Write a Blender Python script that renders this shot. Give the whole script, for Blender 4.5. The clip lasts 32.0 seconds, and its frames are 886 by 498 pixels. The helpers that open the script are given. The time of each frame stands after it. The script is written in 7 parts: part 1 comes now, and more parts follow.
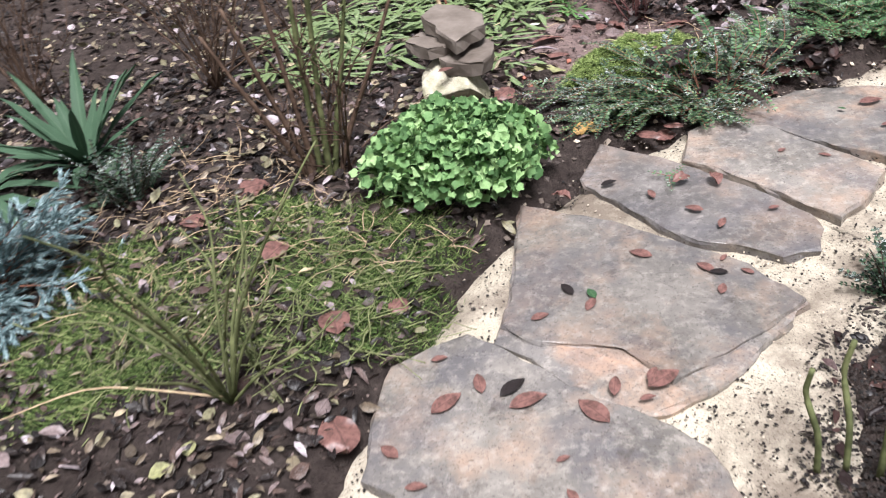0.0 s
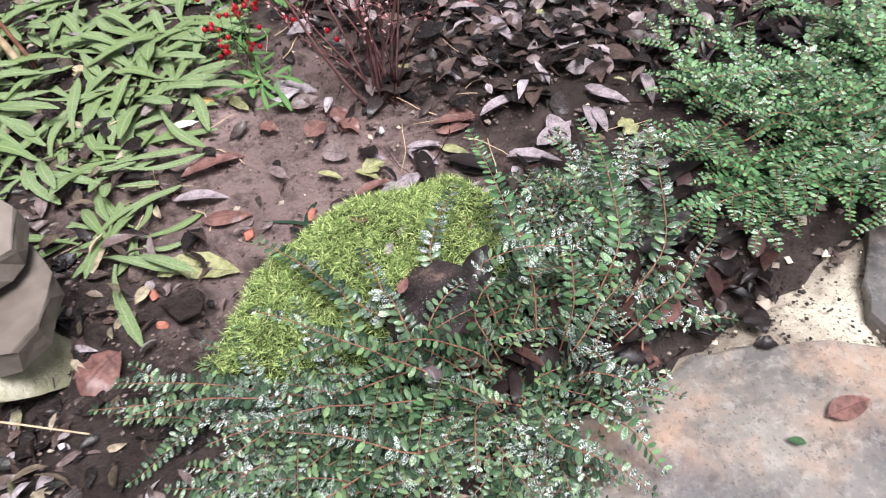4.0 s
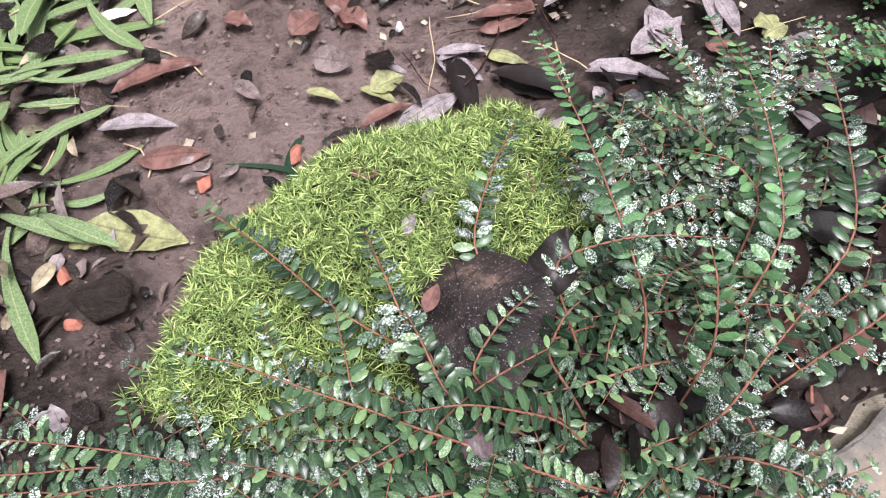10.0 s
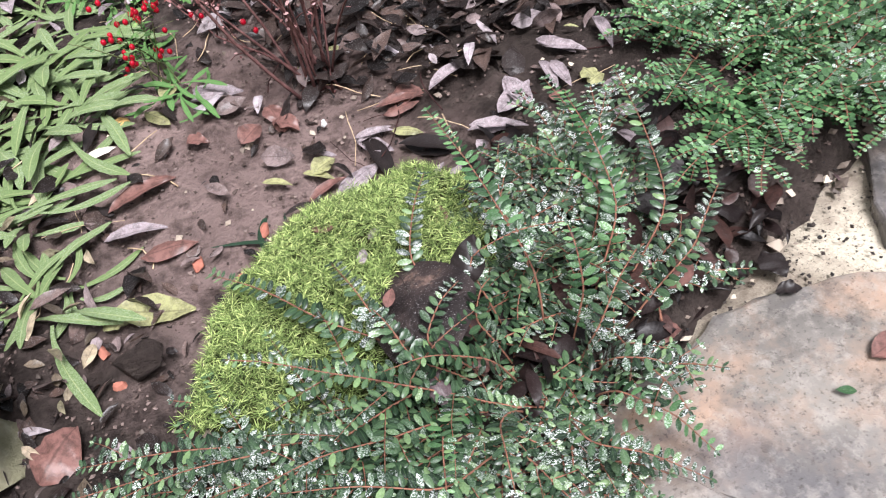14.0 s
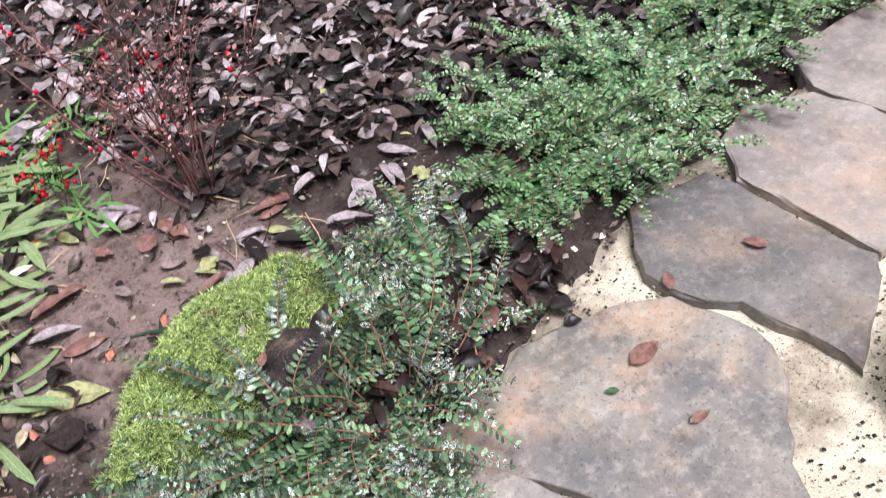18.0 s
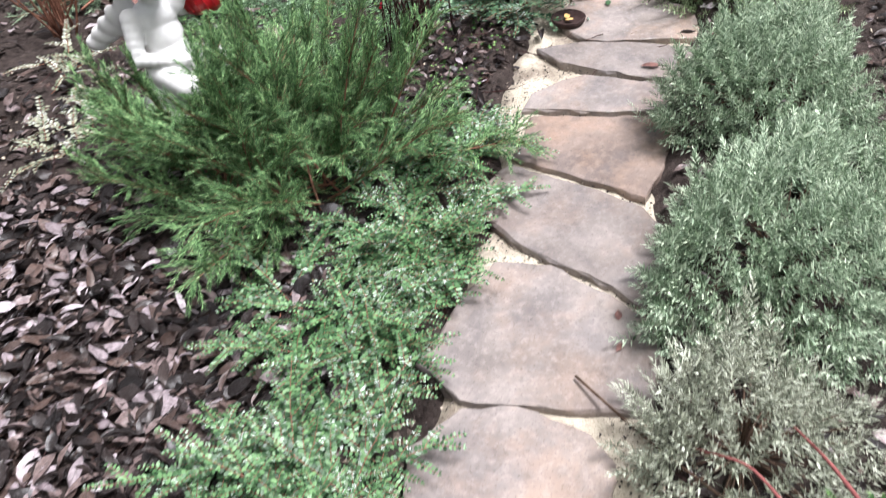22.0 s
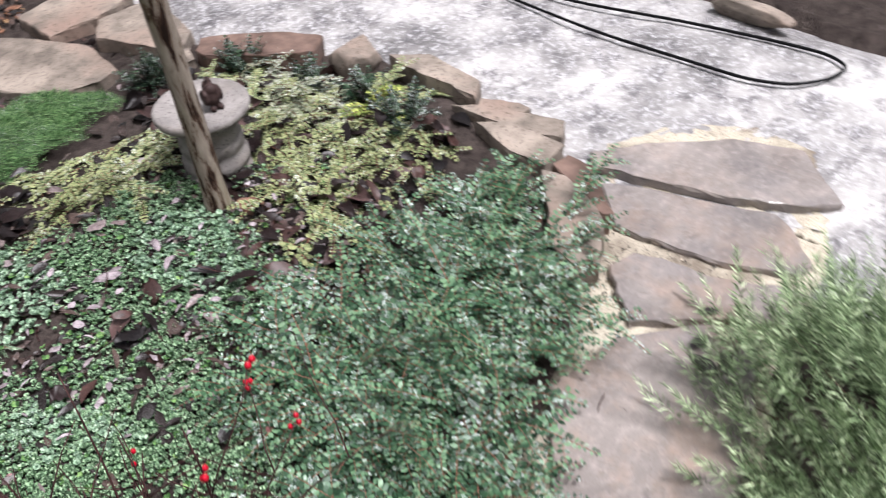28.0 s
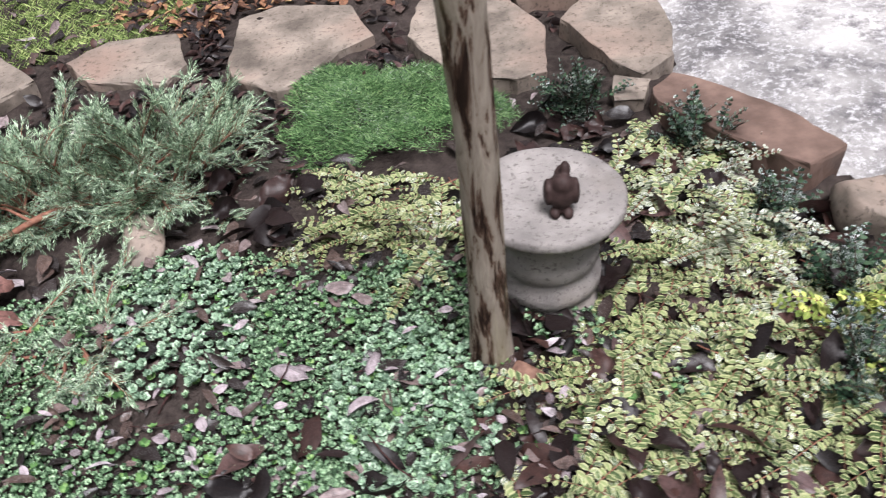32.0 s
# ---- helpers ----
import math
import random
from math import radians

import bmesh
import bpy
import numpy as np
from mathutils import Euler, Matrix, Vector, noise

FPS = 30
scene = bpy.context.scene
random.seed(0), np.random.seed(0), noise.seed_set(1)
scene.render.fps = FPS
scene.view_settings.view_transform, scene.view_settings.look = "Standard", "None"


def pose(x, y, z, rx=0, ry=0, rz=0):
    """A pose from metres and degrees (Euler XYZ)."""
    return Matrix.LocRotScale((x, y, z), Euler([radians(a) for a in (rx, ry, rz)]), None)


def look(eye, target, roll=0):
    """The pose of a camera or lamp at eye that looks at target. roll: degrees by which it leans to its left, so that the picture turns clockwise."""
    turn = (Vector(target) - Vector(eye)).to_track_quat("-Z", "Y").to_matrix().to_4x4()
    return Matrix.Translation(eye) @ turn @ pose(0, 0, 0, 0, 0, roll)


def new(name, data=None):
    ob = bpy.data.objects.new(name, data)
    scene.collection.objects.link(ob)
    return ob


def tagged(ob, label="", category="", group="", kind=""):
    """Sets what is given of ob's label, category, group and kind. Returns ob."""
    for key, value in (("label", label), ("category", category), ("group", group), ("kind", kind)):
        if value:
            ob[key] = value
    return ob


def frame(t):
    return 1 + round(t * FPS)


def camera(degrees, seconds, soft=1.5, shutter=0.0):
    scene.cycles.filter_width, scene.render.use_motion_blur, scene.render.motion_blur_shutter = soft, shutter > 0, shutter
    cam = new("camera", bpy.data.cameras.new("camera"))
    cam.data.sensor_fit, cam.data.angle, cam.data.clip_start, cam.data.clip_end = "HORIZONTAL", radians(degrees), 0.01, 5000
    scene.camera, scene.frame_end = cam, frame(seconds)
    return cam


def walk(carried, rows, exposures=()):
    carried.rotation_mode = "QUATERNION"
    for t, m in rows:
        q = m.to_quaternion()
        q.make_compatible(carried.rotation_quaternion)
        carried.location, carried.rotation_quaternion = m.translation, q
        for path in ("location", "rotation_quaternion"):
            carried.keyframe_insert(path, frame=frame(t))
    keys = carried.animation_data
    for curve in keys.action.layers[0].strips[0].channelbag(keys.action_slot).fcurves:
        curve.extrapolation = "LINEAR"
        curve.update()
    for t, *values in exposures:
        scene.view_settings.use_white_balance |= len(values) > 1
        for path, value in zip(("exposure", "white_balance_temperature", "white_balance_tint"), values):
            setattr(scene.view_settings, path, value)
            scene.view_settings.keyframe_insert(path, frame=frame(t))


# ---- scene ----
SKY, SUN, STOPS = 0.043, 1.75, 1.85
TRUNK_LEAN = (-0.02, 0.0)
STATUE_TURN = -28
LANTERN_AT, LANTERN_SIZE = (2.85, 4.45, 0.455), 0.84
cam = camera(56.87, 32.0, 1.1, 0.4)
PATH = [
    (0.0, 0.0874, 0.2553, 1.2511, 54.40, 8.17, 2.17),
    (0.5, 0.0663, 0.4784, 1.2410, 52.70, 9.31, -1.80),
    (1.0, 0.0957, 0.6580, 1.2341, 51.66, 9.54, -5.22),
    (1.5, 0.1719, 0.9405, 1.2331, 50.48, 8.80, -6.83),
    (2.0, 0.2492, 1.2004, 1.2377, 48.91, 8.61, -8.89),
    (2.5, 0.2970, 1.4684, 1.2524, 46.35, 8.39, -12.59),
    (3.0, 0.3980, 1.6945, 1.2243, 44.45, 6.16, -12.57),
    (3.5, 0.4790, 1.8995, 1.1755, 42.71, 5.02, -11.11),
    (5.5, 0.5639, 2.3913, 0.7658, 34.76, 4.48, -9.87),
    (6.0, 0.5696, 2.4485, 0.7023, 33.40, 4.90, -7.28),
    (6.5, 0.5648, 2.4697, 0.6755, 32.91, 4.51, -5.59),
    (7.0, 0.5546, 2.5029, 0.6718, 32.77, 3.08, -3.80),
    (7.5, 0.5449, 2.5306, 0.6740, 32.41, 2.04, -2.88),
    (8.0, 0.5365, 2.5404, 0.6843, 32.25, 1.92, -3.13),
    (8.5, 0.5351, 2.5436, 0.7016, 32.56, 2.17, -4.06),
    (9.0, 0.5376, 2.5336, 0.7180, 32.56, 2.84, -5.19),
    (9.5, 0.5399, 2.5013, 0.7470, 32.48, 4.00, -7.02),
    (10.0, 0.5394, 2.4621, 0.7911, 32.72, 5.07, -9.11),
    (10.5, 0.5360, 2.4243, 0.8276, 33.64, 6.06, -10.35),
    (11.0, 0.5308, 2.3907, 0.8461, 34.84, 6.59, -11.37),
    (11.5, 0.5255, 2.3491, 0.8725, 35.60, 6.94, -13.37),
    (12.0, 0.5123, 2.3086, 0.8710, 35.56, 7.08, -15.65),
    (12.5, 0.4940, 2.2912, 0.8836, 36.00, 7.05, -16.92),
    (13.0, 0.4890, 2.2693, 0.9104, 36.86, 7.29, -18.50),
    (13.5, 0.4815, 2.2391, 0.9632, 37.27, 7.70, -20.12),
    (15.5, 0.5302, 2.0877, 1.1505, 38.72, 6.52, -22.76),
    (16.0, 0.5283, 2.0342, 1.2094, 40.53, 7.25, -24.56),
    (16.5, 0.5341, 1.9883, 1.2539, 41.66, 7.64, -26.99),
    (17.0, 0.5488, 1.9517, 1.2714, 42.84, 8.16, -29.08),
    (17.5, 0.5464, 1.9346, 1.2758, 43.44, 8.05, -29.66),
    (18.0, 0.5380, 1.9222, 1.2405, 42.40, 7.25, -28.88),
    (18.5, 0.5333, 1.9408, 1.1820, 40.64, 6.52, -27.80),
    (19.0, 0.5477, 1.9435, 1.1900, 40.01, 7.09, -28.92),
    (19.5, 0.6009, 1.9123, 1.2558, 41.44, 8.44, -33.50),
    (20.0, 0.6514, 1.9277, 1.2994, 42.32, 9.06, -40.29),
    (20.5, 0.7004, 1.9585, 1.3560, 41.53, 7.93, -50.34),
    (21.0, 0.7179, 2.0682, 1.4915, 43.02, 6.67, -57.00),
    (21.5, 0.7468, 2.1660, 1.5331, 46.61, 6.05, -59.76),
    (22.0, 0.9189, 2.2496, 1.5239, 48.56, 6.11, -60.86),
    (22.5, 1.0872, 2.3257, 1.5624, 50.00, 5.38, -61.59),
    (23.0, 1.2299, 2.4615, 1.5895, 51.13, 4.58, -64.49),
    (23.5, 1.4082, 2.5912, 1.6169, 52.27, 5.04, -68.51),
    (24.0, 1.6099, 2.6184, 1.5931, 53.22, 4.35, -68.76),
    (24.5, 1.8426, 2.6210, 1.5929, 53.66, 3.44, -66.74),
    (26.5, 2.5705, 2.8458, 1.7255, 47.62, 4.99, -66.34),
    (27.0, 2.7372, 2.8783, 1.7066, 48.04, 4.89, -64.11),
    (27.5, 2.9887, 3.0146, 1.6754, 47.28, 4.37, -61.66),
    (28.0, 3.2313, 3.1539, 1.6705, 46.92, 3.63, -54.59),
    (28.5, 3.4654, 3.2967, 1.6331, 46.86, 3.55, -41.69),
    (29.0, 3.5827, 3.4159, 1.6023, 47.97, 3.53, -32.26),
    (29.5, 3.7501, 3.6508, 1.5226, 47.62, 5.68, -25.65),
    (30.0, 3.8049, 3.8000, 1.4645, 46.83, 5.67, -23.09),
    (30.5, 3.8329, 3.9527, 1.3506, 46.97, 4.21, -19.23),
    (31.0, 3.9243, 4.0049, 1.2727, 47.45, 4.43, -14.81),
    (31.5, 4.0712, 3.9833, 1.2773, 47.16, 5.78, -11.85),
    (32.0, 4.2290, 3.9259, 1.2927, 47.57, 5.24, -9.41),
]
walk(cam, [(t, pose(x, y, z, rx, ry, rz)) for t, x, y, z, rx, ry, rz in PATH], [(0.0, STOPS), (20.0, STOPS), (21.0, STOPS + 0.14), (22.0, STOPS + 0.2), (23.0, STOPS + 0.12), (24.0, STOPS - 0.02), (27.0, STOPS - 0.04), (28.0, STOPS - 0.08), (29.0, STOPS - 0.12), (32.0, STOPS - 0.12)])

# ---------------------------------------------------------------- world and light
world = bpy.data.worlds.new("overcast_sky")
scene.world = world
world.use_nodes = True
wn, wl = world.node_tree.nodes, world.node_tree.links
sky = wn.new("ShaderNodeTexSky")
sky.sky_type = "NISHITA"
sky.sun_disc = False
sky.sun_elevation, sky.sun_rotation = radians(69), radians(200)
sky.dust_density, sky.air_density = 4.0, 1.0
hazy = wn.new("ShaderNodeHueSaturation")
hazy.inputs["Saturation"].default_value = 0.35
wl.new(sky.outputs[0], hazy.inputs["Color"])
wl.new(hazy.outputs[0], wn["Background"].inputs["Color"])
wn["Background"].inputs["Strength"].default_value = SKY
sun = new("sun", bpy.data.lights.new("sun", "SUN"))
sun.data.energy, sun.data.angle, sun.data.color = SUN, radians(22), (1.01, 0.99, 1.06)
sun.matrix_world = look((0, 0, 0), (-0.2, 0.4, -1.2))

# ---------------------------------------------------------------- materials


class Mat:
    """A node material with a few short-hands."""

    def __init__(self, name, rough=0.7, spec=0.5):
        self.m = bpy.data.materials.new(name)
        self.m.use_nodes = True
        self.n, self.l = self.m.node_tree.nodes, self.m.node_tree.links
        self.b = self.n["Principled BSDF"]
        self.b.inputs["Roughness"].default_value = rough
        self.b.inputs["Specular IOR Level"].default_value = spec
        self.pos = None

    def coord(self):
        if not self.pos:
            self.pos = self.n.new("ShaderNodeTexCoord").outputs["Object"]
        return self.pos

    def put(self, value, socket):
        if isinstance(value, bpy.types.NodeSocket):
            self.l.new(value, socket)
        elif isinstance(value, (tuple, list)):
            socket.default_value = (*value, 1.0) if len(value) == 3 else value
        else:
            socket.default_value = value

    def noise(self, scale, detail=4.0, rough=0.55, vec=None, distortion=0.0):
        x = self.n.new("ShaderNodeTexNoise")
        self.l.new(vec or self.coord(), x.inputs["Vector"])
        x.inputs["Scale"].default_value, x.inputs["Detail"].default_value = scale, detail
        x.inputs["Roughness"].default_value, x.inputs["Distortion"].default_value = rough, distortion
        return x.outputs["Fac"]

    def voronoi(self, scale, feature="F1", out="Distance"):
        x = self.n.new("ShaderNodeTexVoronoi")
        x.feature = feature
        self.l.new(self.coord(), x.inputs["Vector"])
        x.inputs["Scale"].default_value = scale
        return x.outputs[out]

    def ramp(self, fac, *stops):
        x = self.n.new("ShaderNodeValToRGB")
        while len(x.color_ramp.elements) < len(stops):
            x.color_ramp.elements.new(0.5)
        for e, (p, c) in zip(x.color_ramp.elements, stops):
            e.position, e.color = p, (*c, 1.0) if isinstance(c, tuple) else (c, c, c, 1.0)
        self.put(fac, x.inputs[0])
        return x.outputs["Color"]

    def mix(self, fac, a, b, blend="MIX"):
        x = self.n.new("ShaderNodeMix")
        x.data_type, x.blend_type = "RGBA", blend
        self.put(fac, x.inputs[0]), self.put(a, x.inputs[6]), self.put(b, x.inputs[7])
        return x.outputs[2]

    def math(self, op, a, b=0.0):
        x = self.n.new("ShaderNodeMath")
        x.operation = op
        self.put(a, x.inputs[0]), self.put(b, x.inputs[1])
        return x.outputs[0]

    def island(self):
        return self.n.new("ShaderNodeNewGeometry").outputs["Random Per Island"]

    def each(self):
        return self.n.new("ShaderNodeObjectInfo").outputs["Random"]

    def attr(self, name):
        x = self.n.new("ShaderNodeAttribute")
        x.attribute_name = name
        return x.outputs["Fac"]

    def up(self):
        x = self.n.new("ShaderNodeSeparateXYZ")
        self.l.new(self.n.new("ShaderNodeNewGeometry").outputs["Normal"], x.inputs[0])
        return x.outputs["Z"]

    def bump(self, height, strength=0.3, distance=0.01):
        x = self.n.new("ShaderNodeBump")
        x.inputs["Strength"].default_value, x.inputs["Distance"].default_value = strength, distance
        self.put(height, x.inputs["Height"])
        self.l.new(x.outputs[0], self.b.inputs["Normal"])

    def base(self, c, deep=True):
        """Base colour; deep: shade and contrast are put into it, dark tones darker, hues duller."""
        if deep:
            g, h = self.n.new("ShaderNodeGamma"), self.n.new("ShaderNodeHueSaturation")
            self.put(c, g.inputs["Color"])
            g.inputs["Gamma"].default_value = 1.45
            self.l.new(g.outputs[0], h.inputs["Color"])
            h.inputs["Saturation"].default_value, h.inputs["Value"].default_value = 0.78, 1.67
            c = h.outputs[0]
        self.put(c, self.b.inputs["Base Color"])
        return self

    def rough(self, r):
        self.put(r, self.b.inputs["Roughness"])
        return self

    def thin(self, w=0.25):
        """Lets a little light through a leaf."""
        t = self.n.new("ShaderNodeBsdfTranslucent")
        src = self.b.inputs["Base Color"]
        if src.links:
            self.l.new(src.links[0].from_socket, t.inputs["Color"])
        else:
            t.inputs["Color"].default_value = src.default_value
        mixer = self.n.new("ShaderNodeMixShader")
        mixer.inputs[0].default_value = w
        self.l.new(self.b.outputs[0], mixer.inputs[1])
        self.l.new(t.outputs[0], mixer.inputs[2])
        self.l.new(mixer.outputs[0], self.n["Material Output"].inputs["Surface"])
        return self


def leaf_material(name, dark, mid, light, dust=0.0, rim=None, rough=0.4, thin=0.08, vein=True, sheen=0.06, tip=0.0):
    """A leaf: hue by leaf, a paler midrib, perhaps a rim or tip of another colour and a dusting of frost."""
    m = Mat(name, rough, sheen)
    c = m.ramp(m.island(), (0.1, dark), (0.65, mid), (1.0, light))
    c = m.mix(m.ramp(m.noise(260, 2), (0.3, 0.0), (0.8, 0.35)), c, dark)
    if vein:
        c = m.mix(m.ramp(m.attr("edge"), (0.0, 0.35), (0.12, 0.0)), c, light)
    if tip:
        c = m.mix(m.ramp(m.attr("edge"), (0.45, 0.0), (1.0, tip)), c, light)
    if rim:
        c = m.mix(m.ramp(m.math("ADD", m.attr("edge"), m.math("MULTIPLY", m.island(), 0.25)), (0.55, 0.0), (0.85, 1.0)), c, rim)
    if dust:
        grains = m.ramp(m.noise(460, 4, 0.75), (0.50, 0.0), (0.56, 1.0))
        where = m.ramp(m.noise(7, 2), (0.38, 0.0), (0.62, 1.0))
        some = m.ramp(m.math("FRACT", m.math("MULTIPLY", m.island(), 7.3)), (1.0 - dust, 0.12), (1.0 - 0.4 * dust, 1.0))
        f = m.math("MULTIPLY", m.math("MULTIPLY", grains, some), where)
        c = m.mix(f, c, (0.62, 0.63, 0.64))
    m.base(c)
    return m.thin(thin).m


def flat_material(name, a, b, scale=30, rough=0.7, bump=0.2, dist=0.004, detail=5):
    m = Mat(name, rough, 0.1)
    n = m.noise(scale, detail)
    m.base(m.ramp(n, (0.3, a), (0.7, b)), max(b) < 0.6)
    m.bump(m.noise(scale * 3, 4), bump, dist)
    return m.m


# soil
m = Mat("wet_soil", 0.75, 0.05)
c = m.ramp(m.noise(2.2, 5), (0.3, (0.215, 0.157, 0.144)), (0.7, (0.43, 0.325, 0.302)))
c = m.mix(m.ramp(m.noise(24, 6, 0.7), (0.48, 0.0), (0.7, 0.7)), c, (0.06, 0.044, 0.038))
c = m.mix(m.ramp(m.voronoi(60), (0.05, 0.7), (0.16, 0.0)), c, (0.24, 0.19, 0.165))
# dark loam beyond the pale spot, which also paints shade under the plants
spot = m.n.new("ShaderNodeVectorMath")
spot.operation = "DISTANCE"
m.l.new(m.coord(), spot.inputs[0])
spot.inputs[1].default_value = (0.36, 3.36, 0.0)
loam_and_shade = m.ramp(m.math("ADD", spot.outputs["Value"], m.math("MULTIPLY", m.noise(3, 5, 0.7), 0.8)), (0.60, 0.0), (0.92, 1.0))
c = m.mix(m.math("MULTIPLY", loam_and_shade, 0.82), c, m.ramp(m.noise(16, 6, 0.7), (0.35, (0.034, 0.030, 0.027)), (0.7, (0.115, 0.098, 0.086))))
m.base(c).rough(m.ramp(m.noise(9, 3), (0.35, 0.5), (0.65, 0.85)))
m.bump(m.mix(0.35, m.noise(30, 8, 0.75), m.noise(140, 4, 0.7)), 1.0, 0.035)
SOIL = m.m

# sand between the flagstones
m = Mat("pale_grit", 0.9, 0.04)
c = m.ramp(m.noise(6, 4), (0.3, (0.32, 0.285, 0.225)), (0.7, (0.46, 0.42, 0.345)))
c = m.mix(m.ramp(m.noise(320, 3, 0.7), (0.42, 0.0), (0.7, 0.6)), c, (0.56, 0.51, 0.41))
c = m.mix(m.math("MULTIPLY", m.ramp(m.noise(170, 6, 0.75), (0.56, 0.0), (0.62, 1.0)), m.ramp(m.noise(5, 4), (0.34, 0.25), (0.6, 1.0))), c, (0.045, 0.035, 0.03))
c = m.mix(m.ramp(m.noise(2.6, 6, 0.7), (0.47, 0.0), (0.62, 0.7)), c, (0.14, 0.107, 0.085))
m.base(c)
m.bump(m.mix(0.5, m.noise(260, 4, 0.7), m.noise(45, 4)), 0.6, 0.006)
SAND = m.m

# flagstone: grey-mauve sandstone with rusty clouds, wet in places


def flag_material(name, low, high, rusty, slaty, wet=(0.16, 0.48), coarse=1.0):
    m = Mat(name, 0.45, 0.45)
    hue = m.each()
    vec = m.n.new("ShaderNodeVectorMath")
    vec.operation = "ADD"
    m.l.new(m.n.new("ShaderNodeTexCoord").outputs["Object"], vec.inputs[0])
    m.l.new(m.n.new("ShaderNodeObjectInfo").outputs["Location"], vec.inputs[1])
    m.pos = vec.outputs[0]
    c = m.ramp(m.noise(5, 6, 0.6), (0.32, low), (0.68, high))
    c = m.mix(m.math("MULTIPLY", m.ramp(m.noise(3.6, 7, 0.68), (0.47, 0.0), (0.62, 1.0)), m.ramp(hue, (0.1, 0.45 * rusty), (0.9, 1.0 * rusty))), c, (0.42, 0.285, 0.195))
    c = m.mix(m.ramp(m.noise(4.4, 5, 0.6, distortion=0.6), (0.46, 0.0), (0.62, slaty)), c, (0.15, 0.146, 0.162))
    c = m.mix(m.ramp(m.noise(40, 7, 0.72), (0.5, 0.0), (0.68, 0.5 * coarse)), c, tuple(q * 1.3 for q in high))
    c = m.mix(m.ramp(m.noise(150, 4, 0.7), (0.56, 0.0), (0.68, 0.5 * coarse)), c, (0.085, 0.072, 0.066))
    c = m.mix(m.ramp(m.noise(11, 8, 0.75), (0.56, 0.0), (0.70, 0.6 * coarse)), c, (0.11, 0.09, 0.078))
    c = m.mix(m.ramp(m.math("FRACT", m.math("MULTIPLY", hue, 7.7)), (0.0, 0.28), (1.0, 0.0)), c, (0.08, 0.075, 0.075))
    m.base(c).rough(m.ramp(m.noise(6, 5), (0.38, wet[0]), (0.62, wet[1])))
    steps = m.math("MULTIPLY", m.math("FLOOR", m.math("MULTIPLY", m.noise(6, 6, 0.55, distortion=0.4), 9.0)), 0.11)
    m.bump(m.mix(0.5, steps, m.mix(0.4, m.noise(12, 6, 0.6), m.noise(150, 5, 0.7))), 0.2 + 0.3 * coarse, 0.006)
    return m.m


FLAG = flag_material("wet_sandstone", (0.18, 0.167, 0.152), (0.315, 0.29, 0.26), 1.1, 0.6, (0.10, 0.38), 1.1)
DARKFLAG = flag_material("wet_slaty_sandstone", (0.13, 0.122, 0.118), (0.27, 0.25, 0.235), 0.5, 0.5, (0.10, 0.38), 1.1)
MAUVEFLAG = flag_material("wet_mauve_sandstone", (0.225, 0.197, 0.182), (0.345, 0.305, 0.282), 0.45, 0.3, (0.05, 0.26), 0.6)
PINKFLAG = flag_material("wet_salmon_sandstone", (0.20, 0.157, 0.134), (0.31, 0.245, 0.208), 0.6, 0.35, (0.05, 0.24), 0.6)

m = Mat("buff_sandstone", 0.6, 0.2)
vec = m.n.new("ShaderNodeVectorMath")
vec.operation = "ADD"
m.l.new(m.n.new("ShaderNodeTexCoord").outputs["Object"], vec.inputs[0])
m.l.new(m.n.new("ShaderNodeObjectInfo").outputs["Location"], vec.inputs[1])
m.pos = vec.outputs[0]
c = m.ramp(m.noise(6, 6, 0.6), (0.34, (0.15, 0.126, 0.106)), (0.66, (0.33, 0.28, 0.235)))
c = m.mix(m.ramp(m.noise(3, 4), (0.5, 0.0), (0.7, 0.6)), c, (0.23, 0.14, 0.105))
c = m.mix(m.ramp(m.noise(60, 6, 0.7), (0.54, 0.0), (0.66, 0.7)), c, (0.10, 0.078, 0.062))
m.base(c)
m.bump(m.mix(0.4, m.noise(14, 6, 0.6), m.noise(140, 4, 0.7)), 0.45, 0.008)
BUFF = m.m
REDSTONE = flat_material("red_brown_sandstone", (0.10, 0.068, 0.055), (0.235, 0.16, 0.128), 9, 0.4, 0.4, 0.008, 7)

# patio: rough concrete, wet, with a thin white frosting
m = Mat("frosted_concrete", 0.6, 0.25)
c = m.ramp(m.noise(1.9, 6, 0.65), (0.36, (0.15, 0.142, 0.142)), (0.60, (0.40, 0.385, 0.375)))
c = m.mix(m.ramp(m.noise(9, 8, 0.78), (0.50, 0.0), (0.62, 0.8)), c, (0.14, 0.131, 0.138))
c = m.mix(m.ramp(m.noise(46, 6, 0.75), (0.5, 0.0), (0.62, 0.7)), c, (0.50, 0.492, 0.50))
m.base(c).rough(m.ramp(m.noise(3, 4), (0.35, 0.3), (0.65, 0.7)))
m.bump(m.mix(0.5, m.noise(60, 6, 0.7), m.noise(9, 4)), 0.7, 0.012)
PATIO = m.m

m = Mat("pale_limestone", 0.9, 0.2)
c = m.ramp(m.noise(14, 6), (0.3, (0.38, 0.35, 0.26)), (0.7, (0.56, 0.53, 0.43)))
low = m.n.new("ShaderNodeSeparateXYZ")
m.l.new(m.coord(), low.inputs[0])
c = m.mix(m.ramp(m.math("ADD", m.noise(20, 5), m.math("MULTIPLY", low.outputs["Z"], -4.0)), (0.28, 0.0), (0.6, 0.6)), c, (0.20, 0.20, 0.10))
m.base(c)
m.bump(m.noise(70, 6, 0.7), 0.8, 0.01)
LIME = m.m

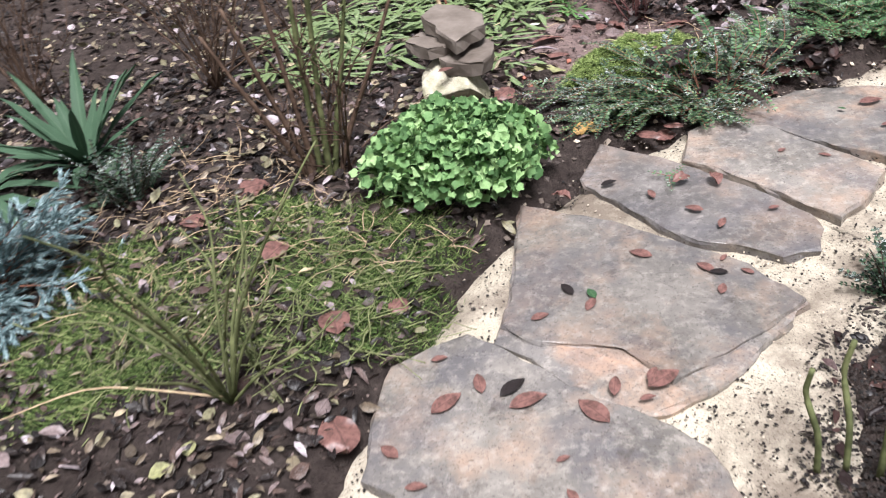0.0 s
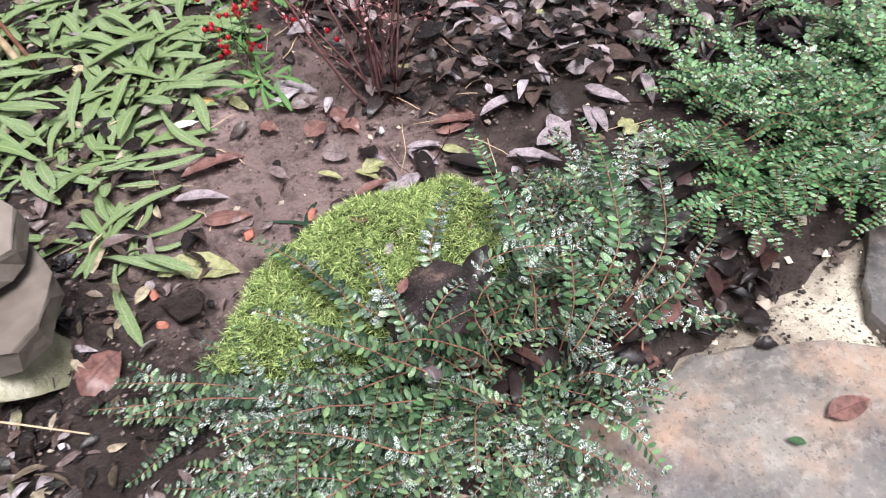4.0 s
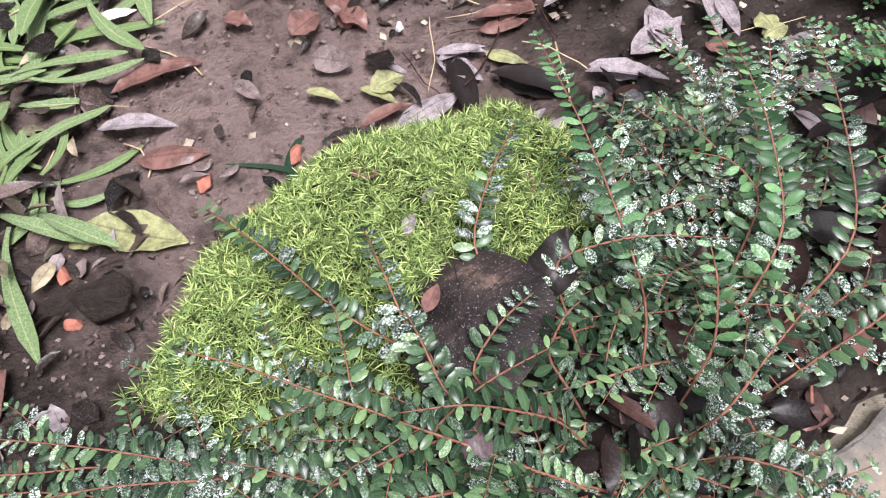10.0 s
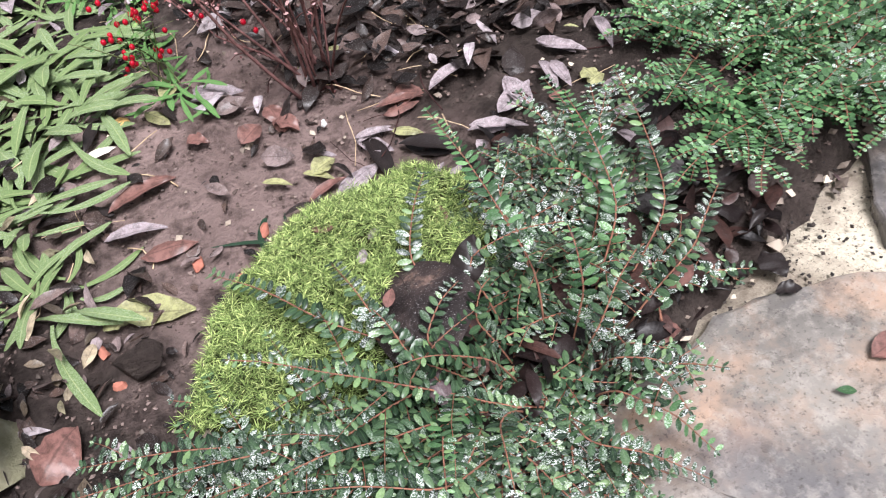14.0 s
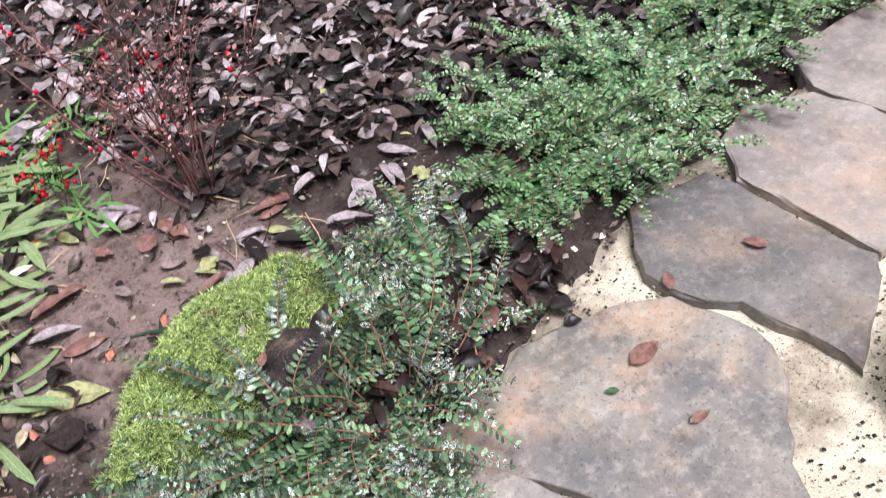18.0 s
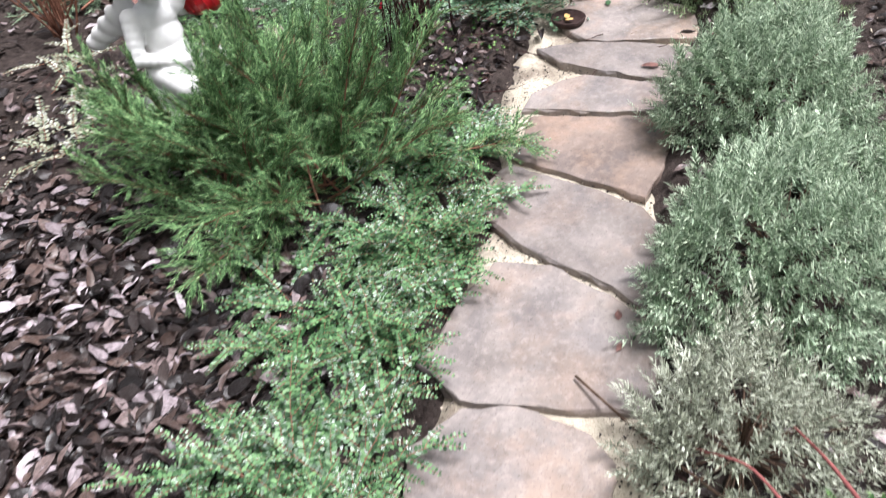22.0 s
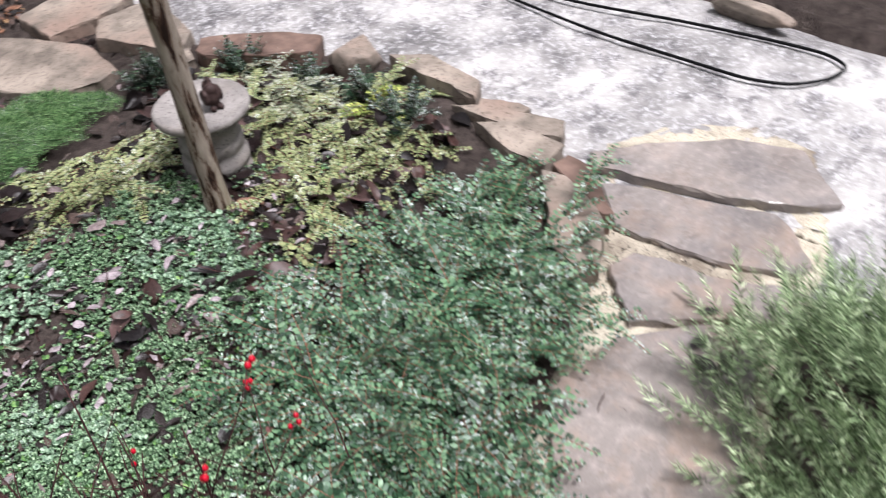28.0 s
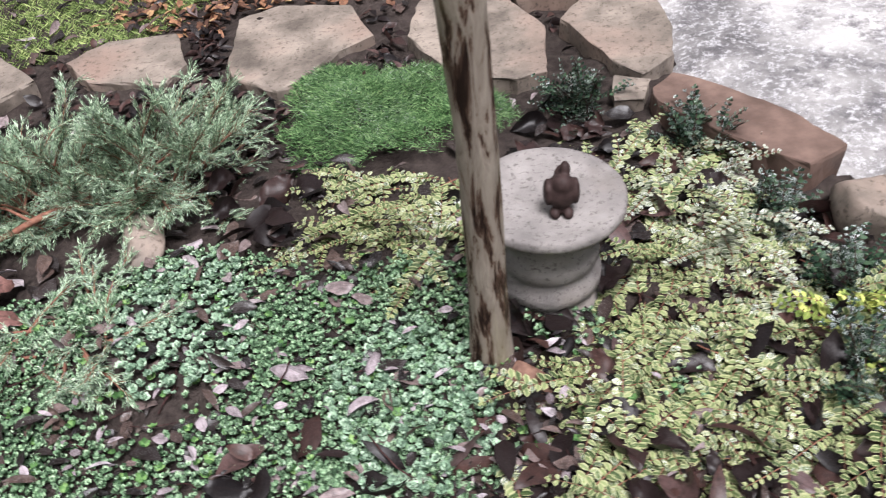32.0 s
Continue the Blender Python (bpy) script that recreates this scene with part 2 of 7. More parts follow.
m = Mat("cast_stone", 0.85, 0.3)
c = m.ramp(m.noise(12, 5), (0.3, (0.21, 0.192, 0.184)), (0.7, (0.32, 0.295, 0.28)))
c = m.mix(m.ramp(m.noise(90, 4, 0.7), (0.56, 0.0), (0.64, 0.55)), c, (0.11, 0.095, 0.088))
c = m.mix(m.ramp(m.noise(5, 5), (0.5, 0.0), (0.7, 0.6)), c, (0.19, 0.155, 0.125))
m.base(c)
m.bump(m.noise(150, 4, 0.7), 0.7, 0.005)
CAST = m.m

WHITE = flat_material("weathered_white_paint", (0.56, 0.56, 0.55), (0.74, 0.74, 0.73), 9, 0.55, 0.25, 0.004)
DARKWOOD = flat_material("dark_plum_twig", (0.05, 0.024, 0.024), (0.12, 0.055, 0.05), 60, 0.6)
REDWOOD = flat_material("reddish_twig", (0.19, 0.085, 0.05), (0.32, 0.15, 0.08), 80, 0.55)
CANE = flat_material("green_rose_cane", (0.09, 0.105, 0.045), (0.23, 0.25, 0.11), 22, 0.6)
BROWNCANE = flat_material("brown_cane", (0.10, 0.065, 0.045), (0.19, 0.13, 0.09), 30, 0.7)
DRY = flat_material("dry_straw", (0.34, 0.25, 0.15), (0.55, 0.43, 0.28), 40, 0.8)
BLACKRUBBER = flat_material("black_rubber", (0.012, 0.012, 0.014), (0.025, 0.025, 0.028), 40, 0.45, 0.1)
BLACKPLASTIC = flat_material("black_plastic", (0.018, 0.018, 0.022), (0.035, 0.035, 0.04), 40, 0.35, 0.1)
BRONZE = flat_material("dark_bronze", (0.05, 0.032, 0.03), (0.10, 0.065, 0.06), 40, 0.5, 0.3)
REDGLASS = Mat("red_plastic", 0.3, 0.4).base((0.34, 0.012, 0.016), False).m
PINKWOOD = flat_material("pinkish_twig", (0.12, 0.055, 0.052), (0.27, 0.135, 0.125), 60, 0.6)
BERRY = Mat("red_berry", 0.3, 0.3).base((0.40, 0.004, 0.02), False).m
BRICK = flat_material("brick_chip", (0.30, 0.10, 0.05), (0.44, 0.17, 0.09), 60, 0.85, 0.5)

m = Mat("flaking_bark", 0.8, 0.1)
st = m.n.new("ShaderNodeMapping")
st.inputs["Scale"].default_value = (1, 1, 0.16)
m.l.new(m.coord(), st.inputs[0])
m.pos = st.outputs[0]
n1 = m.noise(42, 6, 0.65, distortion=0.5)
c = m.ramp(n1, (0.40, (0.045, 0.026, 0.018)), (0.465, (0.14, 0.085, 0.056)), (0.49, (0.25, 0.21, 0.172)), (0.75, (0.37, 0.325, 0.275)))
c = m.mix(m.ramp(m.noise(14, 4), (0.5, 0.0), (0.7, 0.6)), c, (0.22, 0.20, 0.11))
m.base(c)
m.bump(n1, 0.8, 0.012)
BARK = m.m

# foliage
HONEY = leaf_material("honeysuckle_leaf", (0.024, 0.056, 0.028), (0.082, 0.155, 0.075), (0.21, 0.32, 0.13), dust=0.55, rough=0.28, sheen=0.28)
GREENHONEY = leaf_material("fresh_honeysuckle_leaf", (0.03, 0.085, 0.03), (0.10, 0.225, 0.08), (0.19, 0.35, 0.14), dust=0.3, rough=0.35, sheen=0.18, vein=False)
BLUEHONEY = leaf_material("blue_green_honeysuckle_leaf", (0.022, 0.068, 0.032), (0.085, 0.19, 0.095), (0.20, 0.33, 0.18), dust=0.4, rough=0.35, sheen=0.18, vein=False)
GOLD = leaf_material("variegated_leaf", (0.06, 0.10, 0.03), (0.17, 0.225, 0.08), (0.30, 0.345, 0.14), dust=0.3, rim=(0.36, 0.37, 0.19), rough=0.4, sheen=0.12)
BOX = leaf_material("box_leaf", (0.018, 0.045, 0.026), (0.045, 0.095, 0.055), (0.11, 0.18, 0.10), dust=0.7, rough=0.35)
FROSTED = leaf_material("frosted_variegated_leaf", (0.10, 0.13, 0.07), (0.22, 0.25, 0.15), (0.38, 0.40, 0.30), dust=0.6, rim=(0.36, 0.37, 0.28), rough=0.5)
LIMETIP = leaf_material("yellow_green_leaf", (0.16, 0.22, 0.03), (0.36, 0.42, 0.06), (0.56, 0.58, 0.12), rough=0.4)
JUNI = leaf_material("juniper_needle", (0.028, 0.08, 0.032), (0.115, 0.245, 0.09), (0.38, 0.56, 0.26), rough=0.6, vein=False, tip=0.4)
BLUEJ = leaf_material("blue_juniper_needle", (0.055, 0.105, 0.055), (0.24, 0.345, 0.215), (0.54, 0.64, 0.48), dust=0.2, rough=0.6, vein=False, tip=0.3)
SPRUCE = leaf_material("blue_spruce_needle", (0.10, 0.16, 0.165), (0.22, 0.31, 0.32), (0.42, 0.52, 0.53), rough=0.6, vein=False)
LAV = leaf_material("lavender_leaf", (0.13, 0.20, 0.12), (0.38, 0.47, 0.35), (0.60, 0.66, 0.53), rough=0.7, vein=False, tip=0.3)
LAVGREY = leaf_material("grey_lavender_leaf", (0.20, 0.21, 0.16), (0.42, 0.45, 0.36), (0.60, 0.63, 0.54), rough=0.7, vein=False)
ROSEM = leaf_material("rosemary_leaf", (0.065, 0.105, 0.045), (0.28, 0.385, 0.20), (0.56, 0.64, 0.43), rough=0.6, vein=False, tip=0.3)
SEDUM = leaf_material("sedum_leaf", (0.06, 0.115, 0.06), (0.24, 0.385, 0.22), (0.46, 0.59, 0.40), dust=0.04, rough=0.5, vein=False)
PALESEDUM = leaf_material("pale_sedum_leaf", (0.11, 0.18, 0.12), (0.30, 0.43, 0.30), (0.50, 0.60, 0.47), dust=0.04, rough=0.5, vein=False)
MOSS = leaf_material("moss_star", (0.07, 0.11, 0.025), (0.28, 0.395, 0.10), (0.59, 0.65, 0.28), rough=0.6, vein=False, tip=0.25)
TURF = leaf_material("green_mat_blade", (0.05, 0.12, 0.04), (0.17, 0.33, 0.11), (0.38, 0.54, 0.24), dust=0.12, rough=0.6, vein=False)
DULLTURF = leaf_material("dull_mat_blade", (0.06, 0.10, 0.03), (0.20, 0.29, 0.08), (0.42, 0.49, 0.18), rough=0.7, vein=False)
SCALLOP = leaf_material("scalloped_leaf", (0.08, 0.17, 0.06), (0.215, 0.37, 0.14), (0.40, 0.55, 0.26), rough=0.5, thin=0.2)
STRAP = leaf_material("strap_leaf", (0.065, 0.11, 0.04), (0.20, 0.275, 0.105), (0.50, 0.49, 0.25), dust=0.8, rough=0.4, sheen=0.12)
IRIS = leaf_material("iris_leaf", (0.045, 0.09, 0.055), (0.10, 0.175, 0.11), (0.21, 0.30, 0.20), rough=0.45)
FERNY = leaf_material("ferny_leaf", (0.05, 0.125, 0.035), (0.14, 0.28, 0.075), (0.30, 0.43, 0.15), rough=0.5)
PINKLEAF = leaf_material("barberry_leaf", (0.22, 0.09, 0.085), (0.42, 0.22, 0.215), (0.58, 0.40, 0.40), rough=0.6, vein=False)


def dead_material(name, *stops, dust=0.0, rough=0.5):
    m = Mat(name, rough, 0.3)
    c = m.ramp(m.island(), *stops)
    c = m.mix(m.ramp(m.noise(70, 5, 0.65), (0.42, 0.0), (0.7, 0.55)), c, (0.03, 0.02, 0.017))
    c = m.mix(m.ramp(m.attr("edge"), (0.0, 0.4), (0.1, 0.0)), c, (0.05, 0.03, 0.025))
    if dust:
        f = m.math("MULTIPLY", m.ramp(m.noise(420, 3, 0.7), (0.55, 0.0), (0.62, 1.0)), dust)
        c = m.mix(f, c, (0.52, 0.53, 0.55))
    m.base(c)
    m.bump(m.noise(130, 4), 0.3, 0.003)
    return m.thin(0.08).m


LITTER = dead_material("dead_leaf_litter", (0.0, (0.018, 0.013, 0.012)), (0.5, (0.058, 0.042, 0.038)), (0.74, (0.15, 0.098, 0.078)), (0.90, (0.27, 0.21, 0.205)), (1.0, (0.48, 0.43, 0.455)), dust=0.2, rough=0.34)
PLUMLEAF = dead_material("plum_dead_leaf", (0.0, (0.014, 0.010, 0.011)), (0.6, (0.045, 0.024, 0.023)), (0.88, (0.11, 0.05, 0.038)), (1.0, (0.17, 0.115, 0.115)), dust=0.06, rough=0.42)
GREYLEAF = dead_material("grey_mauve_dead_leaf", (0.0, (0.20, 0.16, 0.17)), (1.0, (0.42, 0.36, 0.38)), dust=0.3, rough=0.5)
RUSTLEAF = dead_material("rust_red_dead_leaf", (0.0, (0.17, 0.08, 0.068)), (1.0, (0.30, 0.155, 0.125)), rough=0.35)
BLACKLEAF = dead_material("black_rotten_leaf", (0.0, (0.025, 0.02, 0.021)), (1.0, (0.065, 0.05, 0.048)), dust=0.05, rough=0.4)
YELLOWLEAF = dead_material("yellow_fallen_leaf", (0.0, (0.58, 0.36, 0.03)), (1.0, (0.64, 0.42, 0.05)), rough=0.45)
OLIVELEAF = dead_material("olive_fallen_leaf", (0.0, (0.26, 0.26, 0.10)), (1.0, (0.40, 0.40, 0.20)), dust=0.15, rough=0.5)
ORANGELEAF = dead_material("orange_fallen_leaf", (0.0, (0.10, 0.05, 0.03)), (0.4, (0.24, 0.11, 0.045)), (0.8, (0.36, 0.18, 0.055)), (1.0, (0.44, 0.31, 0.12)), rough=0.5)
TANLEAF = dead_material("tan_dead_leaf", (0.0, (0.09, 0.07, 0.05)), (0.4, (0.24, 0.19, 0.13)), (0.7, (0.30, 0.29, 0.17)), (0.9, (0.40, 0.33, 0.24)), (1.0, (0.52, 0.44, 0.26)), dust=0.15, rough=0.4)
MAUVELEAF = dead_material("mauve_dead_leaf", (0.0, (0.12, 0.085, 0.09)), (1.0, (0.2, 0.15, 0.16)), dust=0.1, rough=0.45)
m = Mat("patchy_rotten_leaf", 0.5, 0.2)
c = m.ramp(m.noise(16, 6, 0.65), (0.42, (0.04, 0.03, 0.03)), (0.58, (0.075, 0.055, 0.052)), (0.68, (0.21, 0.14, 0.11)))
c = m.mix(m.ramp(m.attr("edge"), (0.0, 0.8), (0.06, 0.0)), c, (0.02, 0.014, 0.013))
c = m.mix(m.ramp(m.noise(500, 3, 0.7), (0.62, 0.0), (0.68, 0.5)), c, (0.6, 0.6, 0.6))
m.base(c)
m.bump(m.noise(45, 6, 0.65), 0.8, 0.008)
ROTTEN = m.m
GREENLEAF = leaf_material("green_fallen_leaf", (0.04, 0.10, 0.04), (0.06, 0.14, 0.06), (0.16, 0.24, 0.10), dust=0.3)

# ---------------------------------------------------------------- mesh helpers
UPV = np.array([0.0, 0.0, 1.0])


def unit(v):
    v = np.asarray(v, float)
    return v / (np.sqrt((v * v).sum(-1, keepdims=True)) + 1e-9)


def cross(a, b):
    a, b = np.asarray(a, float), np.asarray(b, float)
    ax, ay, az, bx, by, bz = a[..., 0], a[..., 1], a[..., 2], b[..., 0], b[..., 1], b[..., 2]
    return np.stack([ay * bz - az * by, az * bx - ax * bz, ax * by - ay * bx], -1)


def link_mesh(name, me, material, parent=None, label=""):
    if material:
        me.materials.append(material)
    ob = new(name, me)
    if parent:
        ob.parent = parent
    if label:
        ob["label"] = label
    return ob


def tri_mesh(name, verts, tris, smooth=True, edge=None):
    me = bpy.data.meshes.new(name)
    verts, tris = np.asarray(verts, np.float32), np.asarray(tris, np.int32)
    me.vertices.add(len(verts))
    me.vertices.foreach_set("co", verts.ravel())
    me.loops.add(tris.size)
    me.loops.foreach_set("vertex_index", tris.ravel())
    me.polygons.add(len(tris))
    me.polygons.foreach_set("loop_start", np.arange(0, tris.size, 3, dtype=np.int32))
    me.polygons.foreach_set("use_smooth", np.full(len(tris), smooth))
    if edge is not None:
        a = me.attributes.new("edge", "FLOAT", "POINT")
        a.data.foreach_set("value", np.asarray(edge, np.float32))
    me.update(calc_edges=True)
    return me


def part(name, bm, material, parent=None, label="", smooth=False):
    """Links a bmesh as one mesh object under a thing or a part."""
    me = bpy.data.meshes.new(name)
    if smooth:
        for f in bm.faces:
            f.smooth = True
    bm.to_mesh(me)
    bm.free()
    return link_mesh(name, me, material, parent, label)


def thing(name, at, label, category, group="", kind=""):
    ob = new(name)
    ob.empty_display_size = 0.05
    ob.location = at
    return tagged(ob, label, category, group, kind)


class Batch:
    """Many small copies of templates, gathered into one mesh."""

    def __init__(self):
        self.v, self.t, self.e, self.n = [], [], [], 0

    def add(self, template, frames, places):
        tv, tt, te = template
        v = np.einsum("nij,kj->nki", frames, tv) + places[:, None, :]
        k = len(tv)
        self.v.append(v.reshape(-1, 3))
        self.t.append((tt[None] + (self.n + k * np.arange(len(places)))[:, None, None]).reshape(-1, 3))
        self.e.append(np.tile(te, len(places)))
        self.n += k * len(places)

    def raw(self, v, t, e=0.5):
        v, t = np.asarray(v, float), np.asarray(t, int)
        self.v.append(v), self.t.append(t + self.n), self.e.append(np.full(len(v), e))
        self.n += len(v)

    def link(self, name, material, parent=None, label="", smooth=True, origin=(0, 0, 0)):
        if not self.v:
            return None
        me = tri_mesh(name, np.concatenate(self.v) - np.asarray(origin), np.concatenate(self.t), smooth, np.concatenate(self.e))
        return link_mesh(name, me, material, parent, label)


def frames_of(d, up, size, width=None, thick=None):
    """Frames with x along d and z near up, scaled."""
    d, up = unit(d), np.broadcast_to(up, np.shape(d))
    s = unit(cross(up, d))
    u = cross(d, s)
    size = np.asarray(size, float).reshape(-1, 1)
    w = size if width is None else np.asarray(width, float).reshape(-1, 1)
    h = size if thick is None else np.asarray(thick, float).reshape(-1, 1)
    return np.stack([d * size, s * w, u * h], axis=2)


def leaf_template(width=0.42, fold=0.10, droop=0.10, blunt=0.5):
    """A small folded leaf, one long, along x."""
    v = [(0, 0, 0), (0.28, width * 0.42, fold), (0.28, -width * 0.42, fold), (0.68, width * (0.32 + 0.16 * blunt), fold - droop * 0.4),
         (0.68, -width * (0.32 + 0.16 * blunt), fold - droop * 0.4), (1, 0, -droop), (0.28, 0, 0.02), (0.68, 0, -droop * 0.4)]
    t = [(0, 6, 1), (0, 2, 6), (6, 7, 3), (6, 3, 1), (6, 4, 7), (6, 2, 4), (7, 5, 3), (7, 4, 5)]
    return np.array(v, float), np.array(t), np.array([0, 1, 1, 1, 1, 0.6, 0, 0], float)


def oval_template(width=0.46):
    """A small oval leaf with a blunt tip, arched across and along, one long, along x."""
    v, e = [(0, 0, 0)], [0.2]
    for x, w, z in ((0.2, 0.36, 0.03), (0.52, 0.5, 0.04), (0.82, 0.36, 0.0)):
        v += [(x, 0, z), (x, w * width, z - 0.05), (x, -w * width, z - 0.05)]
        e += [0, 1, 1]
    v.append((1, 0, -0.06))
    e.append(0.6)
    t = [(0, 1, 2), (0, 3, 1), (7, 10, 8), (7, 9, 10)]
    for b in (1, 4):
        t += [(b, b + 3, b + 4), (b, b + 4, b + 1), (b, b + 5, b + 3), (b, b + 2, b + 5)]
    return np.array(v, float), np.array(t), np.array(e, float)


def spoon_template(bend, sway, n=8, width=0.095):
    """A limp leaf with a narrow stalk, broad towards a round tip, one long, along x."""
    v, t, e = [], [], []
    for i in range(n + 1):
        f = i / n
        w = width * (0.22 + 0.78 * max(0.0, math.sin(math.pi * 0.93 * f ** 2.2))) * (1 if i < n else 0.55)
        x, y, z = f * (1 - 0.2 * bend * f), sway * f * f, -bend * 0.6 * f * f
        v += [(x, y + w, z + 0.25 * w + 0.006 * math.sin(2.7 * i)), (x, y, z), (x, y - w, z + 0.25 * w + 0.006 * math.sin(2.2 * i + 2))]
        e += [1, 0, 1]
        if i:
            b = 3 * i
            for k in (0, 1):
                t += [(b - 3 + k, b - 2 + k, b + 1 + k), (b - 3 + k, b + 1 + k, b + k)]
    return np.array(v, float), np.array(t), np.array(e, float)


def disc_template(rng, n=26):
    """A broad round dead leaf, domed, with sunken veins and a worn rim."""
    v, t, e = [(0.5, 0, 0.12)], [], [0.0]
    for j in range(1, 6):
        for i in range(n):
            a = 2 * math.pi * i / n
            r = 0.1 * j * (1 + (0.05 * math.sin(3 * a + 1) + rng.uniform(-0.03, 0.03)) * (j > 3))
            v.append((0.5 + r * math.cos(a), 0.94 * r * math.sin(a), 0.12 - 0.42 * r * r + 0.012 * math.cos(7 * a) * j / 5))
            e.append(0.0 if i % 4 == 0 and j < 5 else 0.3 + 0.14 * j)
    t += [(0, 1 + i, 1 + (i + 1) % n) for i in range(n)]
    for j in range(4):
        for i in range(n):
            p, q = 1 + j * n + i, 1 + j * n + (i + 1) % n
            t += [(p, p + n, q + n), (p, q + n, q)]
    return np.array(v, float), np.array(t), np.array(e, float)


def needle_template():
    v = [(0, 0, 0), (0.4, 0.09, 0.05), (0.4, -0.09, 0.05), (1, 0, 0)]
    return np.array(v, float), np.array([(0, 3, 1), (0, 2, 3)]), np.array([0.2, 0.6, 0.6, 1.0])


def blade_template(n=7, width=0.08, bend=0.5, fold=0.02, sway=0.0, blunt=0.0):
    """A long strap, one long, bending down and aside towards its tip."""
    v, t, e = [], [], []
    for i in range(n + 1):
        f = i / n
        w = width * (0.5 + 0.75 * min(1, 2.2 * f)) * (1 - f ** (3 + 5 * blunt)) ** (1 - 0.4 * blunt) + 0.003
        x, z = f * (1 - 0.25 * bend * f), -bend * 0.6 * f * f
        y = sway * f * f
        v += [(x, y + w, z + fold + 0.22 * width * math.sin(2.4 * i)), (x, y, z), (x, y - w, z + fold + 0.22 * width * math.sin(2.1 * i + 2))]
        e += [1, 0, 1]
        if i:
            b = 3 * i
            for k in (0, 1):
                t += [(b - 3 + k, b - 2 + k, b + 1 + k), (b - 3 + k, b + 1 + k, b + k)]
    return np.array(v, float), np.array(t), np.array(e, float)


def dead_template(rng, width=0.5, curl=0.25, bow=0.2, n=6, wave=0.03, across=(-1, -0.5, 0, 0.5, 1)):
    """A dead leaf with curled sides and a bowed midrib."""
    v, t, e = [], [], []
    for i in range(n + 1):
        f = i / n
        w = 0.5 * width * max(0.02, math.sin(math.pi * f ** 0.85)) ** 0.8
        z = bow * 4 * f * (1 - f) * 0.5
        for s in across:
            v.append((f, s * w, z + curl * w * s * s + rng.uniform(-wave, wave) * (abs(s) > 0.4)))
            e.append(abs(s))
        if i:
            c = len(across)
            b = c * i
            for k in range(c - 1):
                t += [(b - c + k, b - c + 1 + k, b + k + 1), (b - c + k, b + k + 1, b + k)]
    return np.array(v, float), np.array(t), np.array(e, float)


def tube_rings(pts, radii, sides=5):
    pts = np.asarray(pts, float)
    tan = unit(np.gradient(pts, axis=0))
    ref = np.where(np.abs(tan[:, 2:3]) > 0.95, [[1.0, 0, 0]], [[0, 0, 1.0]])
    a = unit(cross(tan, ref))
    b = cross(tan, a)
    ang = np.linspace(0, 2 * np.pi, sides, endpoint=False)
    ring = pts[:, None] + np.asarray(radii)[:, None, None] * (np.cos(ang)[None, :, None] * a[:, None] + np.sin(ang)[None, :, None] * b[:, None])
    v = ring.reshape(-1, 3)
    t = []
    for i in range(len(pts) - 1):
        for k in range(sides):
            p, q = i * sides + k, i * sides + (k + 1) % sides
            t += [(p, q, q + sides), (p, q + sides, p + sides)]
    last = (len(pts) - 1) * sides
    t += [(last, last + k, last + k + 1) for k in range(1, sides - 1)]
    t += [(0, k + 1, k) for k in range(1, sides - 1)]
    return v, t


def arch(start, az, elev, length, droop, n=9, wander=0.0, rng=None):
    """Points of a stem that rises and bends over. Angles in degrees."""
    pts, a, e = [np.array(start, float)], radians(az), radians(elev)
    step = length / n
    for i in range(n):
        if rng is not None and wander:
            a += rng.normal(0, wander)
            e += rng.normal(0, wander * 0.6)
        d = np.array([math.cos(a) * math.cos(e), math.sin(a) * math.cos(e), math.sin(e)])
        pts.append(pts[-1] + d * step)
        e -= radians(droop) / n
    return np.array(pts)


def along(pts, s):
    """Places and directions at shares s of a line."""
    seg = np.r_[0, np.cumsum(np.linalg.norm(np.diff(pts, axis=0), axis=1))]
    s = np.asarray(s) * seg[-1]
    p = np.stack([np.interp(s, seg, pts[:, k]) for k in range(3)], 1)
    q = np.stack([np.interp(np.clip(s + 0.004, 0, seg[-1]), seg, pts[:, k]) for k in range(3)], 1)
    r = np.stack([np.interp(np.clip(s - 0.004, 0, seg[-1]), seg, pts[:, k]) for k in range(3)], 1)
    return p, unit(q - r)


# ---------------------------------------------------------------- lie of the land
WAY = [(-0.1, 0.5, 0.5), (0.1, 1.2, 0.46), (0.33, 1.7, 0.48), (0.67, 2.14, 0.47), (1.05, 2.38, 0.37), (1.5, 2.64, 0.30), (2.2, 2.84, 0.27), (2.9, 3.05, 0.25), (3.35, 3.2, 0.34), (3.6, 3.24, 0.33), (4.2, 3.44, 0.29), (4.9, 3.62, 0.30), (5.25, 3.72, 0.42), (5.5, 3.70, 0.38), (5.72, 3.66, 0.12)]
PATIO_EDGE = [(4.95, 2.9), (5.0, 3.4), (5.12, 4.1), (5.28, 4.5), (5.42, 5.0), (5.38, 5.35), (5.12, 5.85), (5.24, 6.4), (5.4, 9.0), (9.0, 9.6), (7.3, 5.4), (6.6, 4.35), (6.45, 3.6), (6.5, 1.5), (5.75, 1.4), (5.5, 2.6)]


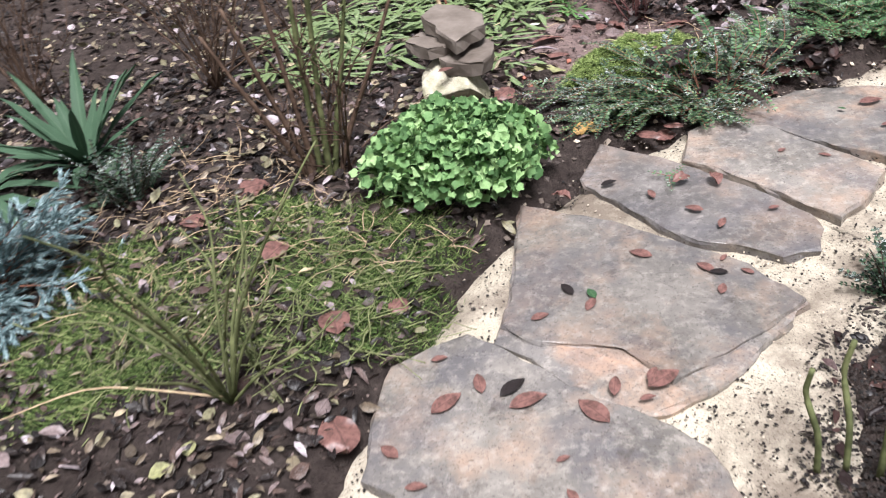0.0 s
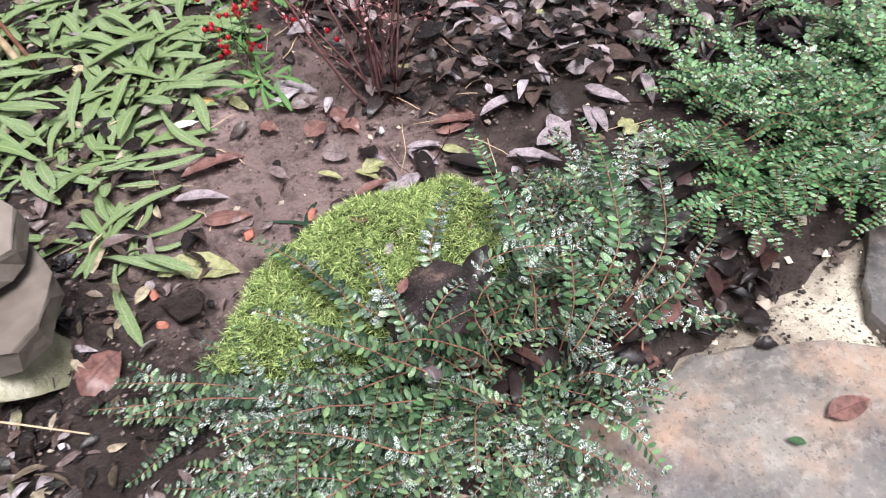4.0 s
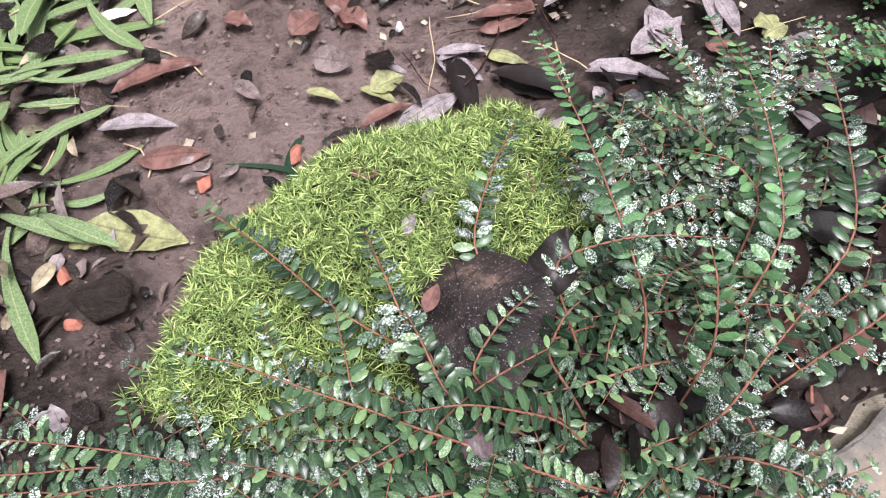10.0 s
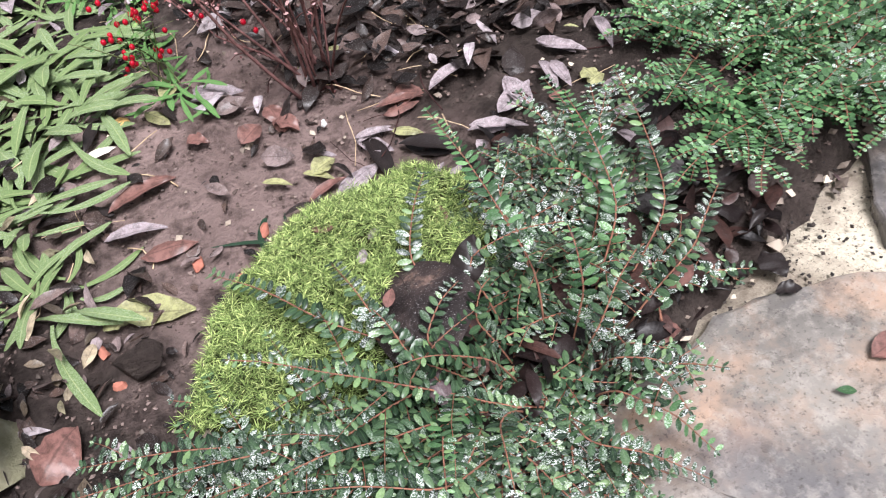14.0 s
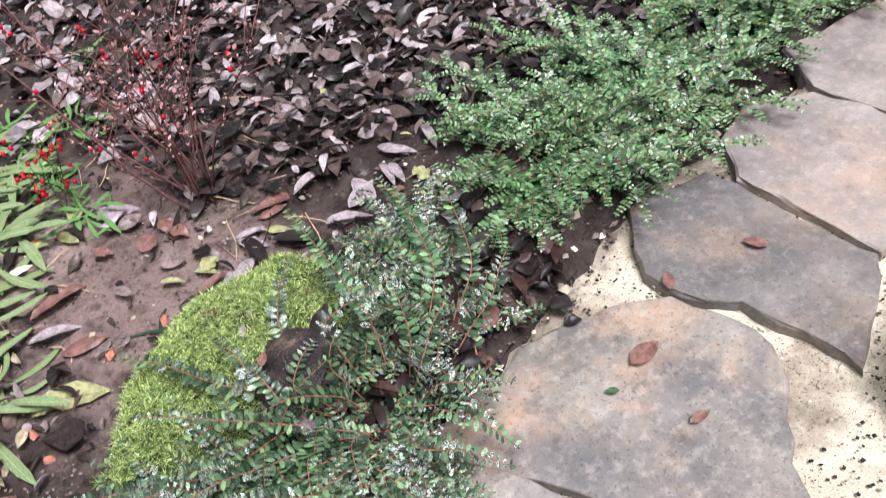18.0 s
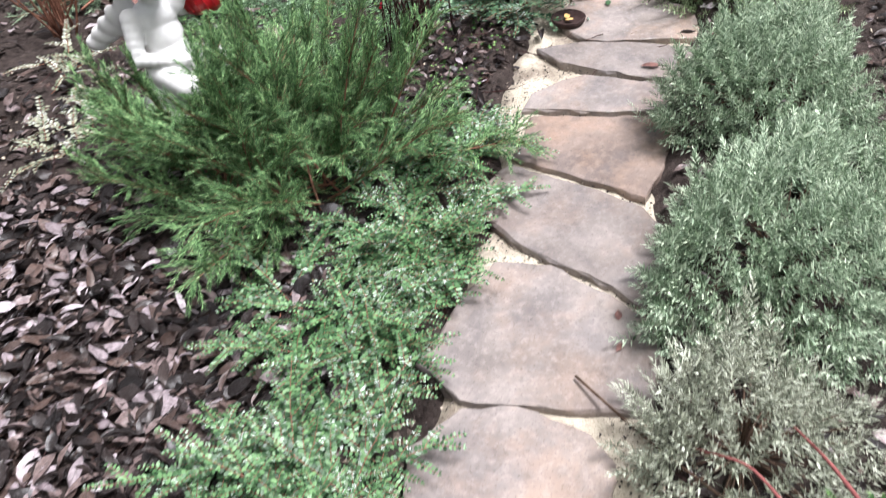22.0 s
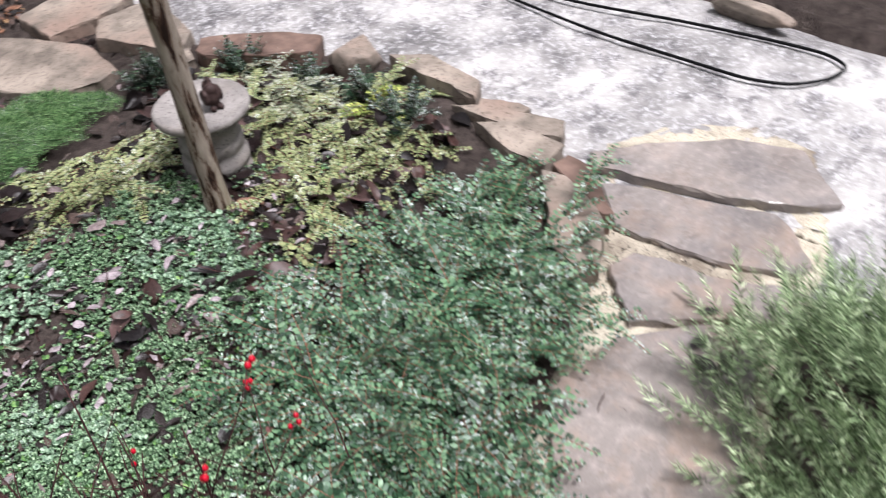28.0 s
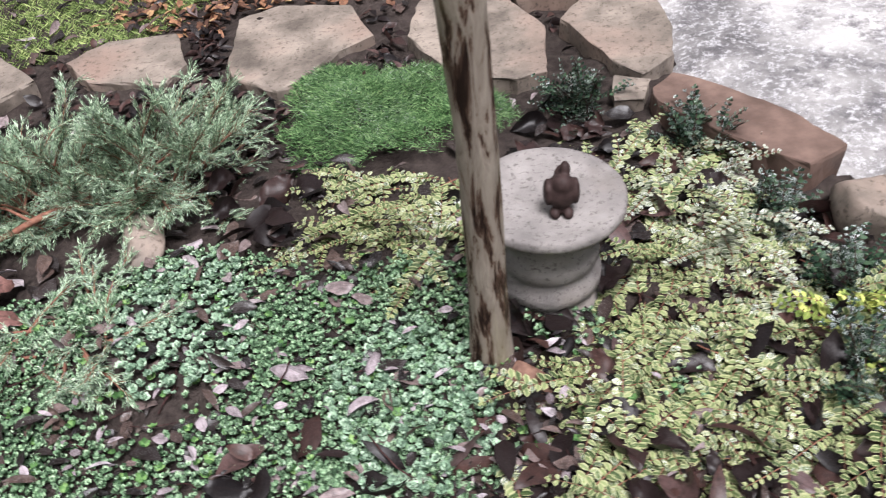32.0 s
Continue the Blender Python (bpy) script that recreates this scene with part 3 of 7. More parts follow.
def way_gap(x, y):
    """How far outside the path's bed a place lies (negative: on it)."""
    x, y = np.asarray(x, float), np.asarray(y, float)
    best = np.full(x.shape, 1e9)
    for (x0, y0, w0), (x1, y1, w1) in zip(WAY, WAY[1:]):
        dx, dy = x1 - x0, y1 - y0
        s = np.clip(((x - x0) * dx + (y - y0) * dy) / (dx * dx + dy * dy), 0, 1)
        best = np.minimum(best, np.hypot(x - x0 - s * dx, y - y0 - s * dy) - (w0 + s * (w1 - w0)))
    return best


def inside(x, y, poly):
    x, y = np.asarray(x, float), np.asarray(y, float)
    c = np.zeros(x.shape, bool)
    for (x0, y0), (x1, y1) in zip(poly, poly[1:] + poly[:1]):
        c ^= ((y0 > y) != (y1 > y)) & (x < (x1 - x0) * (y - y0) / (y1 - y0 + 1e-12) + x0)
    return c


def swell(x, y):
    return 0.012 * np.sin(3.1 * x + 1.3 * y) + 0.010 * np.sin(5.3 * y - 2.2 * x + 1.0) + 0.006 * np.sin(11 * x + 7 * y) + 0.005 * np.sin(17 * y - 9 * x)


def land(x, y):
    """Height of the soil."""
    x, y = np.asarray(x, float), np.asarray(y, float)
    g = way_gap(x, y)
    bed = 0.012 + swell(x, y)
    s = np.clip((g + 0.06) / 0.14, 0, 1)
    h = -0.06 + (bed + 0.06) * s * s * (3 - 2 * s)
    return np.where(inside(x, y, PATIO_EDGE), -0.08, h)


def spread(lo, hi, step, far):
    near = np.arange(lo, hi + step / 2, step)
    out = np.cumsum(0.08 * 1.6 ** np.arange(far))
    return np.r_[lo - out[::-1], near, hi + out]


gx, gy = spread(-2.6, 7.0, 0.04, 13), spread(0.2, 8.0, 0.04, 13)
X, Y = np.meshgrid(gx, gy, indexing="ij")
rng = np.random.default_rng(3)
Z = land(X, Y) + np.where((X > -2.6) & (X < 7) & (Y > 0.2) & (Y < 8), rng.normal(0, 0.0055, X.shape), 0)
nx, ny = X.shape
idx = np.arange(nx * ny).reshape(nx, ny)
a, b, c, d = idx[:-1, :-1].ravel(), idx[1:, :-1].ravel(), idx[1:, 1:].ravel(), idx[:-1, 1:].ravel()
me = tri_mesh("ground", np.stack([X, Y, Z], -1).reshape(-1, 3), np.concatenate([np.stack([a, b, c], 1), np.stack([a, c, d], 1)]))
tagged(link_mesh("ground", me, SOIL), "damp brown garden soil with crumbs and small stones", "soil", kind="structure")


def strip_bed(name, label):
    """The grit bed that the flagstones lie in: an uneven strip along the path."""
    rng = np.random.default_rng(5)
    pts = np.array(WAY)
    s = np.linspace(0, len(pts) - 1, 170)
    cx, cy, w = (np.interp(s, np.arange(len(pts)), pts[:, k]) for k in range(3))
    tx, ty = np.gradient(cx), np.gradient(cy)
    ln = np.hypot(tx, ty)
    nxv, nyv = -ty / ln, tx / ln
    across = np.linspace(-1, 1, 29)
    wob = [0.03 * np.sin(2.3 * s + k) + 0.025 * np.sin(5.1 * s + 2 * k) + rng.normal(0, 0.008, len(s)) for k in (0, 4)]
    v = []
    for i in range(len(s)):
        for f in across:
            h = f * (w[i] + wob[int(f > 0)][i])
            x, y = cx[i] + nxv[i] * h, cy[i] + nyv[i] * h
            z = -0.028 - 0.03 * max(0, abs(f) - 0.86) / 0.14 + 0.004 * math.sin(13 * x + 5 * y) + rng.normal(0, 0.0016)
            v.append((x, y, z))
    n = len(across)
    t = []
    for i in range(len(s) - 1):
        for k in range(n - 1):
            p = i * n + k
            t += [(p, p + 1, p + n + 1), (p, p + n + 1, p + n)]
    t = [(q[0], q[2], q[1]) for q in t]
    return tagged(link_mesh(name, tri_mesh(name, v, t), SAND), label, "path bed", kind="structure")


strip_bed("pavement", "pale yellow grit bed with black specks between flagstones")


def patio():
    bm = bmesh.new()
    f = bm.faces.new([bm.verts.new((x, y, -0.03)) for x, y in PATIO_EDGE])
    bmesh.ops.triangulate(bm, faces=[f])
    for _ in range(5):
        bmesh.ops.subdivide_edges(bm, edges=[e for e in bm.edges if e.calc_length() > 0.16], cuts=1)
        bmesh.ops.triangulate(bm, faces=[q for q in bm.faces if len(q.verts) > 3])
    for v in bm.verts:
        v.co.z += 0.012 * noise.noise(v.co * 1.7) + 0.006 * noise.noise(v.co * 6)
        if not v.is_boundary:
            continue
        v.co.z -= 0.02
    for q in bm.faces:
        if q.normal.z < 0:
            q.normal_flip()
    ob = part("pavement_yard", bm, PATIO, smooth=True)
    return tagged(ob, "rough wet concrete yard with a whitish frosting", "yard", kind="structure")


patio()



def enclose():
    """Plain walls added round the garden, out of sight, to block low sky light."""
    paint = flat_material("sky_blocker_paint", (0.16, 0.15, 0.14), (0.24, 0.23, 0.21), 3, 0.9)
    for name, x0, y0, x1, y1 in (("wall_west", -5.6, -4.4, -5.4, 12.4), ("wall_east", 12.4, -4.4, 12.6, 12.4), ("wall_south", -5.4, -4.4, 12.4, -4.2), ("wall_north", -5.4, 12.2, 12.4, 12.4)):
        bm = bmesh.new()
        bmesh.ops.create_cube(bm, size=1.0)
        for v in bm.verts:
            v.co = Vector((x0 + (v.co.x + 0.5) * (x1 - x0), y0 + (v.co.y + 0.5) * (y1 - y0), -0.1 + (v.co.z + 0.5) * 3.3))
        tagged(part(name, bm, paint), "plain unseen wall added to block low sky light", "wall", kind="structure")


enclose()

# ---------------------------------------------------------------- flagstones


def outline(poly, rng, step=0.04, rough=0.0028):
    """A hand-broken edge along a plan of corners."""
    out = []
    for (x0, y0), (x1, y1) in zip(poly, poly[1:] + poly[:1]):
        n = max(1, round(math.hypot(x1 - x0, y1 - y0) / step))
        for i in range(n):
            f = i / n
            w = rough * (1 if i else 0.3)
            out.append((x0 + (x1 - x0) * f + rng.normal(0, w), y0 + (y1 - y0) * f + rng.normal(0, w)))
    return out


def slab(name, poly, top=0.0, thick=0.045, seed=1, material=None, label="", parent=None, chip=0.006, group="", category="flagstone", tilt=(0, 0)):
    """A flat stone: broken sides, a chipped upper rim, a slightly uneven face."""
    rng = np.random.default_rng(seed)
    cx, cy = np.mean(poly, axis=0)
    ring = outline(poly, rng)
    bm = bmesh.new()
    lev = [(top - thick, 0.992, 0.004), (top - chip * 1.6, 1.0, 0.003), (top - chip * 0.4, 0.992, 0.0015), (top, 0.978, 0.0008)]
    rings = []
    for z, k, jit in lev:
        rings.append([bm.verts.new(((x - cx) * k + rng.normal(0, jit), (y - cy) * k + rng.normal(0, jit), z + rng.normal(0, jit * 0.4))) for x, y in ring])
    for r0, r1 in zip(rings, rings[1:]):
        for i in range(len(ring)):
            j = (i + 1) % len(ring)
            bm.faces.new((r0[i], r0[j], r1[j], r1[i]))
    cap = bm.faces.new(rings[-1])
    bm.faces.new(list(reversed(rings[0])))
    bm.normal_update()
    bmesh.ops.triangulate(bm, faces=[cap])
    bmesh.ops.recalc_face_normals(bm, faces=bm.faces)
    for v in bm.verts:
        v.co.z += tilt[0] * v.co.x + tilt[1] * v.co.y
    ob = part(name, bm, material or FLAG, parent)
    ob.location = (cx, cy, 0)
    if not parent:
        tagged(ob, label, category, group)
    return ob


PATH_STONES = [
    ("large grey flagstone scattered with red-brown leaves", [(-0.29, 1.27), (-0.28, 1.46), (-0.26, 1.58), (-0.21, 1.61), (-0.09, 1.67), (-0.03, 1.63), (0.10, 1.51), (0.18, 1.44), (0.28, 1.38), (0.37, 1.29), (0.41, 1.16), (0.38, 0.95), (0.1, 0.82), (-0.15, 0.9), (-0.22, 1.23)]),
    ("long dark grey flagstone beside the mossy bed", [(0.31, 2.49), (0.50, 2.35), (0.53, 2.31), (0.63, 2.21), (0.71, 2.12), (0.78, 2.02), (0.79, 1.95), (0.76, 1.88), (0.67, 1.86), (0.57, 1.93), (0.49, 1.95), (0.41, 2.03), (0.33, 2.15), (0.24, 2.26), (0.23, 2.30)]),
    ("brownish wedge flagstone half under green sprays", [(0.58, 2.51), (0.66, 2.56), (0.74, 2.56), (0.82, 2.47), (0.89, 2.37), (0.98, 2.24), (1.02, 2.17), (0.94, 2.07), (0.84, 1.98), (0.78, 2.05), (0.71, 2.15), (0.64, 2.24), (0.59, 2.30), (0.53, 2.34)]),
    ("broad rust-clouded grey flagstone with three fallen leaves", [(0.72, 2.64), (0.81, 2.66), (0.89, 2.67), (0.95, 2.70), (1.05, 2.70), (1.17, 2.68), (1.25, 2.64), (1.29, 2.57), (1.32, 2.50), (1.32, 2.46), (1.29, 2.39), (1.19, 2.28), (1.17, 2.22), (1.16, 2.17), (1.05, 2.26), (0.98, 2.32), (0.90, 2.39), (0.84, 2.46), (0.77, 2.53), (0.72, 2.60)]),
    ("dark grey flaking flagstone with layered surface", [(1.33, 2.87), (1.39, 2.87), (1.52, 2.86), (1.55, 2.80), (1.57, 2.69), (1.60, 2.57), (1.62, 2.51), (1.52, 2.42), (1.42, 2.35), (1.40, 2.42), (1.37, 2.49), (1.35, 2.56), (1.30, 2.60), (1.26, 2.66), (1.25, 2.71), (1.27, 2.77)]),
    ("smooth pale brown flagstone in grit", [(1.74, 2.98), (1.88, 2.92), (1.94, 2.81), (1.94, 2.64), (1.89, 2.56), (1.76, 2.52), (1.64, 2.51), (1.61, 2.64), (1.57, 2.81), (1.63, 2.92)]),
    ("pale brown seven-sided flagstone in grit", [(1.97, 3.09), (2.05, 3.08), (2.22, 3.09), (2.36, 3.07), (2.40, 2.93), (2.36, 2.78), (2.32, 2.64), (2.21, 2.57), (2.06, 2.54), (1.98, 2.73), (1.91, 2.94), (1.95, 3.03)]),
    ("mauve-brown flagstone with a dark dot", [(2.63, 3.27), (2.79, 3.23), (2.77, 3.00), (2.76, 2.89), (2.74, 2.79), (2.62, 2.67), (2.48, 2.61), (2.37, 2.65), (2.42, 2.83), (2.46, 3.04), (2.53, 3.18)]),
    ("salmon-pink wet flagstone beside lavender", [(2.84, 3.24), (3.07, 3.28), (3.14, 3.06), (3.22, 2.86), (3.10, 2.82), (2.92, 2.80), (2.79, 2.80), (2.81, 2.91), (2.81, 2.99)]),
    ("greyish pink wet flagstone beside lavender", [(3.11, 3.33), (3.21, 3.34), (3.32, 3.28), (3.38, 3.22), (3.39, 3.09), (3.41, 2.91), (3.26, 2.88), (3.18, 3.07)]),
    ("brown wet flagstone with plum leaves on it", [(3.50, 3.45), (3.60, 3.32), (3.66, 3.12), (3.69, 2.88), (3.59, 2.86), (3.46, 2.89), (3.44, 3.04), (3.43, 3.20), (3.44, 3.33)]),
    ("wet brown flagstone beside a dark dish", [(3.90, 3.48), (4.01, 3.28), (4.03, 3.19), (4.01, 3.07), (3.95, 2.95), (3.87, 2.90), (3.77, 2.94), (3.73, 3.05), (3.65, 3.24), (3.64, 3.32), (3.68, 3.41), (3.78, 3.48)]),
    ("long wet grey flagstone between the shrubs", [(4.36, 3.74), (4.58, 3.68), (4.75, 3.50), (4.77, 3.38), (4.50, 3.30), (4.30, 3.26), (4.14, 3.22), (4.06, 3.28), (3.95, 3.49), (4.14, 3.61)]),
    ("small grey flagstone with twigs along its joint", [(4.83, 3.82), (4.91, 3.78), (4.93, 3.67), (4.93, 3.57), (5.00, 3.38), (4.98, 3.28), (4.87, 3.32), (4.82, 3.46), (4.67, 3.68)]),
    ("mauve-grey flagstone at the mouth of the path", [(5.15, 4.01), (5.20, 3.88), (5.24, 3.66), (5.28, 3.51), (5.24, 3.45), (5.12, 3.36), (5.07, 3.38), (5.02, 3.53), (5.00, 3.69), (5.00, 3.88)]),
    ("broad grey flagstone at the edge of the yard", [(5.22, 4.07), (5.28, 4.11), (5.42, 3.97), (5.58, 3.75), (5.63, 3.54), (5.53, 3.46), (5.43, 3.37), (5.35, 3.48), (5.29, 3.66), (5.25, 3.87)]),
]
for k, (label, poly) in enumerate(PATH_STONES):
    r = random.Random(k)
    mx, my = np.mean(poly, axis=0)
    grow = 1.05 if k > 7 else 1.035 if k > 3 else 1.012
    poly = [(mx + grow * (x - mx), my + grow * (y - my)) for x, y in poly]
    slab("flagstone", poly, 0.004 * r.uniform(-1, 1), 0.05, 20 + k, DARKFLAG if k in (1, 4) else PINKFLAG if k == 8 else MAUVEFLAG if k > 4 else FLAG, label, group="flagstones of the path", tilt=(r.uniform(-0.012, 0.012), r.uniform(-0.012, 0.012)))

# the split flagstone: a lower leaf and an upper leaf
split = slab("flagstone", [(0.05, 2.20), (0.29, 2.08), (0.47, 1.93), (0.56, 1.87), (0.65, 1.74), (0.68, 1.69), (0.54, 1.56), (0.41, 1.44), (0.28, 1.39), (0.23, 1.42), (0.11, 1.50), (0.05, 1.58), (-0.03, 1.64), (0.01, 1.82)], -0.008, 0.045, 40, FLAG, "large tan flagstone split into two layers", group="flagstones of the path")
cx, cy = split.location.x, split.location.y
up = slab("upper_layer", [(0.055, 2.19), (0.29, 2.07), (0.465, 1.925), (0.555, 1.865), (0.645, 1.74), (0.67, 1.69), (0.54, 1.59), (0.43, 1.52), (0.34, 1.47), (0.30, 1.52), (0.25, 1.58), (0.04, 1.63), (-0.01, 1.69), (0.015, 1.82)], 0.003, 0.012, 41, FLAG, parent=split)
up.location = (up.location.x - cx, up.location.y - cy, 0)

EDGE_STONES = [
    ("long brown sandstone slab on edge of the bed", [(5.04, 4.18), (5.05, 4.10), (4.98, 3.97), (4.92, 3.90), (4.76, 3.83), (4.71, 3.89), (4.74, 3.96), (4.90, 4.08)], 0.07, 0.10),
    ("reddish sandstone strip leaning by the path", [(5.09, 4.17), (5.16, 4.15), (5.14, 4.06), (4.97, 3.89), (4.95, 3.92), (5.02, 4.04)], 0.06, 0.09),
    ("tan sandstone edging slab", [(5.15, 4.51), (5.21, 4.41), (5.19, 4.18), (5.06, 4.18), (5.07, 4.32)], 0.07, 0.08),
    ("flat tan edging slab laid over the corner", [(5.21, 4.65), (5.27, 4.52), (5.32, 4.25), (5.23, 4.21), (5.20, 4.31), (5.20, 4.51)], 0.06, 0.07),
    ("small thin edging slab at the yard", [(5.31, 4.59), (5.35, 4.45), (5.34, 4.40), (5.28, 4.42), (5.26, 4.57)], 0.05, 0.06),
    ("long grey-brown edging slab at the yard", [(5.35, 5.04), (5.43, 4.90), (5.36, 4.62), (5.27, 4.59), (5.31, 4.93)], 0.08, 0.09),
    ("long brown edging slab beside the bird table", [(4.99, 5.75), (5.07, 5.81), (5.15, 5.73), (5.28, 5.54), (5.34, 5.37), (5.22, 5.32), (5.10, 5.47), (4.98, 5.68)], 0.08, 0.11),
]
for k, (label, poly, top, thick) in enumerate(EDGE_STONES):
    slab("edging_stone", poly, top, thick, 60 + k, REDSTONE if k in (1, 6) else BUFF, label, chip=0.01, group="edging stones of the bed", category="stone")

STEPS = [
    ("buff stepping stone behind the blue juniper", [(3.28, 6.50), (3.41, 6.61), (3.64, 6.59), (3.69, 6.36), (3.63, 6.26), (3.38, 6.34)]),
    ("broad buff stepping stone behind the green mat", [(3.82, 6.32), (3.85, 6.62), (3.99, 6.68), (4.23, 6.60), (4.29, 6.35), (4.17, 6.28), (4.03, 6.13), (3.97, 6.10), (3.84, 6.22)]),
    ("buff stepping stone behind the tree", [(4.39, 6.31), (4.46, 6.54), (4.64, 6.70), (4.73, 6.52), (4.82, 6.24), (4.76, 5.97), (4.67, 5.94), (4.49, 6.03)]),
    ("reddish stepping stone at the yard's edge", [(4.88, 6.26), (4.99, 6.39), (5.21, 6.35), (5.19, 6.11), (5.13, 5.94), (5.01, 5.86), (4.96, 5.94), (4.92, 6.09)]),
    ("small reddish stepping stone beside edging", [(4.93, 5.88), (5.02, 5.83), (4.97, 5.74), (4.89, 5.76)]),
    ("dull stepping stone at the bed's far end", [(2.75, 6.5), (3.05, 6.62), (3.2, 6.42), (3.05, 6.25), (2.8, 6.3)]),
    ("grey slab at the yard's edge", [(4.78, 6.45), (4.82, 6.75), (5.2, 6.8), (5.22, 6.45), (5.0, 6.42)]),
]
for k, (label, poly) in enumerate(STEPS):
    slab("stepping_stone", poly, 0.055, 0.08, 80 + k, BUFF, label, group="stepping stones behind the bed", category="stone")


def boulder(name, at, size, seed, material, label, category="rock", group="", flat=0.75):
    """A rough block with broad broken faces."""
    rng = np.random.default_rng(seed)
    bm = bmesh.new()
    bmesh.ops.create_icosphere(bm, subdivisions=4, radius=1.0)
    cuts = [(unit(rng.normal(0, 1, 3)), rng.uniform(0.48, 0.74)) for _ in range(13)] + [(np.array([0, 0, 1.0]), flat), (np.array([0, 0, -1.0]), 0.7)]
    off = Vector(rng.uniform(0, 50, 3))
    for v in bm.verts:
        p = np.array(v.co)
        for nrm, dist in cuts:
            e = p @ nrm - dist
            if e > 0:
                p = p - nrm * e * 0.94
        q = Vector(p)
        p = p * (1 + 0.06 * noise.noise(q * 2.3 + off) + 0.025 * noise.noise(q * 8 + off))
        v.co = Vector(p * np.array(size) * 0.9)
    ob = part(name, bm, material, smooth=True)
    ob.location = (at[0], at[1], at[2] + size[2] * 0.45)
    ob.rotation_euler = (0, 0, rng.uniform(0, 6.28))
    return tagged(ob, label, category, group)


boulder("rock", (5.34, 5.18, -0.03), (0.15, 0.13, 0.13), 4, BUFF, "brown block of sandstone at the yard's edge")
boulder("rock", (3.63, 5.53, 0.0), (0.13, 0.07, 0.07), 6, BUFF, "low tan rock beside the blue juniper")
boulder("rock", (3.22, 4.50, 0.0), (0.08, 0.06, 0.06), 7, BUFF, "small tan stone beside the twiggy shrub")
boulder("rock", (3.10, 4.62, 0.0), (0.05, 0.035, 0.04), 8, LIME, "small pale stone beside the twiggy shrub")
boulder("rock", (6.45, 4.0, -0.02), (0.22, 0.1, 0.06), 9, BUFF, "flat mossy stone beyond the hose")
boulder("rock", (0.16, 2.98, 0.0), (0.05, 0.045, 0.035), 12, SOIL, "clod of damp soil beside the moss")

# ---------------------------------------------------------------- plants
LEAF = leaf_template(0.56, 0.02, 0.05, 1.0)
OVAL = oval_template()
SPOONS = [spoon_template(0.9, 0.45), spoon_template(1.3, -0.5), spoon_template(0.7, 0.2), spoon_template(1.5, 0.6), spoon_template(1.1, -0.32)]
ROUNDISH = leaf_template(0.62, 0.08, 0.12, 0.9)
NEEDLE = needle_template()
PLUMP = (np.array([(0, 0, 0), (0.62, 0.44, 0.16), (0.62, -0.44, 0.16), (1, 0, 0.34), (0.6, 0, 0.02)]), np.array([(0, 4, 1), (0, 2, 4), (4, 3, 1), (4, 2, 3)]), np.array([0.0, 1, 1, 0.8, 0.15]))
BLADES = [blade_template(7, 0.05, 0.9, 0.02, 0.15, 1), blade_template(7, 0.055, 1.3, 0.03, -0.2, 1), blade_template(7, 0.05, 0.25, 0.02), blade_template(7, 0.045, 1.6, 0.02, 0.3, 1), blade_template(7, 0.05, 1.1, 0.035, -0.05, 1)]


def pairs_on(bt, pts, step, size, rng, template, start=0.12, spread_deg=68, lift=0.15, taper=0.55):
    """Opposite pairs of leaves along a twig, held flat."""
    total = np.linalg.norm(np.diff(pts, axis=0), axis=1).sum()
    n = max(2, int(total * (1 - start) / step))
    s = np.linspace(start, 0.99, n) + rng.normal(0, 0.004, n)
    p, d = along(pts, np.clip(s, 0, 1))
    side = unit(cross(UPV[None], d) + 1e-6)
    nrm = cross(d, side)
    k = 1 - (1 - taper) * np.clip((s - 0.55) / 0.45, 0, 1)
    for sg in (-1, 1):
        a = np.radians(spread_deg + rng.normal(0, 6, n))[:, None]
        dr = d * np.cos(a) + sg * side * np.sin(a) + nrm * (lift + rng.normal(0, 0.10, n))[:, None]
        up = nrm + sg * side * rng.normal(0, 0.16, n)[:, None] + rng.normal(0, 0.08, (n, 3))
        bt.add(template, frames_of(dr, up, size * k * rng.uniform(0.8, 1.15, n)), p + nrm * 0.001)
    bt.add(template, frames_of(d[-1:], nrm[-1:], [size * taper]), p[-1:])


def leafy_stem(owner, pts, rng, wood, leafmat, size=0.024, step=0.0125, template=LEAF, twigs=3, thick=0.002, start=0.12):
    """One branch of a shrub: a stem, its side shoots in one flat spray, and its leaves."""
    pts[:, 2] = np.maximum(pts[:, 2], 0.012)
    stems, shoots, leaves = Batch(), Batch(), Batch()
    stems.raw(*tube_rings(pts, np.linspace(thick, thick * 0.45, len(pts)), 4))
    pairs_on(leaves, pts, step, size, rng, template, start)
    length = np.linalg.norm(np.diff(pts, axis=0), axis=1).sum()
    sg = rng.choice([-1, 1])
    for k in range(twigs):
        f = start + (0.78 - start) * (k + rng.uniform(0.1, 0.9)) / twigs
        sg = -sg
        p, d = along(pts, [f])
        rise = math.degrees(math.asin(np.clip(d[0, 2], -1, 1)))
        tw = arch(p[0], math.degrees(math.atan2(d[0, 1], d[0, 0])) + sg * rng.uniform(32, 60), 0.7 * rise + rng.uniform(-6, 16), length * rng.uniform(0.26, 0.42) * (1.15 - 0.6 * f), 25, 5, 0.06, rng)
        tw[:, 2] = np.maximum(tw[:, 2], 0.012)
        shoots.raw(*tube_rings(tw, np.linspace(thick * 0.6, thick * 0.3, len(tw)), 3))
        pairs_on(leaves, tw, step * 0.95, size * 0.88, rng, template, start=0.1)
    st = stems.link("branch", wood, owner)
    if twigs:
        tagged(shoots.link("fine_growth", wood, st), kind="stuff")
    tagged(leaves.link("foliage", leafmat, st), kind="stuff")
    return st


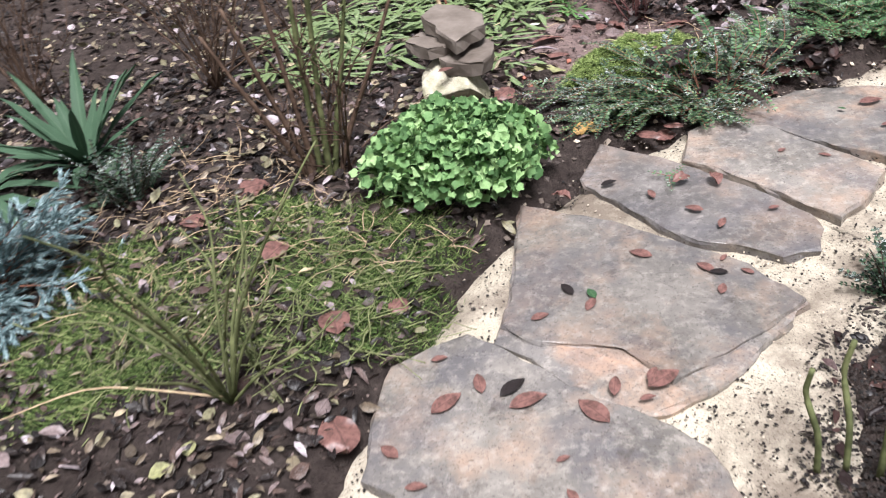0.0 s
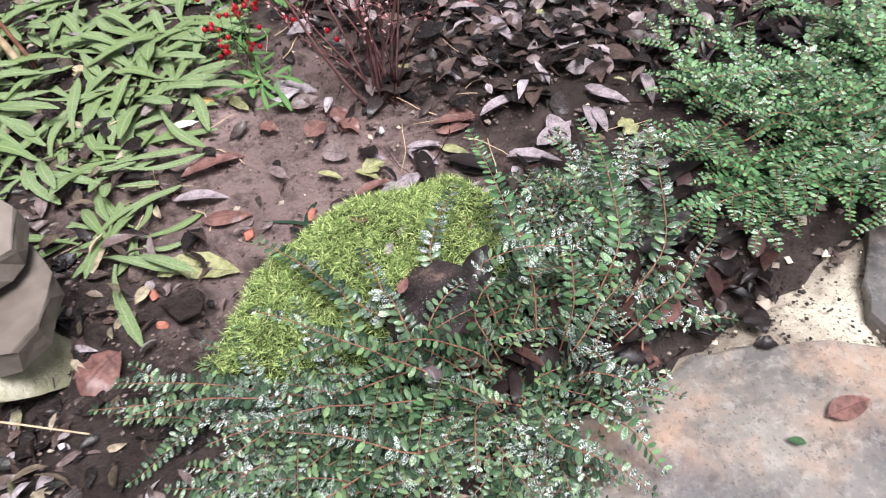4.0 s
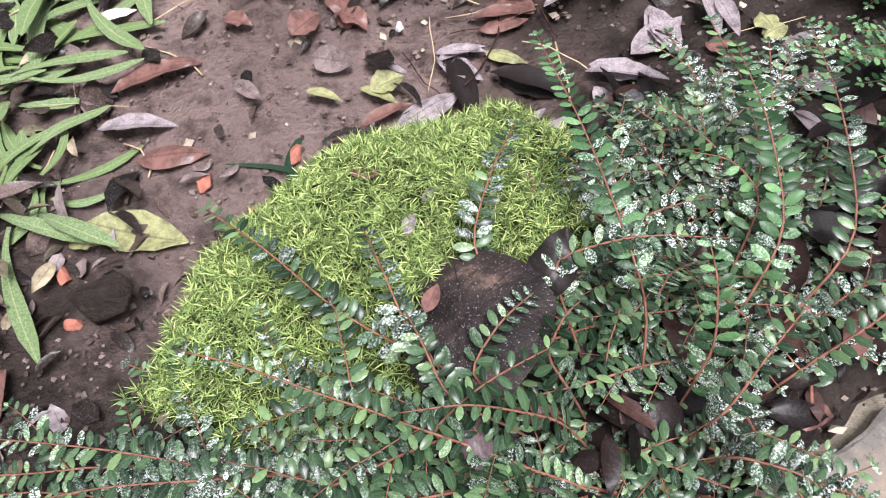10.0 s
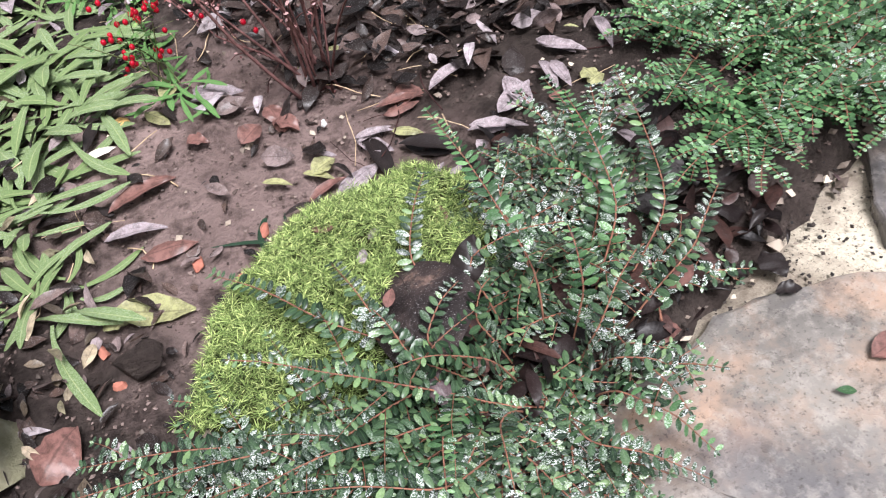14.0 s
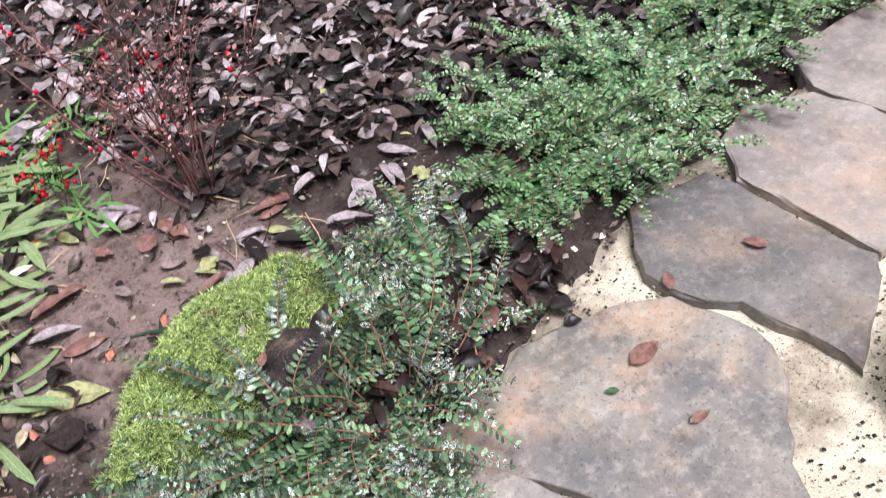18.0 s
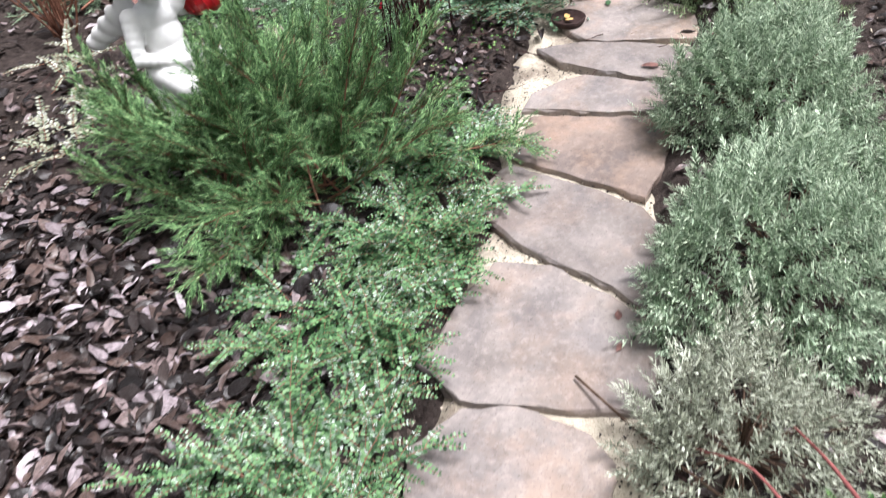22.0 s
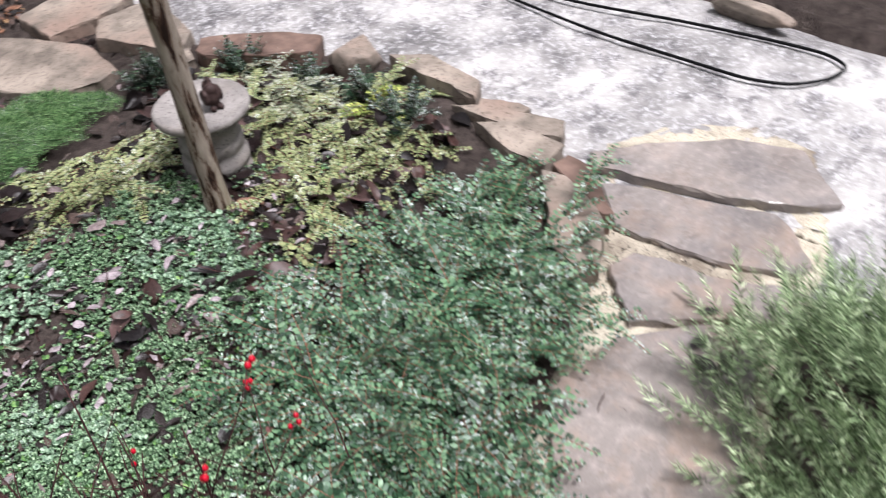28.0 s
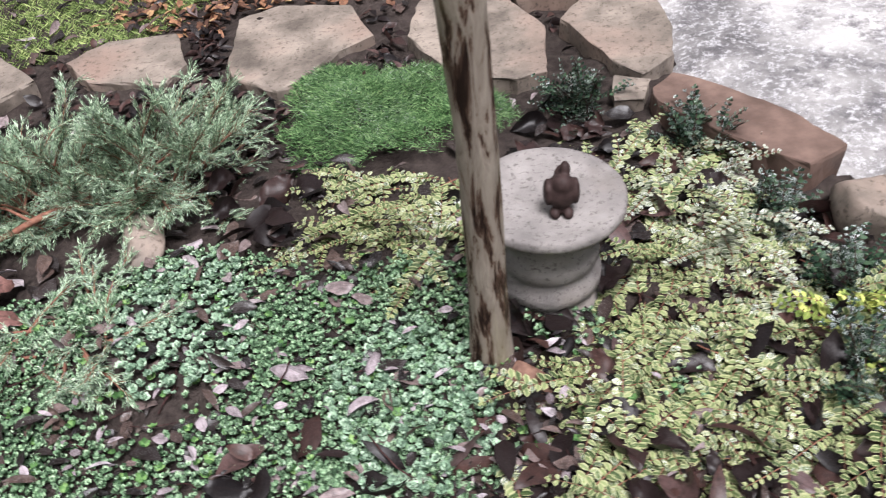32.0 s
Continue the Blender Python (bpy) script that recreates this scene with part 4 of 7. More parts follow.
def leafy_branch(owner, start, az, elev, length, droop, rng, wood, leafmat, size=0.024, step=0.0125, template=LEAF, twigs=3, thick=0.002):
    pts = arch(np.array(start) - np.array(owner.location), az, elev, length, droop, 10, 0.07, rng)
    return leafy_stem(owner, pts, rng, wood, leafmat, size, step, template, twigs, thick)


def spray_shrub(name, base, branches, label, category="shrub", group="", seed=1, az=(0, 360), length=(0.2, 0.4), elev=(15, 60), droop=(40, 90), base_r=0.06, wood=None, leafmat=None, size=0.0215, step=0.0118, template=LEAF, twigs=2):
    rng = np.random.default_rng(seed)
    owner = thing(name, (base[0], base[1], float(land(base[0], base[1]))), label, category, group)
    for k in range(branches):
        a = rng.uniform(*az)
        r = base_r * math.sqrt(rng.uniform())
        b = rng.uniform(0, 2 * math.pi)
        leafy_branch(owner, (base[0] + r * math.cos(b), base[1] + r * math.sin(b), owner.location.z), a, rng.uniform(*elev), rng.uniform(*length), rng.uniform(*droop), rng, wood or REDWOOD, leafmat or HONEY, size * rng.uniform(0.85, 1.1), step, template, twigs)
    return owner


HON = dict(label="low creeping honeysuckle with frosted small green leaves", group="creeping shrubs along the path")
NEAR = dict(template=OVAL, size=0.019, step=0.0096, twigs=5, **HON)
spray_shrub("creeping_honeysuckle", (0.60, 2.70), 34, seed=11, az=(150, 222), length=(0.2, 0.5), elev=(5, 30), droop=(15, 45), base_r=0.11, **NEAR)
spray_shrub("creeping_honeysuckle", (0.76, 2.81), 48, seed=12, az=(0, 360), length=(0.12, 0.23), elev=(8, 48), droop=(25, 60), base_r=0.15, **NEAR)
spray_shrub("creeping_honeysuckle", (0.65, 2.67), 20, seed=22, az=(225, 320), length=(0.09, 0.19), elev=(5, 32), droop=(20, 55), base_r=0.10, **NEAR)
spray_shrub("creeping_honeysuckle", (0.92, 2.94), 24, seed=13, az=(40, 150), length=(0.13, 0.24), elev=(8, 45), droop=(20, 55), base_r=0.09, **NEAR)
FAR = dict(leafmat=GREENHONEY, size=0.0172, step=0.0086, twigs=6, elev=(6, 40), droop=(15, 40), **HON)
spray_shrub("creeping_honeysuckle", (1.30, 3.07), 46, seed=14, length=(0.17, 0.33), base_r=0.14, **FAR)
spray_shrub("creeping_honeysuckle", (1.55, 3.12), 46, seed=15, length=(0.18, 0.36), base_r=0.16, **FAR)
spray_shrub("creeping_honeysuckle", (2.00, 3.34), 48, seed=16, length=(0.18, 0.36), base_r=0.17, **FAR)
spray_shrub("creeping_honeysuckle", (2.76, 3.46), 42, seed=18, length=(0.15, 0.28), base_r=0.15, **FAR)
spray_shrub("creeping_honeysuckle", (2.40, 3.35), 50, seed=17, length=(0.17, 0.32), base_r=0.15, **FAR)
for k, b in enumerate([(3.82, 3.80), (4.02, 3.92), (4.25, 4.02), (4.48, 4.06), (4.68, 4.10), (4.1, 4.2)]):
    spray_shrub("creeping_honeysuckle", b, 44, seed=30 + k, length=(0.2, 0.4), elev=(10, 50), droop=(20, 55), base_r=0.19, size=0.0215, step=0.0125, twigs=5, leafmat=BLUEHONEY, label="spreading honeysuckle with dense frosted small leaves", group="creeping shrubs along the path")
over = spray_shrub("creeping_honeysuckle", (0.70, 2.66), 0, seed=23, **HON)
rng = np.random.default_rng(24)
LONG_SPRAYS = [(0.51, 2.78, 0.13, 0.475, 2.933, 0.14), (0.53, 2.735, 0.12, 0.50, 2.84, 0.15), (0.45, 2.836, 0.12, 0.309, 3.01, 0.12), (0.57, 2.888, 0.12, 0.651, 3.041, 0.13), (0.724, 2.80, 0.13, 0.695, 3.136, 0.16), (0.767, 2.742, 0.12, 0.78, 2.82, 0.18), (0.75, 2.68, 0.12, 0.844, 2.752, 0.17), (0.878, 2.90, 0.10, 0.813, 2.954, 0.14), (0.875, 2.843, 0.12, 0.897, 3.068, 0.16), (0.608, 2.712, 0.12, 0.487, 2.723, 0.17), (0.74, 2.89, 0.10, 0.687, 3.0, 0.12), (0.496, 2.717, 0.10, 0.622, 2.756, 0.17), (0.618, 2.763, 0.12, 0.66, 2.80, 0.16), (0.544, 2.758, 0.12, 0.628, 2.83, 0.14), (0.64, 2.866, 0.12, 0.813, 2.84, 0.15)]
LOW_SPRAYS = [(0.324, 2.723, 0.08, 0.124, 2.719, 0.13), (0.483, 2.669, 0.09, 0.298, 2.664, 0.13), (0.679, 2.575, 0.08, 0.80, 2.485, 0.06), (0.769, 2.65, 0.10, 0.846, 2.608, 0.06), (0.76, 2.606, 0.08, 0.827, 2.517, 0.05), (0.534, 2.663, 0.09, 0.506, 2.574, 0.12), (0.595, 2.634, 0.10, 0.577, 2.541, 0.12), (0.93, 2.749, 0.10, 1.01, 2.82, 0.14), (0.947, 2.829, 0.10, 1.009, 3.114, 0.12), (0.374, 2.71, 0.08, 0.076, 2.814, 0.08), (0.515, 2.572, 0.10, 0.327, 2.642, 0.14), (0.891, 2.931, 0.10, 0.888, 3.121, 0.15)]
for k, (x0, y0, z0, x1, y1, z1) in enumerate(LONG_SPRAYS + LOW_SPRAYS):
    p0, p1 = np.array([x0, y0, z0]), np.array([x1, y1, z1])
    foot = 0.5 * p0 + 0.5 * np.array([0.70, 2.70, 0.0])
    foot[2] = 0.015
    bow = (p0 + p1) / 2 + np.array([0, 0, 0.022])
    line = np.array([foot, foot * 0.4 + p0 * 0.6 + [0, 0, 0.03], p0, bow, p1 - [0, 0, 0.01]])
    u = np.interp(np.linspace(0, 1, 16), [0, 0.16, 0.3, 0.65, 1], np.arange(5))
    pts = np.stack([np.interp(u, np.arange(5), line[:, j]) for j in range(3)], 1)
    for _ in range(3):
        pts[1:-1] = (pts[:-2] + 2 * pts[1:-1] + pts[2:]) / 4
    leafy_stem(over, pts - np.array(over.location), rng, REDWOOD, GREENHONEY if k in (4, 5, 7, 8, 19, 20) else HONEY, 0.0215, 0.0112, OVAL, 0, 0.0017, 0.3)
GLD = dict(label="low variegated shrub with cream-edged yellow-green leaves", group="variegated shrubs by the bird table", wood=REDWOOD, leafmat=GOLD, size=0.0225, step=0.0128, template=ROUNDISH, twigs=3)
for k, (b, n, a) in enumerate([((4.72, 4.98), 26, (190, 350)), ((4.85, 5.1), 26, (0, 360)), ((5.0, 4.85), 24, (150, 330)), ((4.28, 5.48), 30, (160, 380)), ((4.8, 5.35), 16, (0, 360)), ((4.75, 4.75), 14, (200, 340)), ((4.50, 4.66), 12, (0, 360))]):
    spray_shrub("variegated_shrub", b, n, seed=50 + k, az=a, length=(0.16, 0.34), elev=(6, 34), droop=(25, 60), base_r=0.17, **GLD)
for k, (b, a) in enumerate([((5.0, 5.32), (200, 330)), ((5.05, 5.12), (180, 320)), ((4.98, 5.50), (190, 340))]):
    spray_shrub("variegated_shrub", b, 12, seed=60 + k, az=a, length=(0.16, 0.32), elev=(10, 40), droop=(25, 60), base_r=0.07, **{**GLD, "leafmat": FROSTED, "label": "low variegated shrub white with frost"})
for k, b in enumerate([(2.64, 5.12), (2.42, 4.68), (2.31, 4.78), (2.8, 5.31)]):
    spray_shrub("frosted_creeper", b, 6, "low creeping shrub with frosted pale leaves over litter", "shrub", "frosted creepers behind the statue", 66 + k, (0, 360), (0.12, 0.28), (8, 40), (20, 60), 0.12, REDWOOD, FROSTED, 0.02, 0.013, LEAF, 2)
spray_shrub("lime_shrub", (5.10, 4.90), 14, "small shrub with bright yellow-green tips", seed=65, length=(0.08, 0.16), elev=(30, 80), base_r=0.06, wood=REDWOOD, leafmat=LIMETIP, size=0.024, step=0.013, template=ROUNDISH, twigs=1)


def ball_shrub(base, radius, seed, leafmat=None, label="small dark green box bush with tiny leaves", n=30, name="box_bush"):
    return spray_shrub(name, base, n, label, seed=seed, az=(0, 360), length=(radius * 0.8, radius * 1.3), elev=(15, 85), droop=(0, 40), base_r=radius * 0.4, wood=DARKWOOD, leafmat=leafmat or BOX, size=0.019, step=0.011, template=ROUNDISH, twigs=2, group="small box bushes")


for k, (b, r) in enumerate([((4.80, 5.78), 0.13), ((5.05, 5.55), 0.12), ((5.10, 5.25), 0.12), ((5.14, 5.0), 0.11), ((5.05, 4.75), 0.13), ((-1.2, 2.42), 0.2), ((0.90, 1.72), 0.14), ((5.15, 2.85), 0.14)]):
    ball_shrub(b, r, 70 + k)


def needle_spray(bt, stems, pts, rng, size, step, flat=0.6, ring=3, wide=0.62):
    """Short needles all round a twig."""
    total = np.linalg.norm(np.diff(pts, axis=0), axis=1).sum()
    n = max(3, int(total / step))
    p, d = along(pts, np.linspace(0.05, 1.0, n))
    side = unit(cross(UPV[None], d) + 1e-6)
    nrm = cross(d, side)
    a = (2 * np.pi * np.arange(ring)[:, None] / ring + rng.uniform(0, 6.28, n)).ravel()
    p, d, side, nrm = (np.tile(q, (ring, 1)) for q in (p, d, side, nrm))
    out = side * np.cos(a)[:, None] + nrm * np.sin(a)[:, None] * flat
    sz = size * rng.uniform(0.6, 1.2, n * ring)
    bt.add(NEEDLE, frames_of(unit(d * 1.1 + out * 0.55), nrm + 0.01, sz, sz * wide, sz), p)
    if stems is not None:
        stems.raw(*tube_rings(pts, np.linspace(0.0012, 0.0006, len(pts)), 3))


def juniper(base, branches, length, label, seed, leafmat, az=(0, 360), elev=(5, 75), size=0.011, twigs=16, droop=(10, 45), name="juniper", step=0.006, base_r=0.05, twiglen=0.22, spine=0.005, wide=0.62):
    """A juniper: woody branches, each with its feathery foliage as a sub-part."""
    rng = np.random.default_rng(seed)
    owner = thing(name, (base[0], base[1], float(land(*base))), label, "shrub")
    for k in range(branches):
        wood, green, thin = Batch(), Batch(), Batch()
        r, b = base_r * math.sqrt(rng.uniform()), rng.uniform(0, 6.28)
        pts = arch((r * math.cos(b), r * math.sin(b), 0), rng.uniform(*az), rng.uniform(*elev), length * rng.uniform(0.65, 1.1), rng.uniform(*droop), 8, 0.06, rng)
        pts[:, 2] = np.maximum(pts[:, 2], 0.015)
        wood.raw(*tube_rings(pts, np.linspace(spine, 0.001, len(pts)), 4))
        for f in np.linspace(0.22, 0.98, twigs):
            p, d = along(pts, [f])
            ang = math.degrees(math.atan2(d[0, 1], d[0, 0])) + (1 if round(f * 100) % 2 else -1) * rng.uniform(12, 46)
            tw = arch(p[0], ang, math.degrees(math.asin(np.clip(d[0, 2], -1, 1))) + rng.normal(8, 13), length * twiglen * rng.uniform(0.6, 1.2) * (1.15 - 0.5 * f), rng.uniform(0, 50), 4, 0.1, rng)
            tw[:, 2] = np.maximum(tw[:, 2], 0.01)
            needle_spray(green, thin, tw, rng, size, step, wide=wide)
            for _ in range(2):
                q, e = along(tw, [rng.uniform(0.25, 0.8)])
                t2 = arch(q[0], math.degrees(math.atan2(e[0, 1], e[0, 0])) + rng.choice([-1, 1]) * rng.uniform(20, 50), math.degrees(math.asin(np.clip(e[0, 2], -1, 1))) + rng.normal(5, 15), length * twiglen * 0.5, 20, 3, 0.1, rng)
                needle_spray(green, None, t2, rng, size, step, wide=wide)
        st = wood.link("branch", REDWOOD, owner)
        tagged(thin.link("fine_growth", REDWOOD, st), kind="stuff")
        tagged(green.link("foliage", leafmat, st, smooth=False), kind="stuff")
    return owner


juniper((2.50, 3.87), 96, 0.50, "large spreading green juniper with feathery sprays", 101, JUNI, elev=(2, 78), base_r=0.30, size=0.019, twigs=22, step=0.0052, droop=(-10, 25), twiglen=0.27)
juniper((3.66, 5.80), 56, 0.27, "blue-grey juniper with frosted tips", 102, BLUEJ, elev=(5, 80), size=0.015, twigs=16, base_r=0.12, twiglen=0.30, step=0.006, wide=0.8)
juniper((3.34, 5.80), 44, 0.26, "blue-green creeping juniper on a red stem", 103, BLUEJ, elev=(5, 70), size=0.015, twigs=15, base_r=0.12, twiglen=0.30, step=0.006, wide=0.8)
juniper((3.50, 5.26), 24, 0.20, "low blue juniper shoots in the sedum", 104, BLUEJ, elev=(0, 35), size=0.014, twigs=12, base_r=0.12, step=0.0045, wide=0.9)
juniper((-1.46, 1.96), 26, 0.34, "small blue spruce with stiff silvery needles", 105, SPRUCE, elev=(5, 60), size=0.02, twigs=12, name="blue_spruce", step=0.0045, base_r=0.05, twiglen=0.3, wide=1.0)


def whorl_shrub(name, base, rx, ry, h, shoots, label, seed, leafmat, leaf=0.03, shoot=(0.06, 0.11), leaves=26, inner=0.5, bare=None, slim=0.19, ragged=0.05):
    """A rounded bush of upright shoots set with narrow leaves."""
    rng = np.random.default_rng(seed)
    owner = thing(name, (base[0], base[1], float(land(*base))), label, "shrub", "grey bushes along the path")
    per = 60
    cane_at = []
    for k in range(0, shoots, per):
        green = Batch()
        for _ in range(per):
            u, a = rng.uniform(0.02, 1.0) ** 0.62, rng.uniform(0, 6.28)
            lump = 1 + 0.13 * math.sin(3 * a + seed) + 0.09 * math.sin(5 * a + 2 * seed) + rng.normal(0, ragged)
            th = (1 - u) * math.pi / 2
            out = np.array([math.cos(a) * math.cos(th), math.sin(a) * math.cos(th), math.sin(th)])
            k2 = rng.uniform(inner, 1.0) ** 0.35 * lump
            tip = out * np.array([rx, ry, h]) * k2
            tip[2] = max(tip[2], 0.03)
            d = unit(out * np.array([1, 1, 0.7]) + np.array([0, 0, 0.75]) + rng.normal(0, 0.22, 3))
            ln = rng.uniform(*shoot)
            p0 = tip - d * ln
            pts = np.stack([p0 + d * ln * f + np.array([0, 0, -0.012 * (f - 0.5) ** 2]) for f in np.linspace(0, 1, 4)])
            n = leaves
            p, dd = along(pts, np.linspace(0.05, 1, n))
            side = unit(cross(np.array([[0.3, 0.2, 1.0]]), dd) + 1e-6)
            nrm = cross(dd, side)
            ang = np.arange(n) * 2.4 + rng.uniform(0, 6.28)
            o = side * np.cos(ang)[:, None] + nrm * np.sin(ang)[:, None]
            w = np.linspace(0.85, 0.35, n)[:, None]
            dr = unit(dd * (1.2 - w) + o * w)
            sz = leaf * rng.uniform(0.75, 1.15, n) * np.linspace(1, 0.62, n)
            green.add(NEEDLE, frames_of(dr, nrm + 0.01, sz, sz * slim / 0.11, sz), p)
            if rng.uniform() < 0.35:
                cane_at.append(np.stack([np.array([0, 0, 0.01]), p0 * 0.55 + np.array([0, 0, 0.02]), p0]))
        tagged(green.link("foliage", leafmat, owner, smooth=False), kind="stuff")
    if bare:
        for _ in range(bare):
            a = rng.uniform(0, 6.28)
            cane_at.append(arch((0, 0, 0.02), math.degrees(a), rng.uniform(20, 80), h * 1.2, 20, 6, 0.15, rng))
    for pts in cane_at[:60]:
        wood = Batch()
        wood.raw(*tube_rings(pts, np.linspace(0.004, 0.0012, len(pts)), 4))
        wood.link("stem", BROWNCANE, owner)
    return owner


whorl_shrub("lavender_bush", (2.00, 2.33), 0.31, 0.27, 0.22, 420, "sparse grey lavender bush with bare twigs", 201, LAVGREY, leaf=0.028, bare=60, slim=0.14, ragged=0.12)
whorl_shrub("lavender_bush", (2.60, 2.39), 0.43, 0.33, 0.33, 1400, "rounded silvery green lavender bush", 202, LAV, leaf=0.030, slim=0.13, ragged=0.08, shoot=(0.05, 0.10))
whorl_shrub("lavender_bush", (3.30, 2.58), 0.40, 0.32, 0.34, 1340, "rounded silvery green lavender bush", 203, LAV, leaf=0.030, slim=0.13, ragged=0.08, shoot=(0.05, 0.10))
whorl_shrub("lavender_bush", (2.95, 2.12), 0.32, 0.28, 0.30, 420, "grey-green lavender bush behind another", 204, LAV, leaf=0.030, slim=0.13)
whorl_shrub("rosemary_bush", (4.50, 2.88), 0.66, 0.54, 0.45, 1500, "big loose green rosemary-like bush over the path", 205, ROSEM, leaf=0.036, shoot=(0.10, 0.19), bare=40, leaves=36, slim=0.11, ragged=0.12)
whorl_shrub("lavender_bush", (1.63, 2.22), 0.20, 0.18, 0.17, 240, "low silvery lavender bush beside the path", 207, LAV, leaf=0.03)
whorl_shrub("lavender_bush", (1.72, 1.92), 0.30, 0.28, 0.24, 360, "low bright green bush beside the path", 206, FERNY, leaf=0.022, slim=0.4)


def carpet(name, label, category, leafmat, inside_fn, box, count, seed, maker, zfun=None, soil=None):
    """Ground cover: small tufts by the thousand in one mesh."""
    rng = np.random.default_rng(seed)
    bt = Batch()
    x, y = rng.uniform(box[0], box[1], count * 3), rng.uniform(box[2], box[3], count * 3)
    keep = inside_fn(x, y, rng)
    x, y = x[keep][:count], y[keep][:count]
    z = (zfun or land)(x, y)
    maker(bt, np.stack([x, y, z], 1), rng)
    ob = bt.link(name, leafmat, smooth=False)
    return tagged(ob, label, category, kind="stuff")


def stars(size, n=9, tilt=0.55):
    def make(bt, p, rng):
        k = len(p)
        phase, lean, big = rng.uniform(0, 6.28, k), rng.normal(0, 0.32, (k, 2)), rng.uniform(0.65, 1.2, k)
        for i in range(n):
            a = 2 * np.pi * i / n * (1 if i < 7 else 1.37) + phase + rng.normal(0, 0.12, k)
            rise = (tilt if i < 7 else 1.3) + lean[:, 0] * np.cos(a) + lean[:, 1] * np.sin(a) + rng.normal(0, 0.1, k)
            d = np.stack([np.cos(a), np.sin(a), rise], 1)
            sz = size * big * rng.uniform(0.8, 1.15, k) * (1 if i < 7 else 0.6)
            bt.add(NEEDLE, frames_of(d, UPV + rng.normal(0, 0.1, (k, 3)), sz, sz * 0.44, sz), p)
    return make


def blades(size, n=6, lean=0.6, width=0.8):
    def make(bt, p, rng):
        k = len(p)
        for i in range(n):
            a = rng.uniform(0, 6.28, k)
            d = np.stack([np.cos(a) * lean, np.sin(a) * lean, rng.uniform(0.3, 1.0, k)], 1)
            sz = size * rng.uniform(0.5, 1.3, k)
            bt.add(NEEDLE, frames_of(d, np.stack([-np.sin(a), np.cos(a), 0.3 + 0 * a], 1), sz, sz * width, sz * width), p + rng.normal(0, size * 0.35, (k, 3)) * [1, 1, 0])
    return make


def rosettes(size, tiers=((5, 0.45, 1.0), (3, 1.4, 0.72)), template=PLUMP, height=(0.0, 0.03)):
    def make(bt, p, rng):
        k = len(p)
        p = p + np.stack([0 * p[:, 0], 0 * p[:, 0], rng.uniform(*height, k)], 1)
        ax = unit(np.array([0, 0, 1.0]) + rng.normal(0, 0.25, (k, 3)))
        s1 = unit(cross(ax, rng.normal(0, 1, (k, 3))))
        s2 = cross(ax, s1)
        scale = rng.uniform(0.65, 1.2, k)
        for n, lift, f in tiers:
            for i in range(n):
                a = 2 * np.pi * i / n + rng.uniform(0, 0.5)
                d = s1 * np.cos(a) + s2 * np.sin(a) + ax * lift
                bt.add(template, frames_of(d, ax, size * f * scale), p)
    return make


def blob(cx, cy, rx, ry, ang=0.0, soft=0.25):
    ca, sa = math.cos(ang), math.sin(ang)

    def fn(x, y, rng=None):
        u, v = ((x - cx) * ca + (y - cy) * sa) / rx, (-(x - cx) * sa + (y - cy) * ca) / ry
        r = np.sqrt(u * u + v * v) + 0.12 * np.sin(3 * np.arctan2(v, u) + cx) + 0.07 * np.sin(7 * np.arctan2(v, u) + cy)
        return r < (1 - soft * rng.uniform(0, 1, x.shape) ** 2 if rng is not None else 1)
    return fn


# moss mound: a dome of soil-coloured felt under thousands of green stars
MC, MR, MH, MA = (0.485, 2.945), (0.265, 0.165), 0.095, 0.5


def dome(x, y):
    dx, dy = x - MC[0], y - MC[1]
    u, v = (dx * math.cos(MA) + dy * math.sin(MA)) / MR[0], (dy * math.cos(MA) - dx * math.sin(MA)) / MR[1]
    return np.maximum(land(x, y), 0.004 + MH * np.sqrt(np.maximum(0, 1 - 0.92 * (u * u + v * v))) + 0.011 * np.sin(31 * x + 5 * y) * np.sin(27 * y - 6 * x) + 0.006 * np.sin(61 * x) * np.sin(57 * y))


moss = thing("moss_mound", (0, 0, 0), "bright yellow-green cushion of starry moss", "moss")
g = np.linspace(-1, 1, 41)
U, V = np.meshgrid(g, g, indexing="ij")
x = MC[0] + 1.02 * (U * MR[0] * math.cos(MA) - V * MR[1] * math.sin(MA))
y = MC[1] + 1.02 * (U * MR[0] * math.sin(MA) + V * MR[1] * math.cos(MA))
z = dome(x, y) - 0.006
z = np.where(U * U + V * V > 1.02, -0.03, z)
ids = np.arange(41 * 41).reshape(41, 41)
q = [ids[:-1, :-1].ravel(), ids[1:, :-1].ravel(), ids[1:, 1:].ravel(), ids[:-1, 1:].ravel()]
FELT = flat_material("moss_felt", (0.03, 0.04, 0.01), (0.09, 0.10, 0.025), 60, 0.9)
link_mesh("cushion", tri_mesh("cushion", np.stack([x, y, z], -1).reshape(-1, 3), np.concatenate([np.stack([q[0], q[1], q[2]], 1), np.stack([q[0], q[2], q[3]], 1)])), FELT, moss)
rng = np.random.default_rng(77)
bt = Batch()
a, r = rng.uniform(0, 6.28, 3600), np.sqrt(rng.uniform(0, 1.03, 3600))
r *= 1 + 0.06 * np.sin(5 * a) + 0.05 * np.sin(9 * a + 1) + rng.normal(0, 0.03, 3600)
mu, mv = MR[0] * r * np.cos(a), MR[1] * r * np.sin(a)
px, py = MC[0] + mu * math.cos(MA) - mv * math.sin(MA), MC[1] + mu * math.sin(MA) + mv * math.cos(MA)
stars(0.0165, 10, 0.35)(bt, np.stack([px, py, dome(px, py) + rng.uniform(-0.006, 0.014, 3600)], 1), rng)
